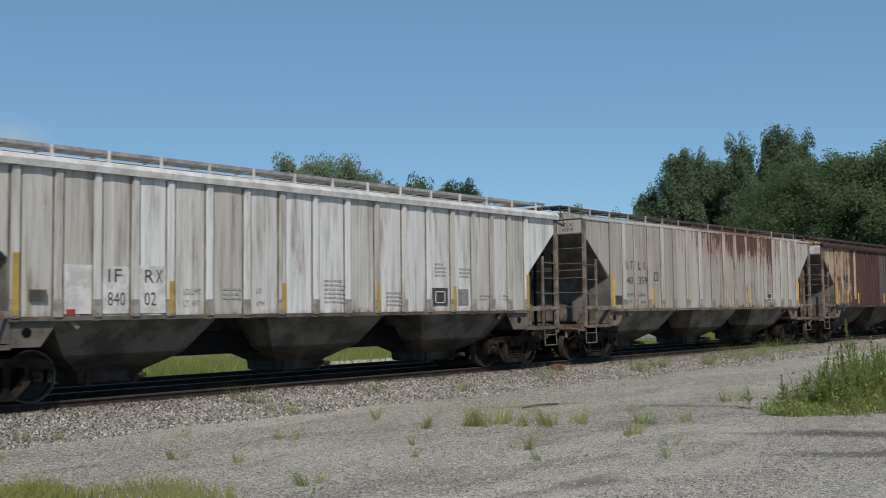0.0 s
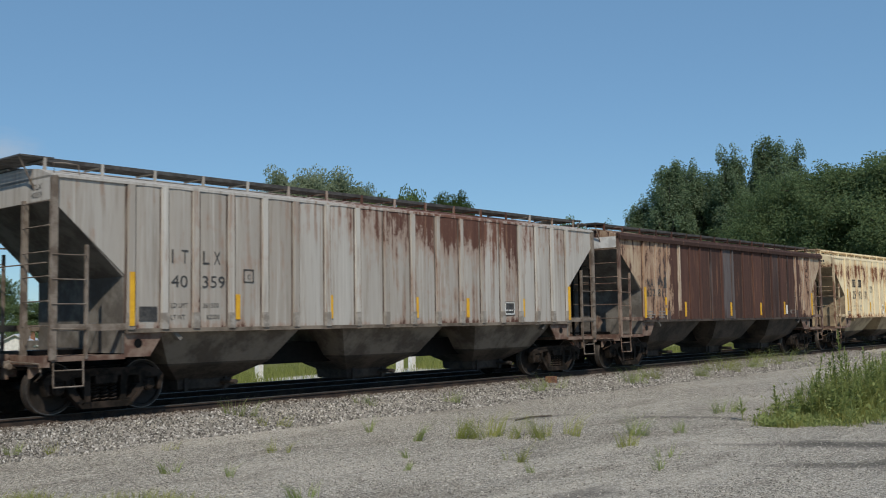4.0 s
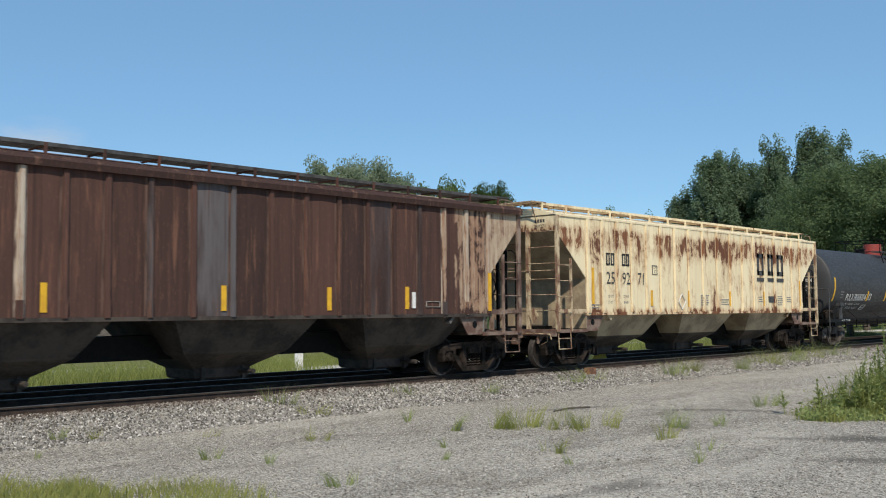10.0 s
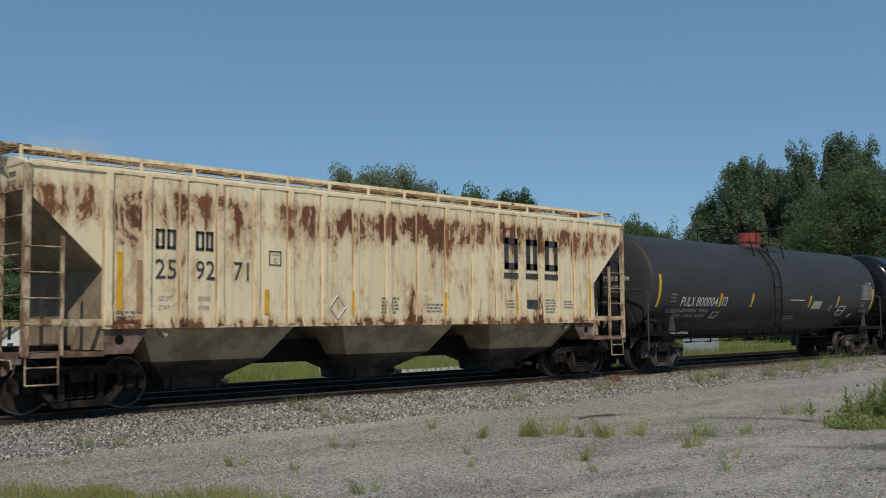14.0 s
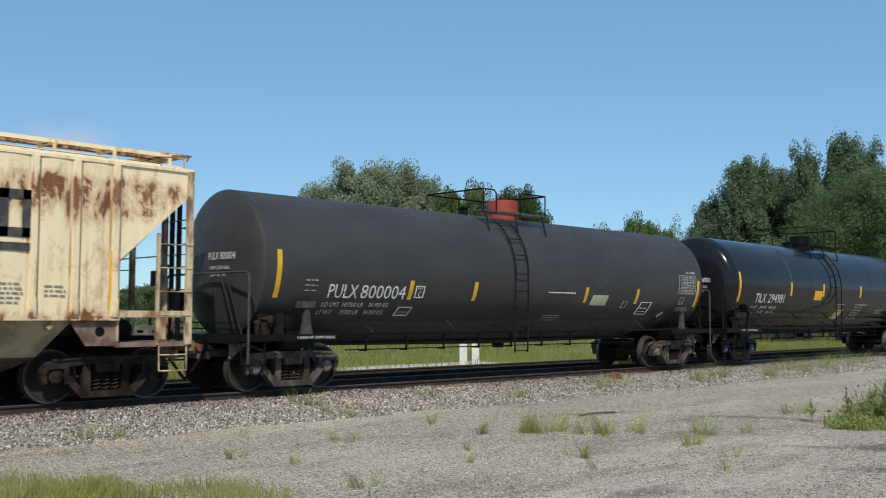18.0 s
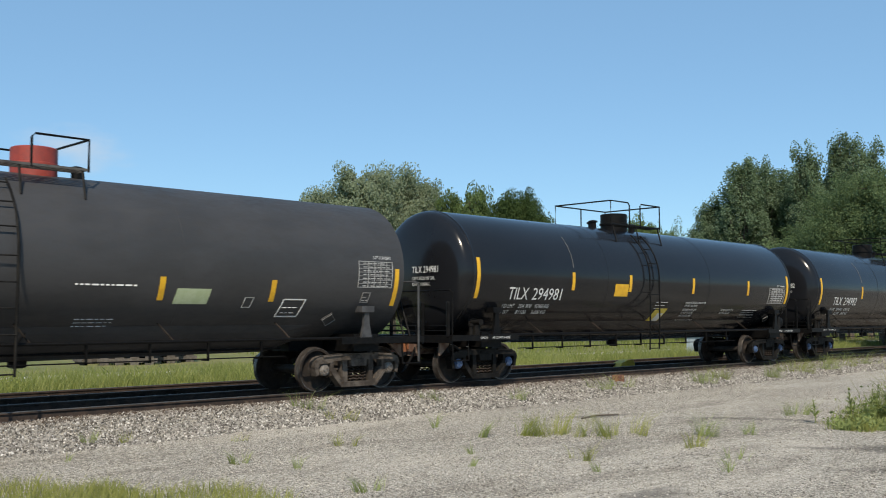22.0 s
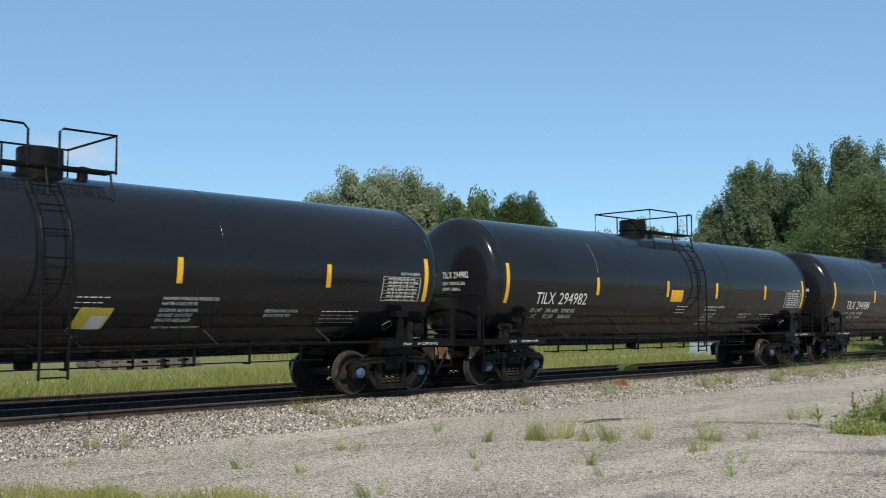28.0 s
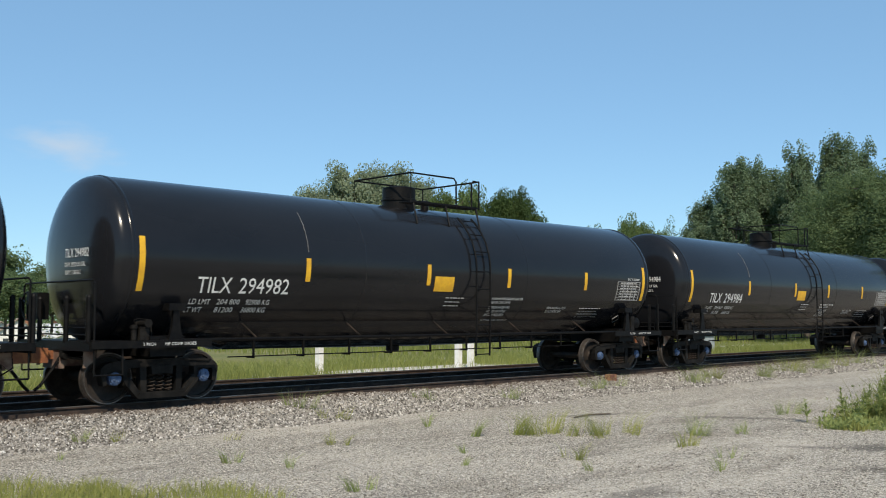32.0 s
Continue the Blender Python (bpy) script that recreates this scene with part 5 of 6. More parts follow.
car_a, car_b, car_c, car_d, car_e, black_tanks = build_train()


# ---- markings ----
def stencil(car, rows, material, y=EDGE + 0.045):
    for text, x, z, w, h in rows:
        if len(text) == 3 and text[1] == " ":
            lettering("letter", text[0], h, material, car, (x, z), None, None, y)
            lettering("letter", text[2], h, material, car, (x + w - 0.58 * h, z), None, 0.58 * h, y)
        else:
            lettering("lettering", text, h, material, car, (x, z), None, w, y)


def mark_hoppers():
    flat = -SIDE - 0.028
    # grey car
    for x, z, w, h in ((3.79, 1.52, 0.5, 0.83), (4.50, 1.52, 0.54, 0.86), (3.08, 1.52, 0.5, 0.84)):
        plate(car_a, x, x + w, z, z + h, M["chalk_a"], None, flat, "number_patch", "pale painted patch")
    stencil(car_a, [("I F", 3.89, 2.07, 0.26, 0.24), ("840", 3.88, 1.66, 0.34, 0.24), ("R X", 4.61, 2.07, 0.36, 0.24), ("02", 4.60, 1.66, 0.24, 0.24)], M["ink"], flat - 0.012)
    stencil(car_a, [("LD.LMT.", 5.42, 1.86, 0.4, 0.11), ("LT. WT.", 5.42, 1.64, 0.38, 0.11), ("LO", 7.1, 1.9, 0.13, 0.09), ("ATM", 7.1, 1.64, 0.2, 0.09)], M["grey_mark"], flat - 0.004)
    for i, (x, z, w, r) in enumerate(((6.3, 1.95, 0.42, 3), (8.9, 2.15, 0.6, 6), (10.75, 1.9, 0.5, 4), (12.4, 2.6, 0.4, 4), (13.3, 2.5, 0.4, 3), (14.05, 1.85, 0.4, 2), (15.0, 1.85, 0.4, 2))):
        bars(car_a, x, z, w, r, M["faint_mark"], None, flat, 0.09, 0.035, i)
    plate(car_a, 12.31, 12.85, 1.62, 2.04, M["ink"], None, flat, "test_stencil", "dark stencilled test block")
    frame_box(car_a, 12.4, 12.75, 1.68, 1.96, M["white"], 0.02, None, flat - 0.006)
    plate(car_a, 13.25, 13.62, 1.63, 2.02, M["grey_mark"], None, flat, "test_stencil")
    plate(car_a, 3.12, 3.28, 1.49, 1.60, M["red"], None, flat - 0.01, "warning_sticker", "small red sticker")
    bm = bmesh.new()
    box(bm, 2.48, 2.76, flat - 0.05, flat + 0.02, 1.75, 1.93)
    part("card_holder", bm, M["under_a"], car_a, "weathered card holder", bevel=0.01)
    for x, z0, z1 in ((2.24, 1.5, 2.53), (5.15, 1.5, 2.1), (7.78, 1.5, 2.1), (10.48, 1.5, 2.1), (13.08, 1.5, 2.08), (16.04, 1.5, 2.42)):
        stripe(car_a, x, z0, z1, 0.10, None, EDGE, tape="yellow_old")
    # rusty grey car
    stencil(car_b, [("I T", 3.03, 2.69, 0.36, 0.26), ("L X", 3.72, 2.69, 0.40, 0.26), ("40", 3.02, 2.24, 0.36, 0.23), ("359", 3.71, 2.24, 0.52, 0.23), ("LD LMT", 3.02, 1.86, 0.36, 0.09), ("LT WT", 3.02, 1.64, 0.3, 0.09), ("261500", 3.72, 1.86, 0.36, 0.09), ("62000", 3.8, 1.64, 0.3, 0.09)], M["ink"], flat)
    frame_box(car_b, 4.68, 4.92, 2.36, 2.62, M["ink"], 0.018, None, flat)
    stencil(car_b, [("C", 4.76, 2.42, 0.08, 0.1)], M["ink"], flat - 0.008)
    plate(car_b, 2.36, 2.72, 1.62, 1.88, M["ink"], None, flat, "card_holder", "dark card holder")
    plate(car_b, 13.08, 13.52, 1.66, 2.02, M["ink"], None, flat, "test_stencil", "dark stencilled test block")
    frame_box(car_b, 13.1, 13.5, 1.68, 2.0, M["white"], 0.02, None, flat - 0.008)
    bars(car_b, 13.12, 1.78, 0.36, 2, M["white"], None, flat - 0.008, 0.1, 0.03, 3)
    for x, z0, z1 in ((2.19, 1.53, 2.5), (4.54, 1.63, 2.12), (7.0, 1.63, 2.13), (9.72, 1.62, 2.11), (11.6, 1.62, 2.1), (13.92, 1.61, 2.1), (16.03, 1.51, 2.46)):
        stripe(car_b, x, z0, z1, 0.10, None, EDGE if x in (2.19, 16.03) else flat)
    # brown car
    stencil(car_c, [("NA", 2.40, 2.51, 0.38, 0.29), ("HX", 3.08, 2.51, 0.38, 0.29), ("632", 2.34, 2.23, 0.54, 0.25), ("81", 3.06, 2.23, 0.32, 0.25)], M["ink"], flat - 0.012)
    plate(car_c, 3.50, 3.62, 2.5, 2.86, M["ink"], None, flat - 0.012, "dark_patch")
    bars(car_c, 2.36, 1.72, 0.5, 3, M["grey_mark"], None, flat, 0.09, 0.04, 7)
    bars(car_c, 3.1, 1.72, 0.45, 3, M["grey_mark"], None, flat, 0.09, 0.04, 8)
    frame_box(car_c, 13.86, 14.32, 1.64, 1.78, M["trim_foot"], 0.016, None, flat - 0.008)
    plate(car_c, 13.42, 13.52, 1.62, 1.98, M["post"], None, flat - 0.004, "paint_mark", "white paint splash")
    for x, z0, z1 in ((2.2, 1.54, 2.52), (4.95, 1.57, 2.06), (8.42, 1.58, 2.06), (11.0, 1.58, 2.06), (13.26, 1.6, 2.1), (16.04, 1.55, 2.48)):
        stripe(car_c, x, z0, z1, 0.11, None, EDGE if x in (2.2, 16.04) else flat)
    stripe(car_c, 3.60, 1.62, 1.86, 0.09, None, flat - 0.004)
    stripe(car_c, 3.60, 1.95, 2.2, 0.09, None, flat - 0.004)
    # cream car: the owner's letters become plain blocks
    for x, w in ((3.09, 0.17), (3.31, 0.17), (3.89, 0.17), (4.10, 0.15)):
        frame_box(car_d, x, x + w, 2.82, 3.17, M["ink"], 0.05, None, flat).name = "letter_block"
    stencil(car_d, [("25", 3.08, 2.29, 0.42, 0.35), ("92", 3.89, 2.29, 0.40, 0.35), ("71", 4.70, 2.29, 0.33, 0.35)], M["ink"], flat - 0.004)
    stencil(car_d, [("LD LMT", 3.16, 1.90, 0.27, 0.085), ("LT WT", 3.16, 1.73, 0.22, 0.085), ("201600", 3.94, 1.90, 0.26, 0.085), ("61400", 3.96, 1.73, 0.22, 0.085)], M["grey_mark"], flat)
    frame_box(car_d, 5.50, 5.78, 2.60, 2.88, M["ink"], 0.018, None, flat)
    stencil(car_d, [("PLATE", 5.55, 2.78, 0.18, 0.05), ("C", 5.60, 2.65, 0.08, 0.09)], M["ink"], flat - 0.008)
    for x, w in ((12.36, 0.56), (13.18, 0.46), (13.92, 0.56)):
        plate(car_d, x, x + w, 2.52, 2.65, M["ink"], None, flat - 0.004, "emblem_bar", "black bar of the owner's emblem")
        frame_box(car_d, x + 0.02, x + w - 0.02, 2.74, 3.50, M["ink"], 0.15, None, flat).name = "emblem_block"
    plate(car_d, 13.21, 13.62, 1.78, 2.0, M["ink"], None, flat, "test_stencil", "dark stencilled test block")
    for i, (x, z, w, r) in enumerate(((8.4, 1.98, 0.5, 5), (9.75, 1.85, 0.5, 3), (12.45, 1.95, 0.3, 3), (13.95, 1.98, 0.4, 5), (14.7, 1.95, 0.35, 3), (2.36, 1.68, 0.34, 2))):
        bars(car_d, x, z, w, r, M["grey_mark"], None, flat, 0.075, 0.03, 20 + i)
    for x, z0, z1 in ((2.42, 1.72, 2.73), (5.45, 1.66, 2.13), (7.65, 1.64, 2.14), (10.36, 1.66, 2.15), (12.88, 1.66, 2.16), (15.86, 1.64, 2.6)):
        stripe(car_d, x, z0, z1, 0.10, None, flat - 0.006)
    plate(car_d, 2.74, 2.83, 1.70, 2.6, M["tan_stripe"], None, flat - 0.004, "faded_stripe", "faded tan stripe")
    bm = bmesh.new()
    for a, b in (((6.98, 1.80), (7.19, 2.04)), ((7.19, 2.04), (7.40, 1.80)), ((7.40, 1.80), (7.19, 1.56)), ((7.19, 1.56), (6.98, 1.80))):
        tube(bm, [(a[0], flat - 0.012, a[1]), (b[0], flat - 0.012, b[1])], 0.014, 4)
    part("placard_outline", bm, M["white"], car_d, "empty diamond placard")
    # numbers on the end sheets facing the camera
    for car, b0, lines in ((car_b, 0.70, (("ITLX", 3.90), ("40359", 3.76))), (car_c, 0.72, (("NAHX", 3.92), ("63281", 3.77))), (car_d, 0.78, (("", 3.92), ("259271", 3.77)))):
        for text, z in lines:
            if text:
                lettering("lettering", text, 0.10, M["ink"], car, (-0.85, z), None, 0.38, b0 - 0.006, "x")
            else:
                for k in range(4):
                    plate_x = bmesh.new()
                    box(plate_x, b0 - 0.006, b0 + 0.002, -0.93 - k * 0.09, -0.87 - k * 0.09, z, z + 0.09)
                    part("letter_block", plate_x, M["ink"], car)
    bm = bmesh.new()
    box(bm, 0.712, 0.722, -1.52, -0.72, 3.72, 4.06)
    part("number_patch", bm, M["chalk_a"], car_c, "white number patch")


M["faint_mark"] = mottled("very_faded_lettering", (0.30, 0.285, 0.27), (0.38, 0.36, 0.345), 0.8, 9)
M["tan_stripe"] = mottled("faded_tan_paint", (0.40, 0.25, 0.12), (0.33, 0.20, 0.10), 0.8, 5)


def diamond(car, x, z, r, material, bend):
    """A diamond placard holder that follows the tank."""
    bm = bmesh.new()
    tilt = math.asin((z - bend[1]) / bend[0])
    rings = []
    for out in (0.004, 0.030):
        y = -(bend[0] + out) * math.cos(tilt)
        zz = bend[1] + (bend[0] + out) * math.sin(tilt)
        rings.append([(x + a * r, y + b * r * math.sin(tilt), zz + b * r * math.cos(tilt)) for a, b in ((-1, 0), (0, -1), (1, 0), (0, 1))])
    loft(bm, rings)
    holder = part("placard_holder", bm, material, car, "empty diamond placard holder")
    bm = bmesh.new()
    y = -(bend[0] + 0.036) * math.cos(tilt)
    zz = bend[1] + (bend[0] + 0.036) * math.sin(tilt)
    pts = [(x + a * r * 0.86, y + b * r * 0.86 * math.sin(tilt), zz + b * r * 0.86 * math.cos(tilt)) for a, b in ((-1, 0), (0, -1), (1, 0), (0, 1), (-1, 0))]
    tube(bm, pts, 0.008, 4)
    part("holder_rim", bm, M["grey_mark"], holder)


def mark_matte_tank():
    bend = (1.52, 2.56)
    for x, z0, z1 in ((1.32, 1.85, 2.8), (4.92, 1.86, 2.28), (7.0, 1.86, 2.3), (11.35, 1.86, 2.28), (13.74, 1.86, 2.28), (16.93, 1.80, 2.6)):
        stripe(car_e, x, z0, z1, 0.11, bend)
    lettering("lettering", "PULX", 0.29, M["white"], car_e, (2.62, 1.87), bend, 0.78)
    lettering("lettering", "800004", 0.29, M["white"], car_e, (3.49, 1.87), bend, 1.28)
    for text, x, z, w in (("LD LMT", 2.55, 1.69, 0.45), ("187300 LB", 3.10, 1.69, 0.55), ("84 950 KG", 3.82, 1.69, 0.55), ("LT WT", 2.50, 1.53, 0.38), ("75700 LB", 3.10, 1.53, 0.5), ("34 350 KG", 3.76, 1.53, 0.55)):
        lettering("lettering", text, 0.09, M["white"], car_e, (x, z), bend, w)
    frame_box(car_e, 5.06, 5.33, 1.90, 2.17, M["white"], 0.022, bend)
    lettering("lettering", "C", 0.12, M["white"], car_e, (5.16, 1.93), bend, 0.08)
    frame_box(car_e, 4.66, 5.08, 1.50, 1.70, M["white"], 0.022, bend, 0, 0.3)
    bars(car_e, 4.76, 1.58, 0.3, 2, M["white"], bend, 0, 0.06, 0.02, 3)
    bars(car_e, 9.75, 2.10, 1.25, 1, M["white"], bend, 0, 0.1, 0.09, 4)
    plate(car_e, 11.62, 12.32, 1.80, 2.08, M["label_green"], bend, 0, "hazard_label", "pale green label with unreadable print", 0.15)
    bars(car_e, 11.7, 1.9, 0.55, 1, M["ink"], bend, 0, 0.1, 0.09, 5)
    frame_box(car_e, 13.95, 14.5, 1.56, 1.92, M["white"], 0.025, bend, 0, 0.25)
    bars(car_e, 14.05, 1.74, 0.4, 2, M["white"], bend, 0, 0.1, 0.05, 6)
    frame_box(car_e, 15.85, 16.8, 2.18, 2.74, M["dull_white"], 0.013, bend, 0, 0.0, 5, 7)
    bars(car_e, 15.98, 2.685, 0.76, 7, M["dull_white"], bend, 0, 0.08, 0.02, 9)
    bars(car_e, 9.9, 1.52, 0.7, 3, M["white"], bend, 0, 0.06, 0.02, 10)
    lettering("lettering", "DOT 111A100W1", 0.07, M["white"], car_e, (16.25, 2.79), bend, 0.5)
    diamond(car_e, 15.35, 1.52, 0.19, M["tank_matte"], bend)
    frame_box(car_e, 13.1, 13.3, 1.74, 1.94, M["dull_white"], 0.015, bend, 0, 0.2)
    frame_box(car_e, 16.0, 16.22, 1.86, 2.08, M["grey_mark"], 0.02, bend, 0, 0.12)
    bars(car_e, 16.04, 1.96, 0.15, 2, M["grey_mark"], bend, 0, 0.06, 0.04, 14)
    lettering("lettering", "PLATE", 0.045, M["white"], car_e, (5.11, 2.09), bend, 0.16)
    bars(car_e, 2.0, 2.2, 0.3, 3, M["grey_mark"], bend, 0, 0.1, 0.07, 12)


M["label_green"] = mottled("pale_green_label", (0.36, 0.42, 0.24), (0.42, 0.48, 0.30), 0.6, 6)


def head_text(car, rows, depth):
    """Lettering on the dished front end of a tank, facing -x."""
    for text, y, z, w, h in rows:
        o = lettering("lettering", text, h, M["white"], car, (y, z), None, w, 0.0, "x")
        for v in o.data.vertices:
            r = math.hypot(v.co.y, v.co.z - depth[2]) / depth[1]
            v.co.x = depth[0] + (depth[3] or 0.30) * float(np.interp(r, (0.04, 0.30, 0.55, 0.74, 0.88), (0.0, 0.08, 0.28, 0.50, 0.70) if depth[3] == 0 else (0.0, 0.03, 0.105, 0.215, 0.36))) - 0.04


def mark_black_tanks():
    first = black_tanks[0]
    numbers = ("294981", "294982", "294984", "294985")
    bend = (1.54, 2.63)
    for car, num in zip(black_tanks, numbers):
        third, fourth = (7.57, 10.9) if car is first else (8.38, 11.15)
        for x, z0, z1 in ((1.32, 2.0, 2.97), (4.97, 2.25, 2.72), (third, 2.25, 2.72), (fourth, 2.25, 2.72), (14.28, 2.25, 2.72), (17.02, 2.0, 2.95)):
            stripe(car, x, z0, z1, 0.11, bend)
        lettering("lettering", "TILX", 0.30, M["white"], car, (2.47, 1.99), bend, 0.74)
        lettering("lettering", num, 0.30, M["white"], car, (3.38, 1.99), bend, 1.16)
        for text, x, z, w in (("LD LMT", 2.38, 1.78, 0.45), ("204 900" if car is first else "204 800", 2.98, 1.78, 0.5), ("92900 KG", 3.62, 1.78, 0.55), ("LT WT", 2.34, 1.63, 0.36), ("81100" if car is first else "81200", 2.98, 1.63, 0.4), ("36800 KG", 3.58, 1.63, 0.55)):
            lettering("lettering", text, 0.10, M["white"], car, (x, z), bend, w)
        # a pale strip stands in for the highlight on this weld
        seam = stripe(car, 4.97, 2.85, 3.68, 0.007, bend, name="paint_scratch", tape="grey_mark")
        seam["label"] = "thin pale strip painted as a glint along a weld"
        px0 = 6.85 if car is first else 8.58
        plate(car, px0, px0 + 0.62, 2.12, 2.46, M["yellow"], bend, 0, "warning_placard", "yellow warning placard with unreadable print")
        bars(car, px0 + 0.06, 2.36, 0.5, 4, M["ink"], bend, 0, 0.07, 0.02, 3)
        if car is first:
            plate(car, 9.05, 9.65, 1.36, 1.80, M["label_yellow"], bend, 0, "hazard_label", "yellow and white hazard label", 0.28)
            plate(car, 9.32, 9.62, 1.40, 1.66, M["label_white"], bend, 0, "label_panel", "", 0.28, 0.012)
        for text, x, z, w in (("MAXIMUM OPERATING PRESSURE FOR", 10.65, 1.95, 1.15), ("HEATER COILS 150 PSI", 10.65, 1.86, 0.72), ("EXTERIOR HEATER PIPES", 10.64, 1.74, 0.78), ("NO INLET OR OUTLET", 10.64, 1.65, 0.70),
                              ("PIPE CAPS REQUIRED", 10.63, 1.56, 0.70), ("VENT TANK WHEN UNLOADING", 10.62, 1.42, 0.98), ("FIBERGLASS INSULATION", 12.9, 1.74, 0.78), ("DO NOT EXCEED 300 F", 12.9, 1.65, 0.64), ("DOT 111A100W1", 16.25, 2.56, 0.56)):
            lettering("lettering", text, 0.06, M["white"], car, (x, z), bend, w)
        bars(car, 14.3, 1.76, 0.95, 4, M["dull_white"], bend, 0, 0.075, 0.03, 32)
        bars(car, 9.05, 1.97, 0.6, 3, M["dull_white"], bend, 0, 0.09, 0.03, 33)
        frame_box(car, 15.75, 16.85, 2.0, 2.52, M["dull_white"], 0.013, bend, 0, 0.0, 5, 7)
        bars(car, 15.9, 2.465, 0.88, 7, M["dull_white"], bend, 0, 0.0743, 0.026, 40)
        diamond(car, 16.25, 1.50, 0.17, M["black"], bend)
        for x in (0.75, 15.7):
            lettering("lettering", "2 INCH", 0.055, M["white"], car, (x + 0.62, 1.04), None, 0.24, -1.535)
            lettering("lettering", "HF COMP SHOES", 0.055, M["white"], car, (x + 1.05, 1.04), None, 0.62, -1.535)
        head_text(car, [("TILX " + num, 0.05, 2.62, 0.85, 0.16), ("CAPY 29220 US GAL", 0.05, 2.45, 0.75, 0.08), ("CAPY 110606 L", 0.05, 2.31, 0.60, 0.08)], (0.68, 1.54, 2.63, 0.48))
    head_text(car_e, [("PULX 800004", 0.05, 2.62, 0.85, 0.15), ("CAPY 23570 GAL", 0.0, 2.42, 0.65, 0.07), ("CAPY 89 224 L", 0.0, 2.28, 0.58, 0.07)], (0.72, 1.52, 2.56, 0.0))
    lettering("lettering", "2 INCH HF COMP SHOES", 0.055, M["white"], car_e, (1.75, 1.04), None, 0.95, -1.535)


M["label_yellow"] = mottled("yellow_label", (0.58, 0.44, 0.05), (0.66, 0.50, 0.08), 0.6, 6)
M["label_white"] = mottled("white_label", (0.68, 0.68, 0.66), (0.60, 0.60, 0.58), 0.6, 6)
mark_hoppers()
mark_matte_tank()
mark_black_tanks()


# ---- trees ----
def blob_points(rng, n, centre, radii):
    p = rng.normal(size=(n, 3))
    p /= np.linalg.norm(p, axis=1)[:, None]
    return p * (rng.random(n) ** 0.45)[:, None] * radii + centre


def leaves_mesh(name, pts, size, material, rng, centre=None, lift=0.5):
    """Small leaf quads that face more or less up and outwards."""
    n = len(pts)
    face = rng.normal(size=(n, 3)) * 0.75
    face[:, 2] += lift
    if centre is not None:
        away_from = (pts - centre) * np.array((1, 1, 0.3))
        face += 0.9 * away_from / (np.linalg.norm(away_from, axis=1)[:, None] + 0.3)
    a = np.cross(face, rng.normal(size=(n, 3)))
    a /= np.linalg.norm(a, axis=1)[:, None]
    b = np.cross(a, face)
    b /= np.linalg.norm(b, axis=1)[:, None]
    s = (size * rng.uniform(0.6, 1.4, n))[:, None]
    v = np.stack([pts - a * s, pts - b * s * 0.6, pts + a * s, pts + b * s * 0.6], 1).reshape(-1, 3)
    f = np.arange(n * 4).reshape(-1, 4)
    return from_arrays(name, v.tolist(), f.tolist(), material)


def tree_parts(seed, height, spread, shape, climb, count, size, material, twig=0.4, tall=1.3, dense=1.0):
    """A trunk with limbs, and a crown of leafy twigs along them."""
    rng = np.random.default_rng(seed)
    trunk = bmesh.new()
    top = Vector((rng.uniform(-0.5, 0.5), rng.uniform(-0.5, 0.5), height * 0.9))
    spine = [Vector((0, 0, -0.3)), Vector((rng.uniform(-.2, .2), rng.uniform(-.2, .2), height * 0.3)), Vector((rng.uniform(-.5, .5), rng.uniform(-.5, .5), height * 0.6)), top]

    def limb(pts, r0, r1):
        k = len(pts)
        rings = []
        for i, p in enumerate(pts):
            d = (pts[min(i + 1, k - 1)] - pts[max(i - 1, 0)]).normalized()
            u = d.cross(Vector((0.3, 1, 0.1))).normalized()
            w = d.cross(u)
            r = r0 + (r1 - r0) * i / (k - 1)
            rings.append([p + r * (math.cos(1.047 * j) * u + math.sin(1.047 * j) * w) for j in range(6)])
        loft(trunk, rings)
    limb(spine, height * 0.022, 0.04)
    pts = []
    n_limb = int((16 + height) * dense)
    for k in range(n_limb):
        h = height * (0.22 + 0.72 * (k + rng.random()) / n_limb)
        u = h / height
        reach = spread * shape(u) * rng.uniform(0.7, 1.15)
        a = k * 2.4 + rng.uniform(-0.5, 0.5)
        j = min(int(u * 3 / 0.9), 2)
        start = spine[j].lerp(spine[j + 1], min(max((u - 0.3 * j) / 0.3, 0), 1))
        rise = climb * rng.uniform(0.6, 1.3) * reach
        end = start + Vector((math.cos(a) * reach, math.sin(a) * reach, rise))
        mid = start.lerp(end, 0.5) + Vector((0, 0, 0.12 * reach))
        limb([start, mid, end], 0.05 + 0.03 * reach, 0.015)
        n_twig = max(4, int(reach * 5))
        for q in range(n_twig):
            c = start.lerp(end, 0.25 + 0.8 * math.sqrt((q + rng.random()) / n_twig)) + Vector(rng.normal(size=3) * (0.10 + 0.13 * reach))
            p = rng.normal(size=(max(int(count * reach / (n_limb * spread * 0.62 * n_twig)), 4), 3))
            p *= np.minimum(1.0, 1.45 / np.linalg.norm(p, axis=1))[:, None]
            pts.append(p * np.array((1, 1, tall)) * twig * rng.uniform(0.55, 1.25) + np.array(c))
    pts = np.concatenate(pts)
    crown = leaves_mesh("crown", pts, size, M[material], rng, np.array((0, 0, height * 0.45)))
    return finish("trunk", trunk, M["bark"]), crown


def plume(u):
    return max(0.10, min(1.0, (u - 0.1) * 3.2) * (1.12 - u) ** 0.8)


def round_top(u):
    return max(0.15, math.sin(min(max((u - 0.15) / 0.92, 0.03), 1.0) * math.pi) ** 0.5)


def dome(u):
    return max(0.12, math.sqrt(max(1.0 - ((u - 0.42) / 0.58) ** 2, 0.0)))


KINDS = {}


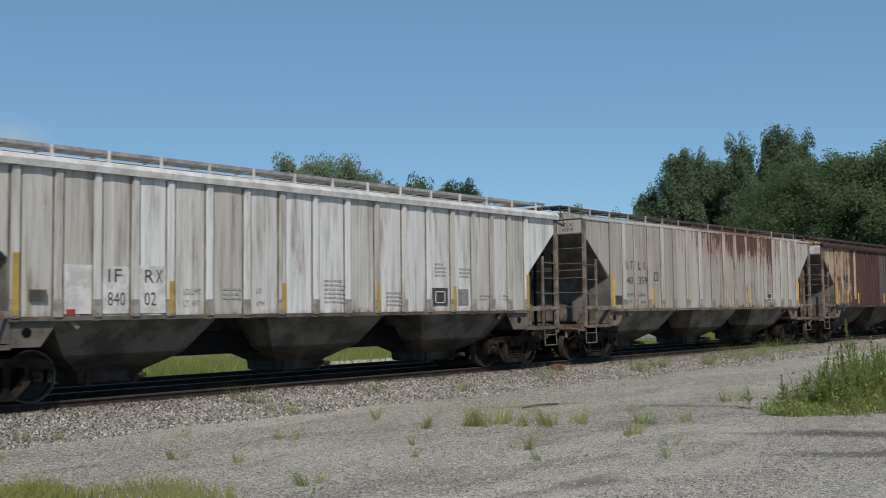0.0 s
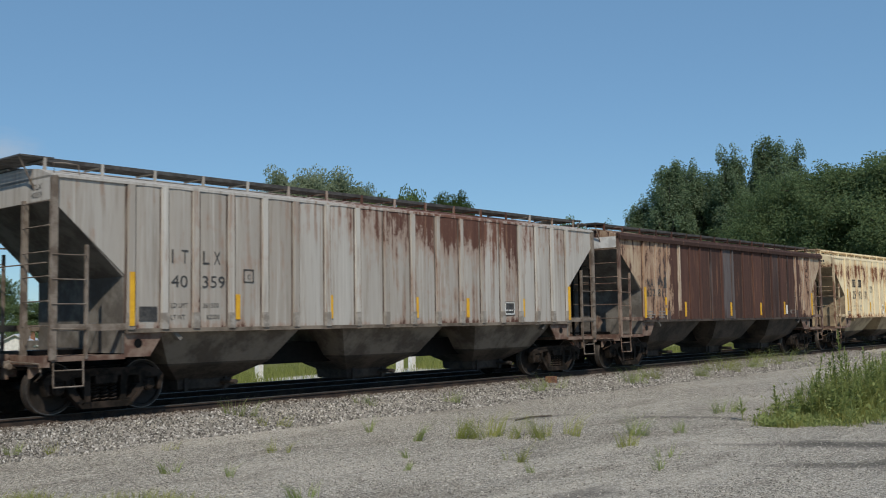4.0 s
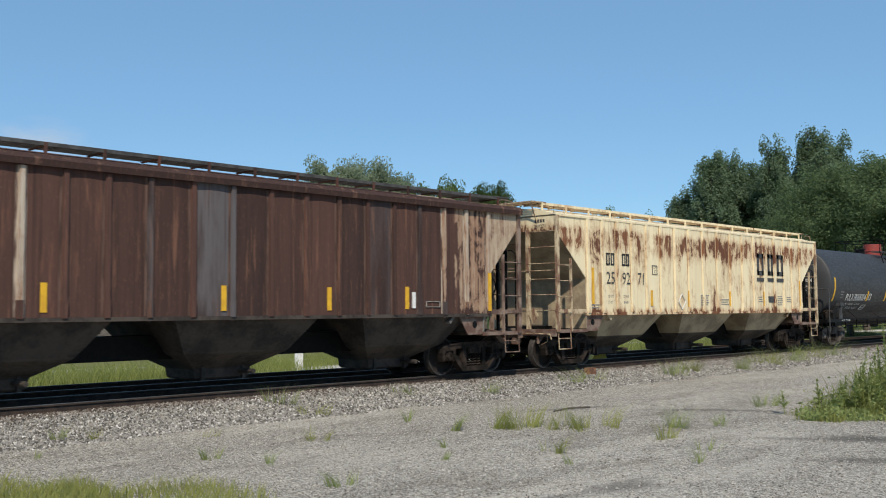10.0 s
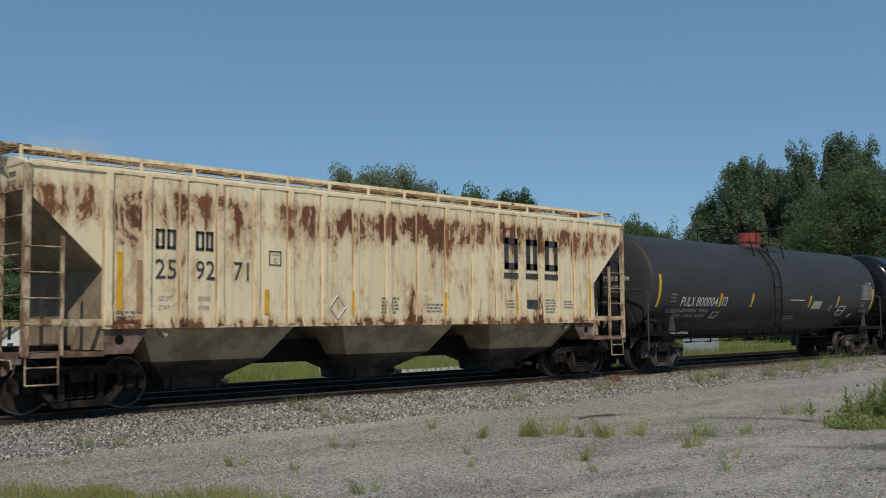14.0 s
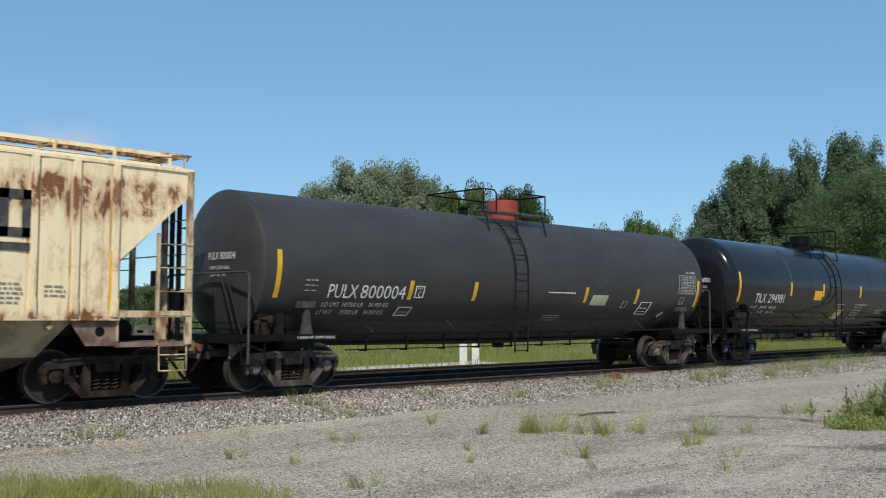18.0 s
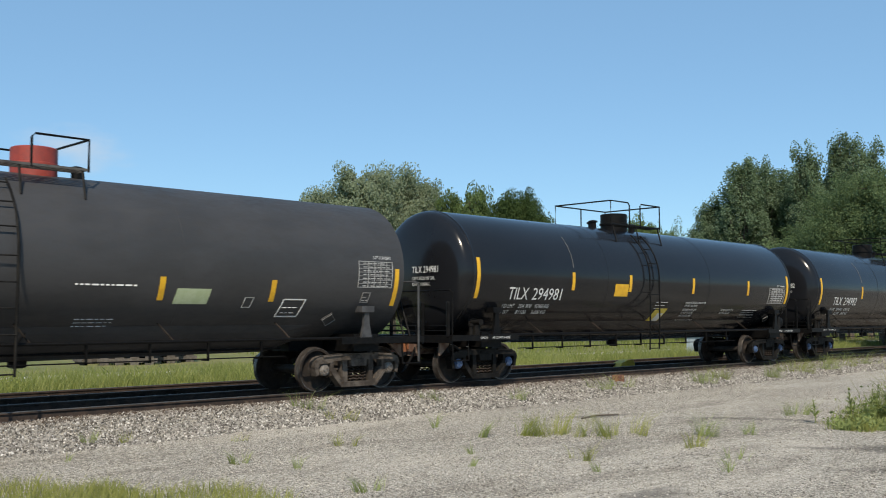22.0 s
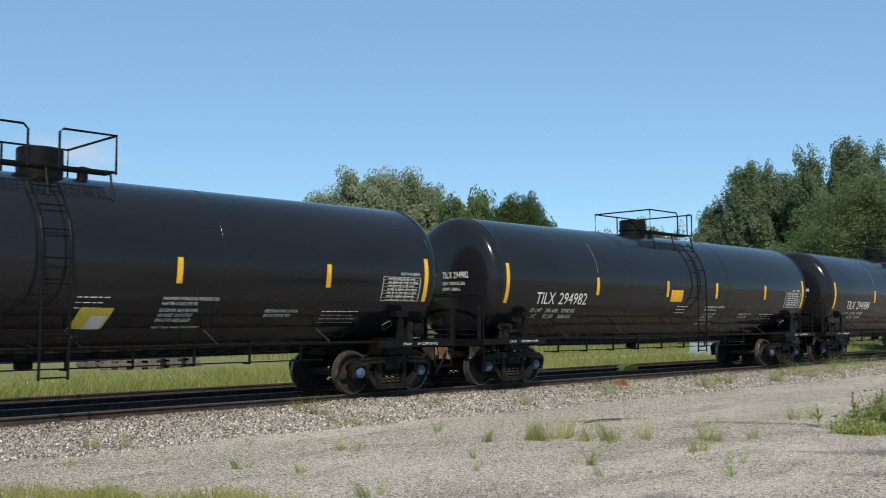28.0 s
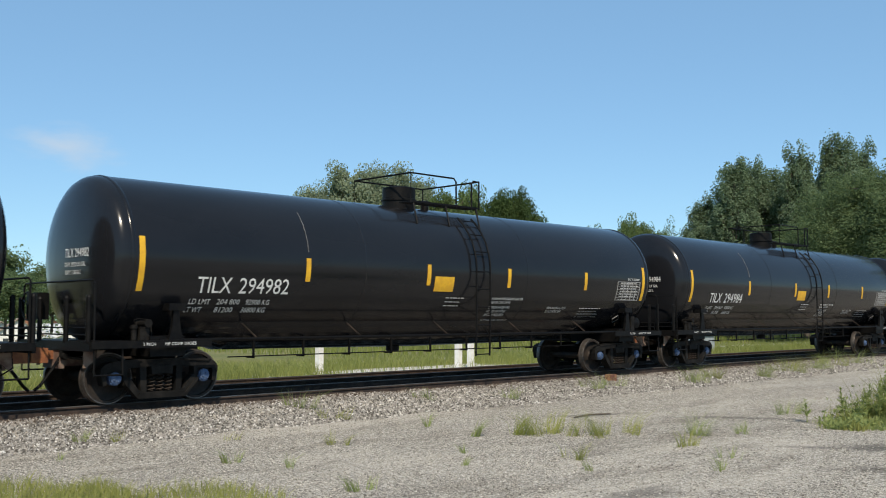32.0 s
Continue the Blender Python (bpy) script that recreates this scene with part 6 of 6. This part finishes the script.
def tree(name, kind, x, y, turn, scale, label, group):
    trunk_me, crown_me = KINDS[kind]
    t = tagged(new(name), label, "tree", group)
    t.matrix_world = pose(x, y, GROUND, 0, 0, turn) @ Matrix.Diagonal((*scale, 1))
    part("trunk", trunk_me, None, t)
    part("crown", crown_me, None, t)
    return t


def plant_trees():
    KINDS["poplar_a"] = tree_parts(11, 17.0, 3.1, plume, 2.1, 48000, 0.105, "leaf_poplar", 0.30, 2.3, 2.2)
    KINDS["poplar_b"] = tree_parts(12, 17.0, 2.8, plume, 2.3, 48000, 0.105, "leaf_poplar", 0.30, 2.3, 2.2)
    KINDS["willow"] = tree_parts(13, 14.0, 4.4, dome, 0.4, 66000, 0.115, "leaf_willow", 0.52, 0.9, 1.5)
    KINDS["maple"] = tree_parts(14, 11.0, 4.4, dome, 0.35, 140000, 0.066, "leaf_dark", 0.52, 0.85, 2.8)
    KINDS["deep_maple"] = tree_parts(17, 11.0, 4.4, dome, 0.3, 80000, 0.105, "leaf_deep", 0.55, 0.85, 2.6)
    KINDS["far_maple"] = tree_parts(16, 11.0, 4.4, dome, 0.4, 16000, 0.17, "leaf_dark", 0.60, 0.9, 1.4)
    KINDS["bright"] = tree_parts(15, 10.0, 4.0, dome, 0.4, 34000, 0.115, "leaf_bright", 0.46, 0.9, 1.3)
    poplar = "tall poplar tree with fluttering grey-green leaves"

    def at(yaw, dist):
        return EYE[0] + dist * math.sin(radians(yaw)), EYE[1] + dist * math.cos(radians(yaw))
    # bearing, distance, height in metres, width scale
    for i, (yaw, dist, h, w) in enumerate(((59.3, 92, 9.2, 0.75), (60.1, 95, 13.4, 0.8), (61.6, 92, 16.4, 0.95), (62.8, 96, 17.0, 0.9), (64.2, 99, 16.4, 0.9), (65.4, 93, 17.4, 0.9), (67.2, 95, 18.6, 0.95), (68.2, 99, 18.4, 0.85), (69.6, 97, 15.4, 0.85), (71.5, 99, 14, 0.9), (60.8, 97, 12.6, 1.0), (63.6, 100, 14.6, 1.0), (66.4, 99, 15.6, 1.0))):
        tree("poplar_tree", "poplar_a" if i % 2 else "poplar_b", *at(yaw, dist), i * 67, (w, w, h / 18.5), poplar, "poplars beyond the tracks")
    for i, (yaw, dist, h, w) in enumerate(((66.8, 80, 9.0, 1.0), (68.8, 76, 10.9, 1.1), (70.8, 74, 11.5, 1.2), (73.5, 72, 11.7, 1.3), (76, 72, 11.7, 1.3), (63.6, 86, 7.5, 1.0), (61.4, 88, 7.0, 0.9), (59.6, 88, 6.5, 0.9))):
        tree("maple_tree", "maple" if i < 5 else "far_maple", *at(yaw, dist), i * 51, (w, w, h / 11.0), "dense dark green broadleaf tree", "dark trees beyond the tracks")
    for i, (yaw, dist, h, w) in enumerate(((36.9, 88, 10.4, 0.62), (38.3, 90, 13.6, 0.72), (40.1, 88, 15.3, 0.78), (42.0, 91, 15.6, 0.8), (43.5, 90, 14.4, 0.62))):
        tree("willow_tree", "willow", *at(yaw, dist), i * 83, (w, w, h / 14.4), "loose grey-green willow-like tree", "trees behind the train")
    tree("broadleaf_tree", "bright", *at(46.2, 86), 20, (0.66, 0.66, 1.27), "fresh green broadleaf tree", "trees behind the train")
    for i, (yaw, dist, h, w) in enumerate(((48.9, 84, 12.7, 0.62), (50.1, 87, 10.8, 0.5))):
        tree("maple_tree", "deep_maple", *at(yaw, dist), 40 + i * 70, (w, w, h / 11.6), "round dark green broadleaf tree", "trees behind the train")
    for i, (yaw, dist, h, w) in enumerate(((54.9, 120, 12.3, 0.55), (56.2, 120, 13.4, 0.6), (57.5, 124, 12.4, 0.5))):
        tree("broadleaf_tree", "bright", *at(yaw, dist), 140 + i * 70, (w, w, h / 10.4), "distant pale green tree", "trees behind the train")
    for i, (yaw, dist, h, w) in enumerate(((20.3, 150, 11, 1.1), (21.4, 140, 7.5, 0.9), (23.7, 165, 9.5, 1.0), (26.6, 150, 5.2, 0.9), (28.5, 160, 6.0, 1.0), (18.6, 150, 10, 1.2))):
        tree("maple_tree", "far_maple", *at(yaw, dist), 10 + i * 70, (w, w, h / 10.8), "distant dark green broadleaf tree", "trees behind the houses")
    # the low wooded skyline
    rng = np.random.default_rng(5)
    clumps = []
    for k in range(700):
        yaw = 12 + 74 * rng.random()
        dist = rng.uniform(230, 330)
        x, y = at(yaw, dist)
        h = rng.uniform(6, 11) * (0.72 if yaw < 30 else 0.95)
        clumps.append(blob_points(rng, 200, np.array((x, y, h * 0.5 - 4.5)), np.array((6, 6, h * 0.75))))
    me = leaves_mesh("far_woods", np.concatenate(clumps), 0.33, M["leaf_dark"], rng)
    tagged(new("far_woods", me), "distant low line of dark green woods", "woods", "", "stuff")


plant_trees()


# ---- grass and weeds ----
def blades(pts, height, width, material, rng, name, lean=0.35, fan=False):
    """Bent grass blades, each of two quads, as one mesh."""
    n = len(pts)
    h = height * rng.uniform(0.5, 1.2, n)
    a = rng.uniform(0, 2 * math.pi, n)
    if fan:
        h = height * rng.uniform(0.25, 1.25, n)
        a = np.arctan2(pts[:, 1], pts[:, 0]) + rng.normal(0, 0.7, n)
    d = np.stack([np.cos(a), np.sin(a), np.zeros(n)], 1)
    side = np.stack([-np.sin(a + 0.8), np.cos(a + 0.8), np.zeros(n)], 1) * (width * rng.uniform(0.6, 1.3, n))[:, None]
    up = np.array((0, 0, 1.0))
    mid = pts + d * (h * lean * 0.3)[:, None] + up * (h * 0.55)[:, None]
    tip = pts + d * (h * lean * rng.uniform(0.5, 1.6, n))[:, None] + up * h[:, None]
    v = np.stack([pts - side, pts + side, mid + side * 0.8, mid - side * 0.8, tip], 1).reshape(-1, 3)
    k = np.arange(n)[:, None] * 5
    quads = (k + np.array((0, 1, 2, 3))).tolist()
    tris = (k + np.array((3, 2, 4))).tolist()
    return from_arrays(name, v.tolist(), quads + tris, material)


def spread(rng, n, x0, x1, y0, y1, power=1.0):
    x = x0 + (x1 - x0) * rng.random(n) ** power
    y = rng.uniform(y0, y1, n)
    return np.stack([x, y, [ground_height(p, q) for p, q in zip(x, y)]], 1)


def tuft(x, y, r, h, n, material, seed, label, width=0.0042):
    rng = np.random.default_rng(seed)
    n, h = int(n * 0.95), h * 1.35
    clumps = rng.normal(0, 0.5, (max(3, n // 26), 2)) * r
    pts = np.zeros((n, 3))
    pts[:, :2] = clumps[rng.integers(0, len(clumps), n)] + rng.normal(0, 0.16, (n, 2)) * r
    t = tagged(new("weed_tuft", blades(pts, h, width, M[material], rng, "weed_tuft", 0.85, True)), label, "weeds", "weeds on the lot")
    t.location = (x, y, ground_height(x, y) - 0.01)
    return t


def plant_ground():
    rng = np.random.default_rng(9)
    pts = np.concatenate([spread(rng, 15000, 8, 60, 6.9, 9.5, 1.3), spread(rng, 9000, 18, 75, 9.5, 12.8, 1.2), spread(rng, 9000, 8, 36, 9.4, 13.6, 1.0)])
    pts = pts[~((pts[:, 0] > 20.5) & (pts[:, 0] < 29.5) & (pts[:, 1] < 10.6) & (rng.random(len(pts)) < 0.9))]
    tagged(new("tall_grass", blades(pts, 0.46, 0.009, M["grass_tall"], rng, "tall_grass", 0.5)), "tall sunlit grass beyond the second track", "grass", "", "stuff")
    pts = spread(rng, 9000, 30, 140, 17, 40, 1.2)
    tagged(new("field_grass", blades(pts, 0.5, 0.03, M["grass"], rng, "field_grass")), "rough grass field behind the gravel lane", "grass", "", "stuff")
    for i, (x, y, r, h, n, m) in enumerate((
            (7.44, -6.23, 0.16, 0.16, 60, "weed"), (7.74, -7.02, 0.10, 0.14, 30, "weed"), (9.5, -5.81, 0.2, 0.15, 60, "grass_dry"), (11.63, -6.41, 0.22, 0.22, 80, "weed"),
            (12.26, -4.93, 0.12, 0.2, 40, "weed"), (12.66, -7.2, 0.38, 0.30, 230, "grass_dry"), (12.3, -6.9, 0.25, 0.26, 110, "grass"), (13.12, -7.66, 0.12, 0.16, 40, "weed"), (13.32, -8.07, 0.36, 0.28, 200, "grass_dry"),
            (14.36, -9.0, 0.26, 0.28, 120, "weed"), (12.97, -9.67, 0.22, 0.2, 80, "grass_dry"), (10.78, -9.3, 0.16, 0.2, 70, "grass_dry"), (10.15, -10.05, 0.08, 0.15, 20, "weed"), (12.25, -10.74, 0.14, 0.14, 40, "weed"),
            (7.16, -9.12, 0.2, 0.14, 60, "weed"), (11.66, -1.95, 0.3, 0.26, 110, "weed"), (11.62, -2.96, 0.35, 0.16, 110, "grass_dry"), (15.0, -2.2, 0.3, 0.2, 90, "weed"), (17.09, -2.6, 0.22, 0.22, 80, "weed"),
            (20.67, -2.5, 0.35, 0.3, 120, "weed"), (21.6, -2.3, 0.3, 0.25, 80, "weed"), (6.82, -2.9, 0.2, 0.14, 60, "weed"), (7.5, -3.1, 0.2, 0.13, 60, "grass_dry"), (25.19, -2.6, 0.5, 0.35, 180, "weed"), (26.8, -2.4, 0.4, 0.3, 120, "grass"),
            (29.14, -2.6, 0.45, 0.35, 150, "weed"), (31.5, -2.3, 0.7, 0.35, 200, "grass"), (33.5, -2.2, 0.7, 0.4, 200, "weed"), (35.4, -2.1, 0.6, 0.35, 160, "grass"), (37.5, -2.0, 0.7, 0.4, 170, "weed"),
            (10.22, -7.81, 0.14, 0.12, 40, "weed"), (11.27, -11.16, 0.10, 0.16, 30, "weed"), (18.63, -8.47, 0.3, 0.22, 100, "weed"), (15.15, -9.4, 0.2, 0.16, 60, "weed"), (9.3, -8.6, 0.1, 0.1, 30, "weed"), (8.6, -4.2, 0.12, 0.1, 30, "grass_dry"), (5.9, -4.3, 0.1, 0.08, 20, "weed"))):
        tuft(x, y, r, h, n, m, 100 + i, "small green weed tuft growing in gravel" if m == "weed" else "dry yellow-green grass tuft on the gravel")
    # the tall weed thicket at the lot's edge
    k = 12000
    x = rng.uniform(16.6, 23.5, k)
    y = -10.55 + rng.normal(0, 0.55, k) - 0.16 * (x - 17.6)
    edge = np.array([0.85 * noise.noise((p * 2.1, 0, 5)) for p in x])
    keep = np.abs(y + 10.55 + 0.16 * (x - 17.6)) < 0.35 + 0.9 * np.clip((x - 16.6) / 1.6, 0, 1) + edge
    x, y = x[keep], y[keep]
    lump = np.array([0.5 + 1.0 * noise.noise((p * 2.6, q * 2.6, 2)) for p, q in zip(x, y)])
    rise = np.clip((x - 17.1) / 2.4, 0, 1)
    top = (0.22 + 0.80 * rise * rise * (3 - 2 * rise)) * np.clip(0.25 + lump, 0.2, 1.3) * rng.uniform(0.35, 1.1, len(x))
    z = np.array([ground_height(p, q) for p, q in zip(x, y)])
    pts = np.stack([x, y, z - 0.01], 1)
    low, high = lump < 0.55, lump >= 0.55
    tagged(new("weed_thicket", blades(pts[low], np.maximum(top, 0.1)[low], 0.006, M["weed"], rng, "weed_thicket", 0.55)), "bushy thicket of green weeds at the edge of the lot", "weeds", "", "stuff")
    tagged(new("thicket_grass", blades(pts[high], top[high], 0.005, M["grass_dry"], rng, "thicket_grass", 0.5)), "long yellow-green grass growing through the weeds", "grass", "", "stuff")
    bush = np.stack([x, y, z + top * rng.random(len(x)) ** 0.7], 1)[::2]
    tagged(new("weed_leaves", leaves_mesh("weed_leaves", bush, 0.034, M["weed"], rng, None, 0.3)), "small broad leaves among the tall weeds", "weeds", "", "stuff")
    for i in range(170):
        x = 17.2 + 5.6 * rng.random() ** 0.9 + (0.5 if i % 3 else 0.0)
        u = min(max((x - 17.0) / 2.4, 0), 1)
        stalk(rng, x, rng.normal(-10.5 - 0.16 * (x - 17.6), 0.5), (0.32 + 0.62 * u) * rng.uniform(0.7, 1.25) + (0.25 * rng.random() if i < 9 else 0.0))
    for x, y, h in ((20.3, -10.3, 1.62), (20.05, -10.45, 1.3), (20.9, -10.6, 1.25), (21.7, -11.0, 1.35)):
        stalk(rng, x, y, h)
    k = 2600
    pts = np.concatenate([spread(rng, k, 3.7, 5.2, -8.2, -6.9), spread(rng, 900, 5.2, 6.2, -9.2, -7.7), spread(rng, 500, 3.5, 4.8, -6.8, -6.2)])
    tagged(new("verge_grass", blades(pts, 0.17, 0.004, M["grass_dry"], rng, "verge_grass", 0.6)), "sunlit yellow-green verge grass", "grass", "", "stuff")


def stalk(rng, x, y, h):
    """One tall weed with alternate leaves along its stem."""
    w = tagged(new("tall_weed"), "tall leafy green weed stalk in the thicket", "weeds", "tall weeds")
    w.location = (x, y, ground_height(x, y))
    bm = bmesh.new()
    lean = rng.normal(0, 0.08, 2)
    pts = [(lean[0] * u * h, lean[1] * u * h, u * h) for u in (0, 0.35, 0.7, 1.0)]
    tube(bm, pts, 0.008, 5)
    part("stem", bm, M["weed"], w)
    n = int(84 * h)
    u = rng.uniform(0.2, 1.0, n)
    a = np.arange(n) * 2.4
    base = np.stack([lean[0] * u * h, lean[1] * u * h, u * h], 1)
    out = np.stack([np.cos(a), np.sin(a), rng.uniform(0.2, 0.8, n)], 1) * (0.19 * (1.15 - u))[:, None]
    side = np.stack([-np.sin(a), np.cos(a), np.zeros(n)], 1) * 0.019
    v = np.stack([base, base + out * 0.5 + side, base + out, base + out * 0.5 - side], 1).reshape(-1, 3)
    part("leaves", from_arrays("leaves", v.tolist(), np.arange(4 * n).reshape(-1, 4).tolist(), M["weed"]), None, w)


plant_ground()


# ---- things beyond the tracks ----
def away(yaw, dist):
    return EYE[0] + dist * math.sin(radians(yaw)), EYE[1] + dist * math.cos(radians(yaw))


def post(x, y, h, w):
    bm = bmesh.new()
    z = ground_height(x, y) - 0.05
    box(bm, x - w / 2, x + w / 2, y - w / 2, y + w / 2, z, z + h)
    thing("marker_post", bm, M["post"], "white painted square post beside the lane", "post", "white posts", bevel=0.015)


for px_, py_ in ((20.64, 8.81), (26.5, 8.0), (27.8, 8.6)):
    post(px_, py_, 1.25, 0.20)


def house(x, y, base, w, d, h, rise, turn, wall, roof, label):
    """A small gabled house with walls, roof, windows and a door."""
    ob = tagged(new("house"), label, "house", "houses beyond the field")
    ob.matrix_world = pose(x, y, base, 0, 0, turn)
    bm = bmesh.new()
    prism(bm, [(-w / 2, 0), (w / 2, 0), (w / 2, h), (0, h + rise), (-w / 2, h)], -d / 2, d / 2)
    part("wall", bm, wall, ob)
    for s in (-1, 1):
        bm = bmesh.new()
        k = rise / (w / 2)
        e = w / 2 + 0.5
        prism(bm, [(0, h + rise + 0.02), (0, h + rise + 0.22), (s * e, h - 0.5 * k + 0.22), (s * e, h - 0.5 * k + 0.02)], -d / 2 - 0.5, d / 2 + 0.5)
        part("roof", bm, roof, ob)
    for wx in (-w / 4, w / 4):
        bm = bmesh.new()
        box(bm, wx - 0.5, wx + 0.5, -d / 2 - 0.04, -d / 2 + 0.02, 1.1, 2.4)
        win = part("window", bm, M["glass_dark"], ob)
        bm = bmesh.new()
        for a, b, c, e in ((wx - 0.6, wx - 0.5, 1.0, 2.5), (wx + 0.5, wx + 0.6, 1.0, 2.5), (wx - 0.6, wx + 0.6, 1.0, 1.1), (wx - 0.6, wx + 0.6, 2.4, 2.5)):
            box(bm, a, b, -d / 2 - 0.07, -d / 2 + 0.02, c, e)
        part("window_frame", bm, M["post"], win)
    bm = bmesh.new()
    box(bm, -0.5, 0.5, -d / 2 - 0.04, -d / 2 + 0.02, 0, 2.05)
    part("door", bm, M["under_b"], ob)
    bm = bmesh.new()
    box(bm, w * 0.2 - 0.35, w * 0.2 + 0.35, -0.35, 0.35, h + rise * 0.5, h + rise + 0.9)
    part("chimney", bm, M["rusty"], ob)


M["siding"] = mottled("pale_house_siding", (0.72, 0.72, 0.70), (0.60, 0.60, 0.58), 0.7, 2)
M["roof_tan"] = mottled("tan_roof_shingles", (0.30, 0.24, 0.19), (0.23, 0.18, 0.145), 0.9, 3)
M["roof_grey"] = mottled("pale_metal_roof", (0.58, 0.59, 0.60), (0.48, 0.49, 0.50), 0.5, 2)
M["glass_dark"] = mottled("dark_window_glass", (0.03, 0.035, 0.04), (0.05, 0.055, 0.06), 0.15, 2)
M["pallet"] = mottled("weathered_dark_timber", (0.075, 0.065, 0.055), (0.13, 0.115, 0.10), 0.9, 5)
M["crate"] = mottled("pale_blue_grey_metal", (0.36, 0.42, 0.46), (0.28, 0.33, 0.36), 0.6, 3)
M["safety"] = mottled("safety_yellow_paint", (0.62, 0.42, 0.04), (0.50, 0.33, 0.05), 0.6, 6)


def far_things():
    house(*away(22.0, 210), -4.6, 8.5, 11, 3.0, 3.0, -20, M["siding"], M["roof_tan"], "pale house with a tan gabled roof")
    house(*away(23.7, 240), -5.2, 7.5, 10, 2.8, 2.6, 35, M["siding"], M["roof_grey"], "small white house with a grey roof")
    house(*away(25.6, 190), -4.2, 10, 13, 2.0, 2.6, -34, M["siding"], M["roof_grey"], "long white building with a pale metal roof")
    house(*away(20.4, 230), -5.0, 9, 12, 3.0, 2.8, 10, M["siding"], M["roof_tan"], "white house with a brown roof")
    for i, (yaw, dist, n) in enumerate(((27.2, 44, 5), (28.3, 45, 5), (29.3, 46, 4), (26.0, 46, 3))):
        x, y = away(yaw, dist)
        st = tagged(new("timber_stack"), "dark stack of old timbers with gaps between layers", "timber stack", "timber stacks")
        st.matrix_world = pose(x, y, GROUND, 0, 0, -25 + 8 * i)
        for k in range(n):
            for j in range(4):
                bm = bmesh.new()
                box(bm, -1.1 + j * 0.6, -0.75 + j * 0.6, -0.5, 0.5, 0.28 * k, 0.28 * k + 0.10)
                part("spacer", bm, M["pallet"], st)
            bm = bmesh.new()
            box(bm, -1.2, 1.2, -0.5, 0.5, 0.28 * k + 0.10, 0.28 * k + 0.28)
            part("timber", bm, M["pallet"], st, bevel=0.01)
    bm = bmesh.new()
    x, y = away(24.4, 80)
    lathe_z(bm, [(0.16, GROUND - 1.2), (0.10, 8.2)], x, y, 10)
    pole = thing("utility_pole", bm, M["bark"], "plain grey-brown wooden utility pole", "pole", smooth=True)
    bm = bmesh.new()
    box(bm, x - 1.1, x + 1.1, y - 0.06, y + 0.06, 7.4, 7.52)
    part("cross_arm", bm, M["bark"], pole)
    bm = bmesh.new()
    box(bm, 44.4, 46.2, 8.6, 9.6, GROUND - 0.05, 0.62)
    box(bm, 44.3, 46.3, 8.5, 9.7, 0.62, 0.68)
    thing("equipment_cabinet", bm, M["crate"], "pale blue-grey metal cabinet in the grass", "cabinet", bevel=0.03)
    bm = bmesh.new()
    prism(bm, [(28.7, -0.2), (29.7, -0.2), (29.6, 0.03), (29.3, 0.06), (28.9, -0.04)], 2.72, 3.08)
    thing("derail", bm, M["safety"], "low yellow steel derail on the second track", "derail", bevel=0.015)
    bm = bmesh.new()
    x, y = 22.3, -1.75
    box(bm, x - 0.13, x + 0.13, y - 0.1, y + 0.1, ground_height(x, y) - 0.03, ground_height(x, y) + 0.17)
    thing("metal_box", bm, M["rusty"], "small rusty metal box on the ballast", "box", bevel=0.015)
    bm = bmesh.new()
    tube(bm, [(15.0, -6.05, GROUND + 0.03), (15.5, -6.0, GROUND + 0.045), (16.1, -6.1, GROUND + 0.03)], 0.016, 5)
    thing("fallen_branch", bm, M["bark"], "thin dry branch lying on the gravel", "branch")


far_things()


# ---- movement ----
def motions():
    times = [k * 0.5 for k in range(65)]
    for car, x0 in CARS:
        walk(car, [(t, pose(x0 - travel(t), 0, 0)) for t in times])
    steps = [k * 0.125 for k in range(257)]
    for axle, x in ROLLING:
        walk(axle, [(t, pose(x, 0, WHEEL, 0, -math.degrees(travel(t) / WHEEL), 0)) for t in steps])


motions()
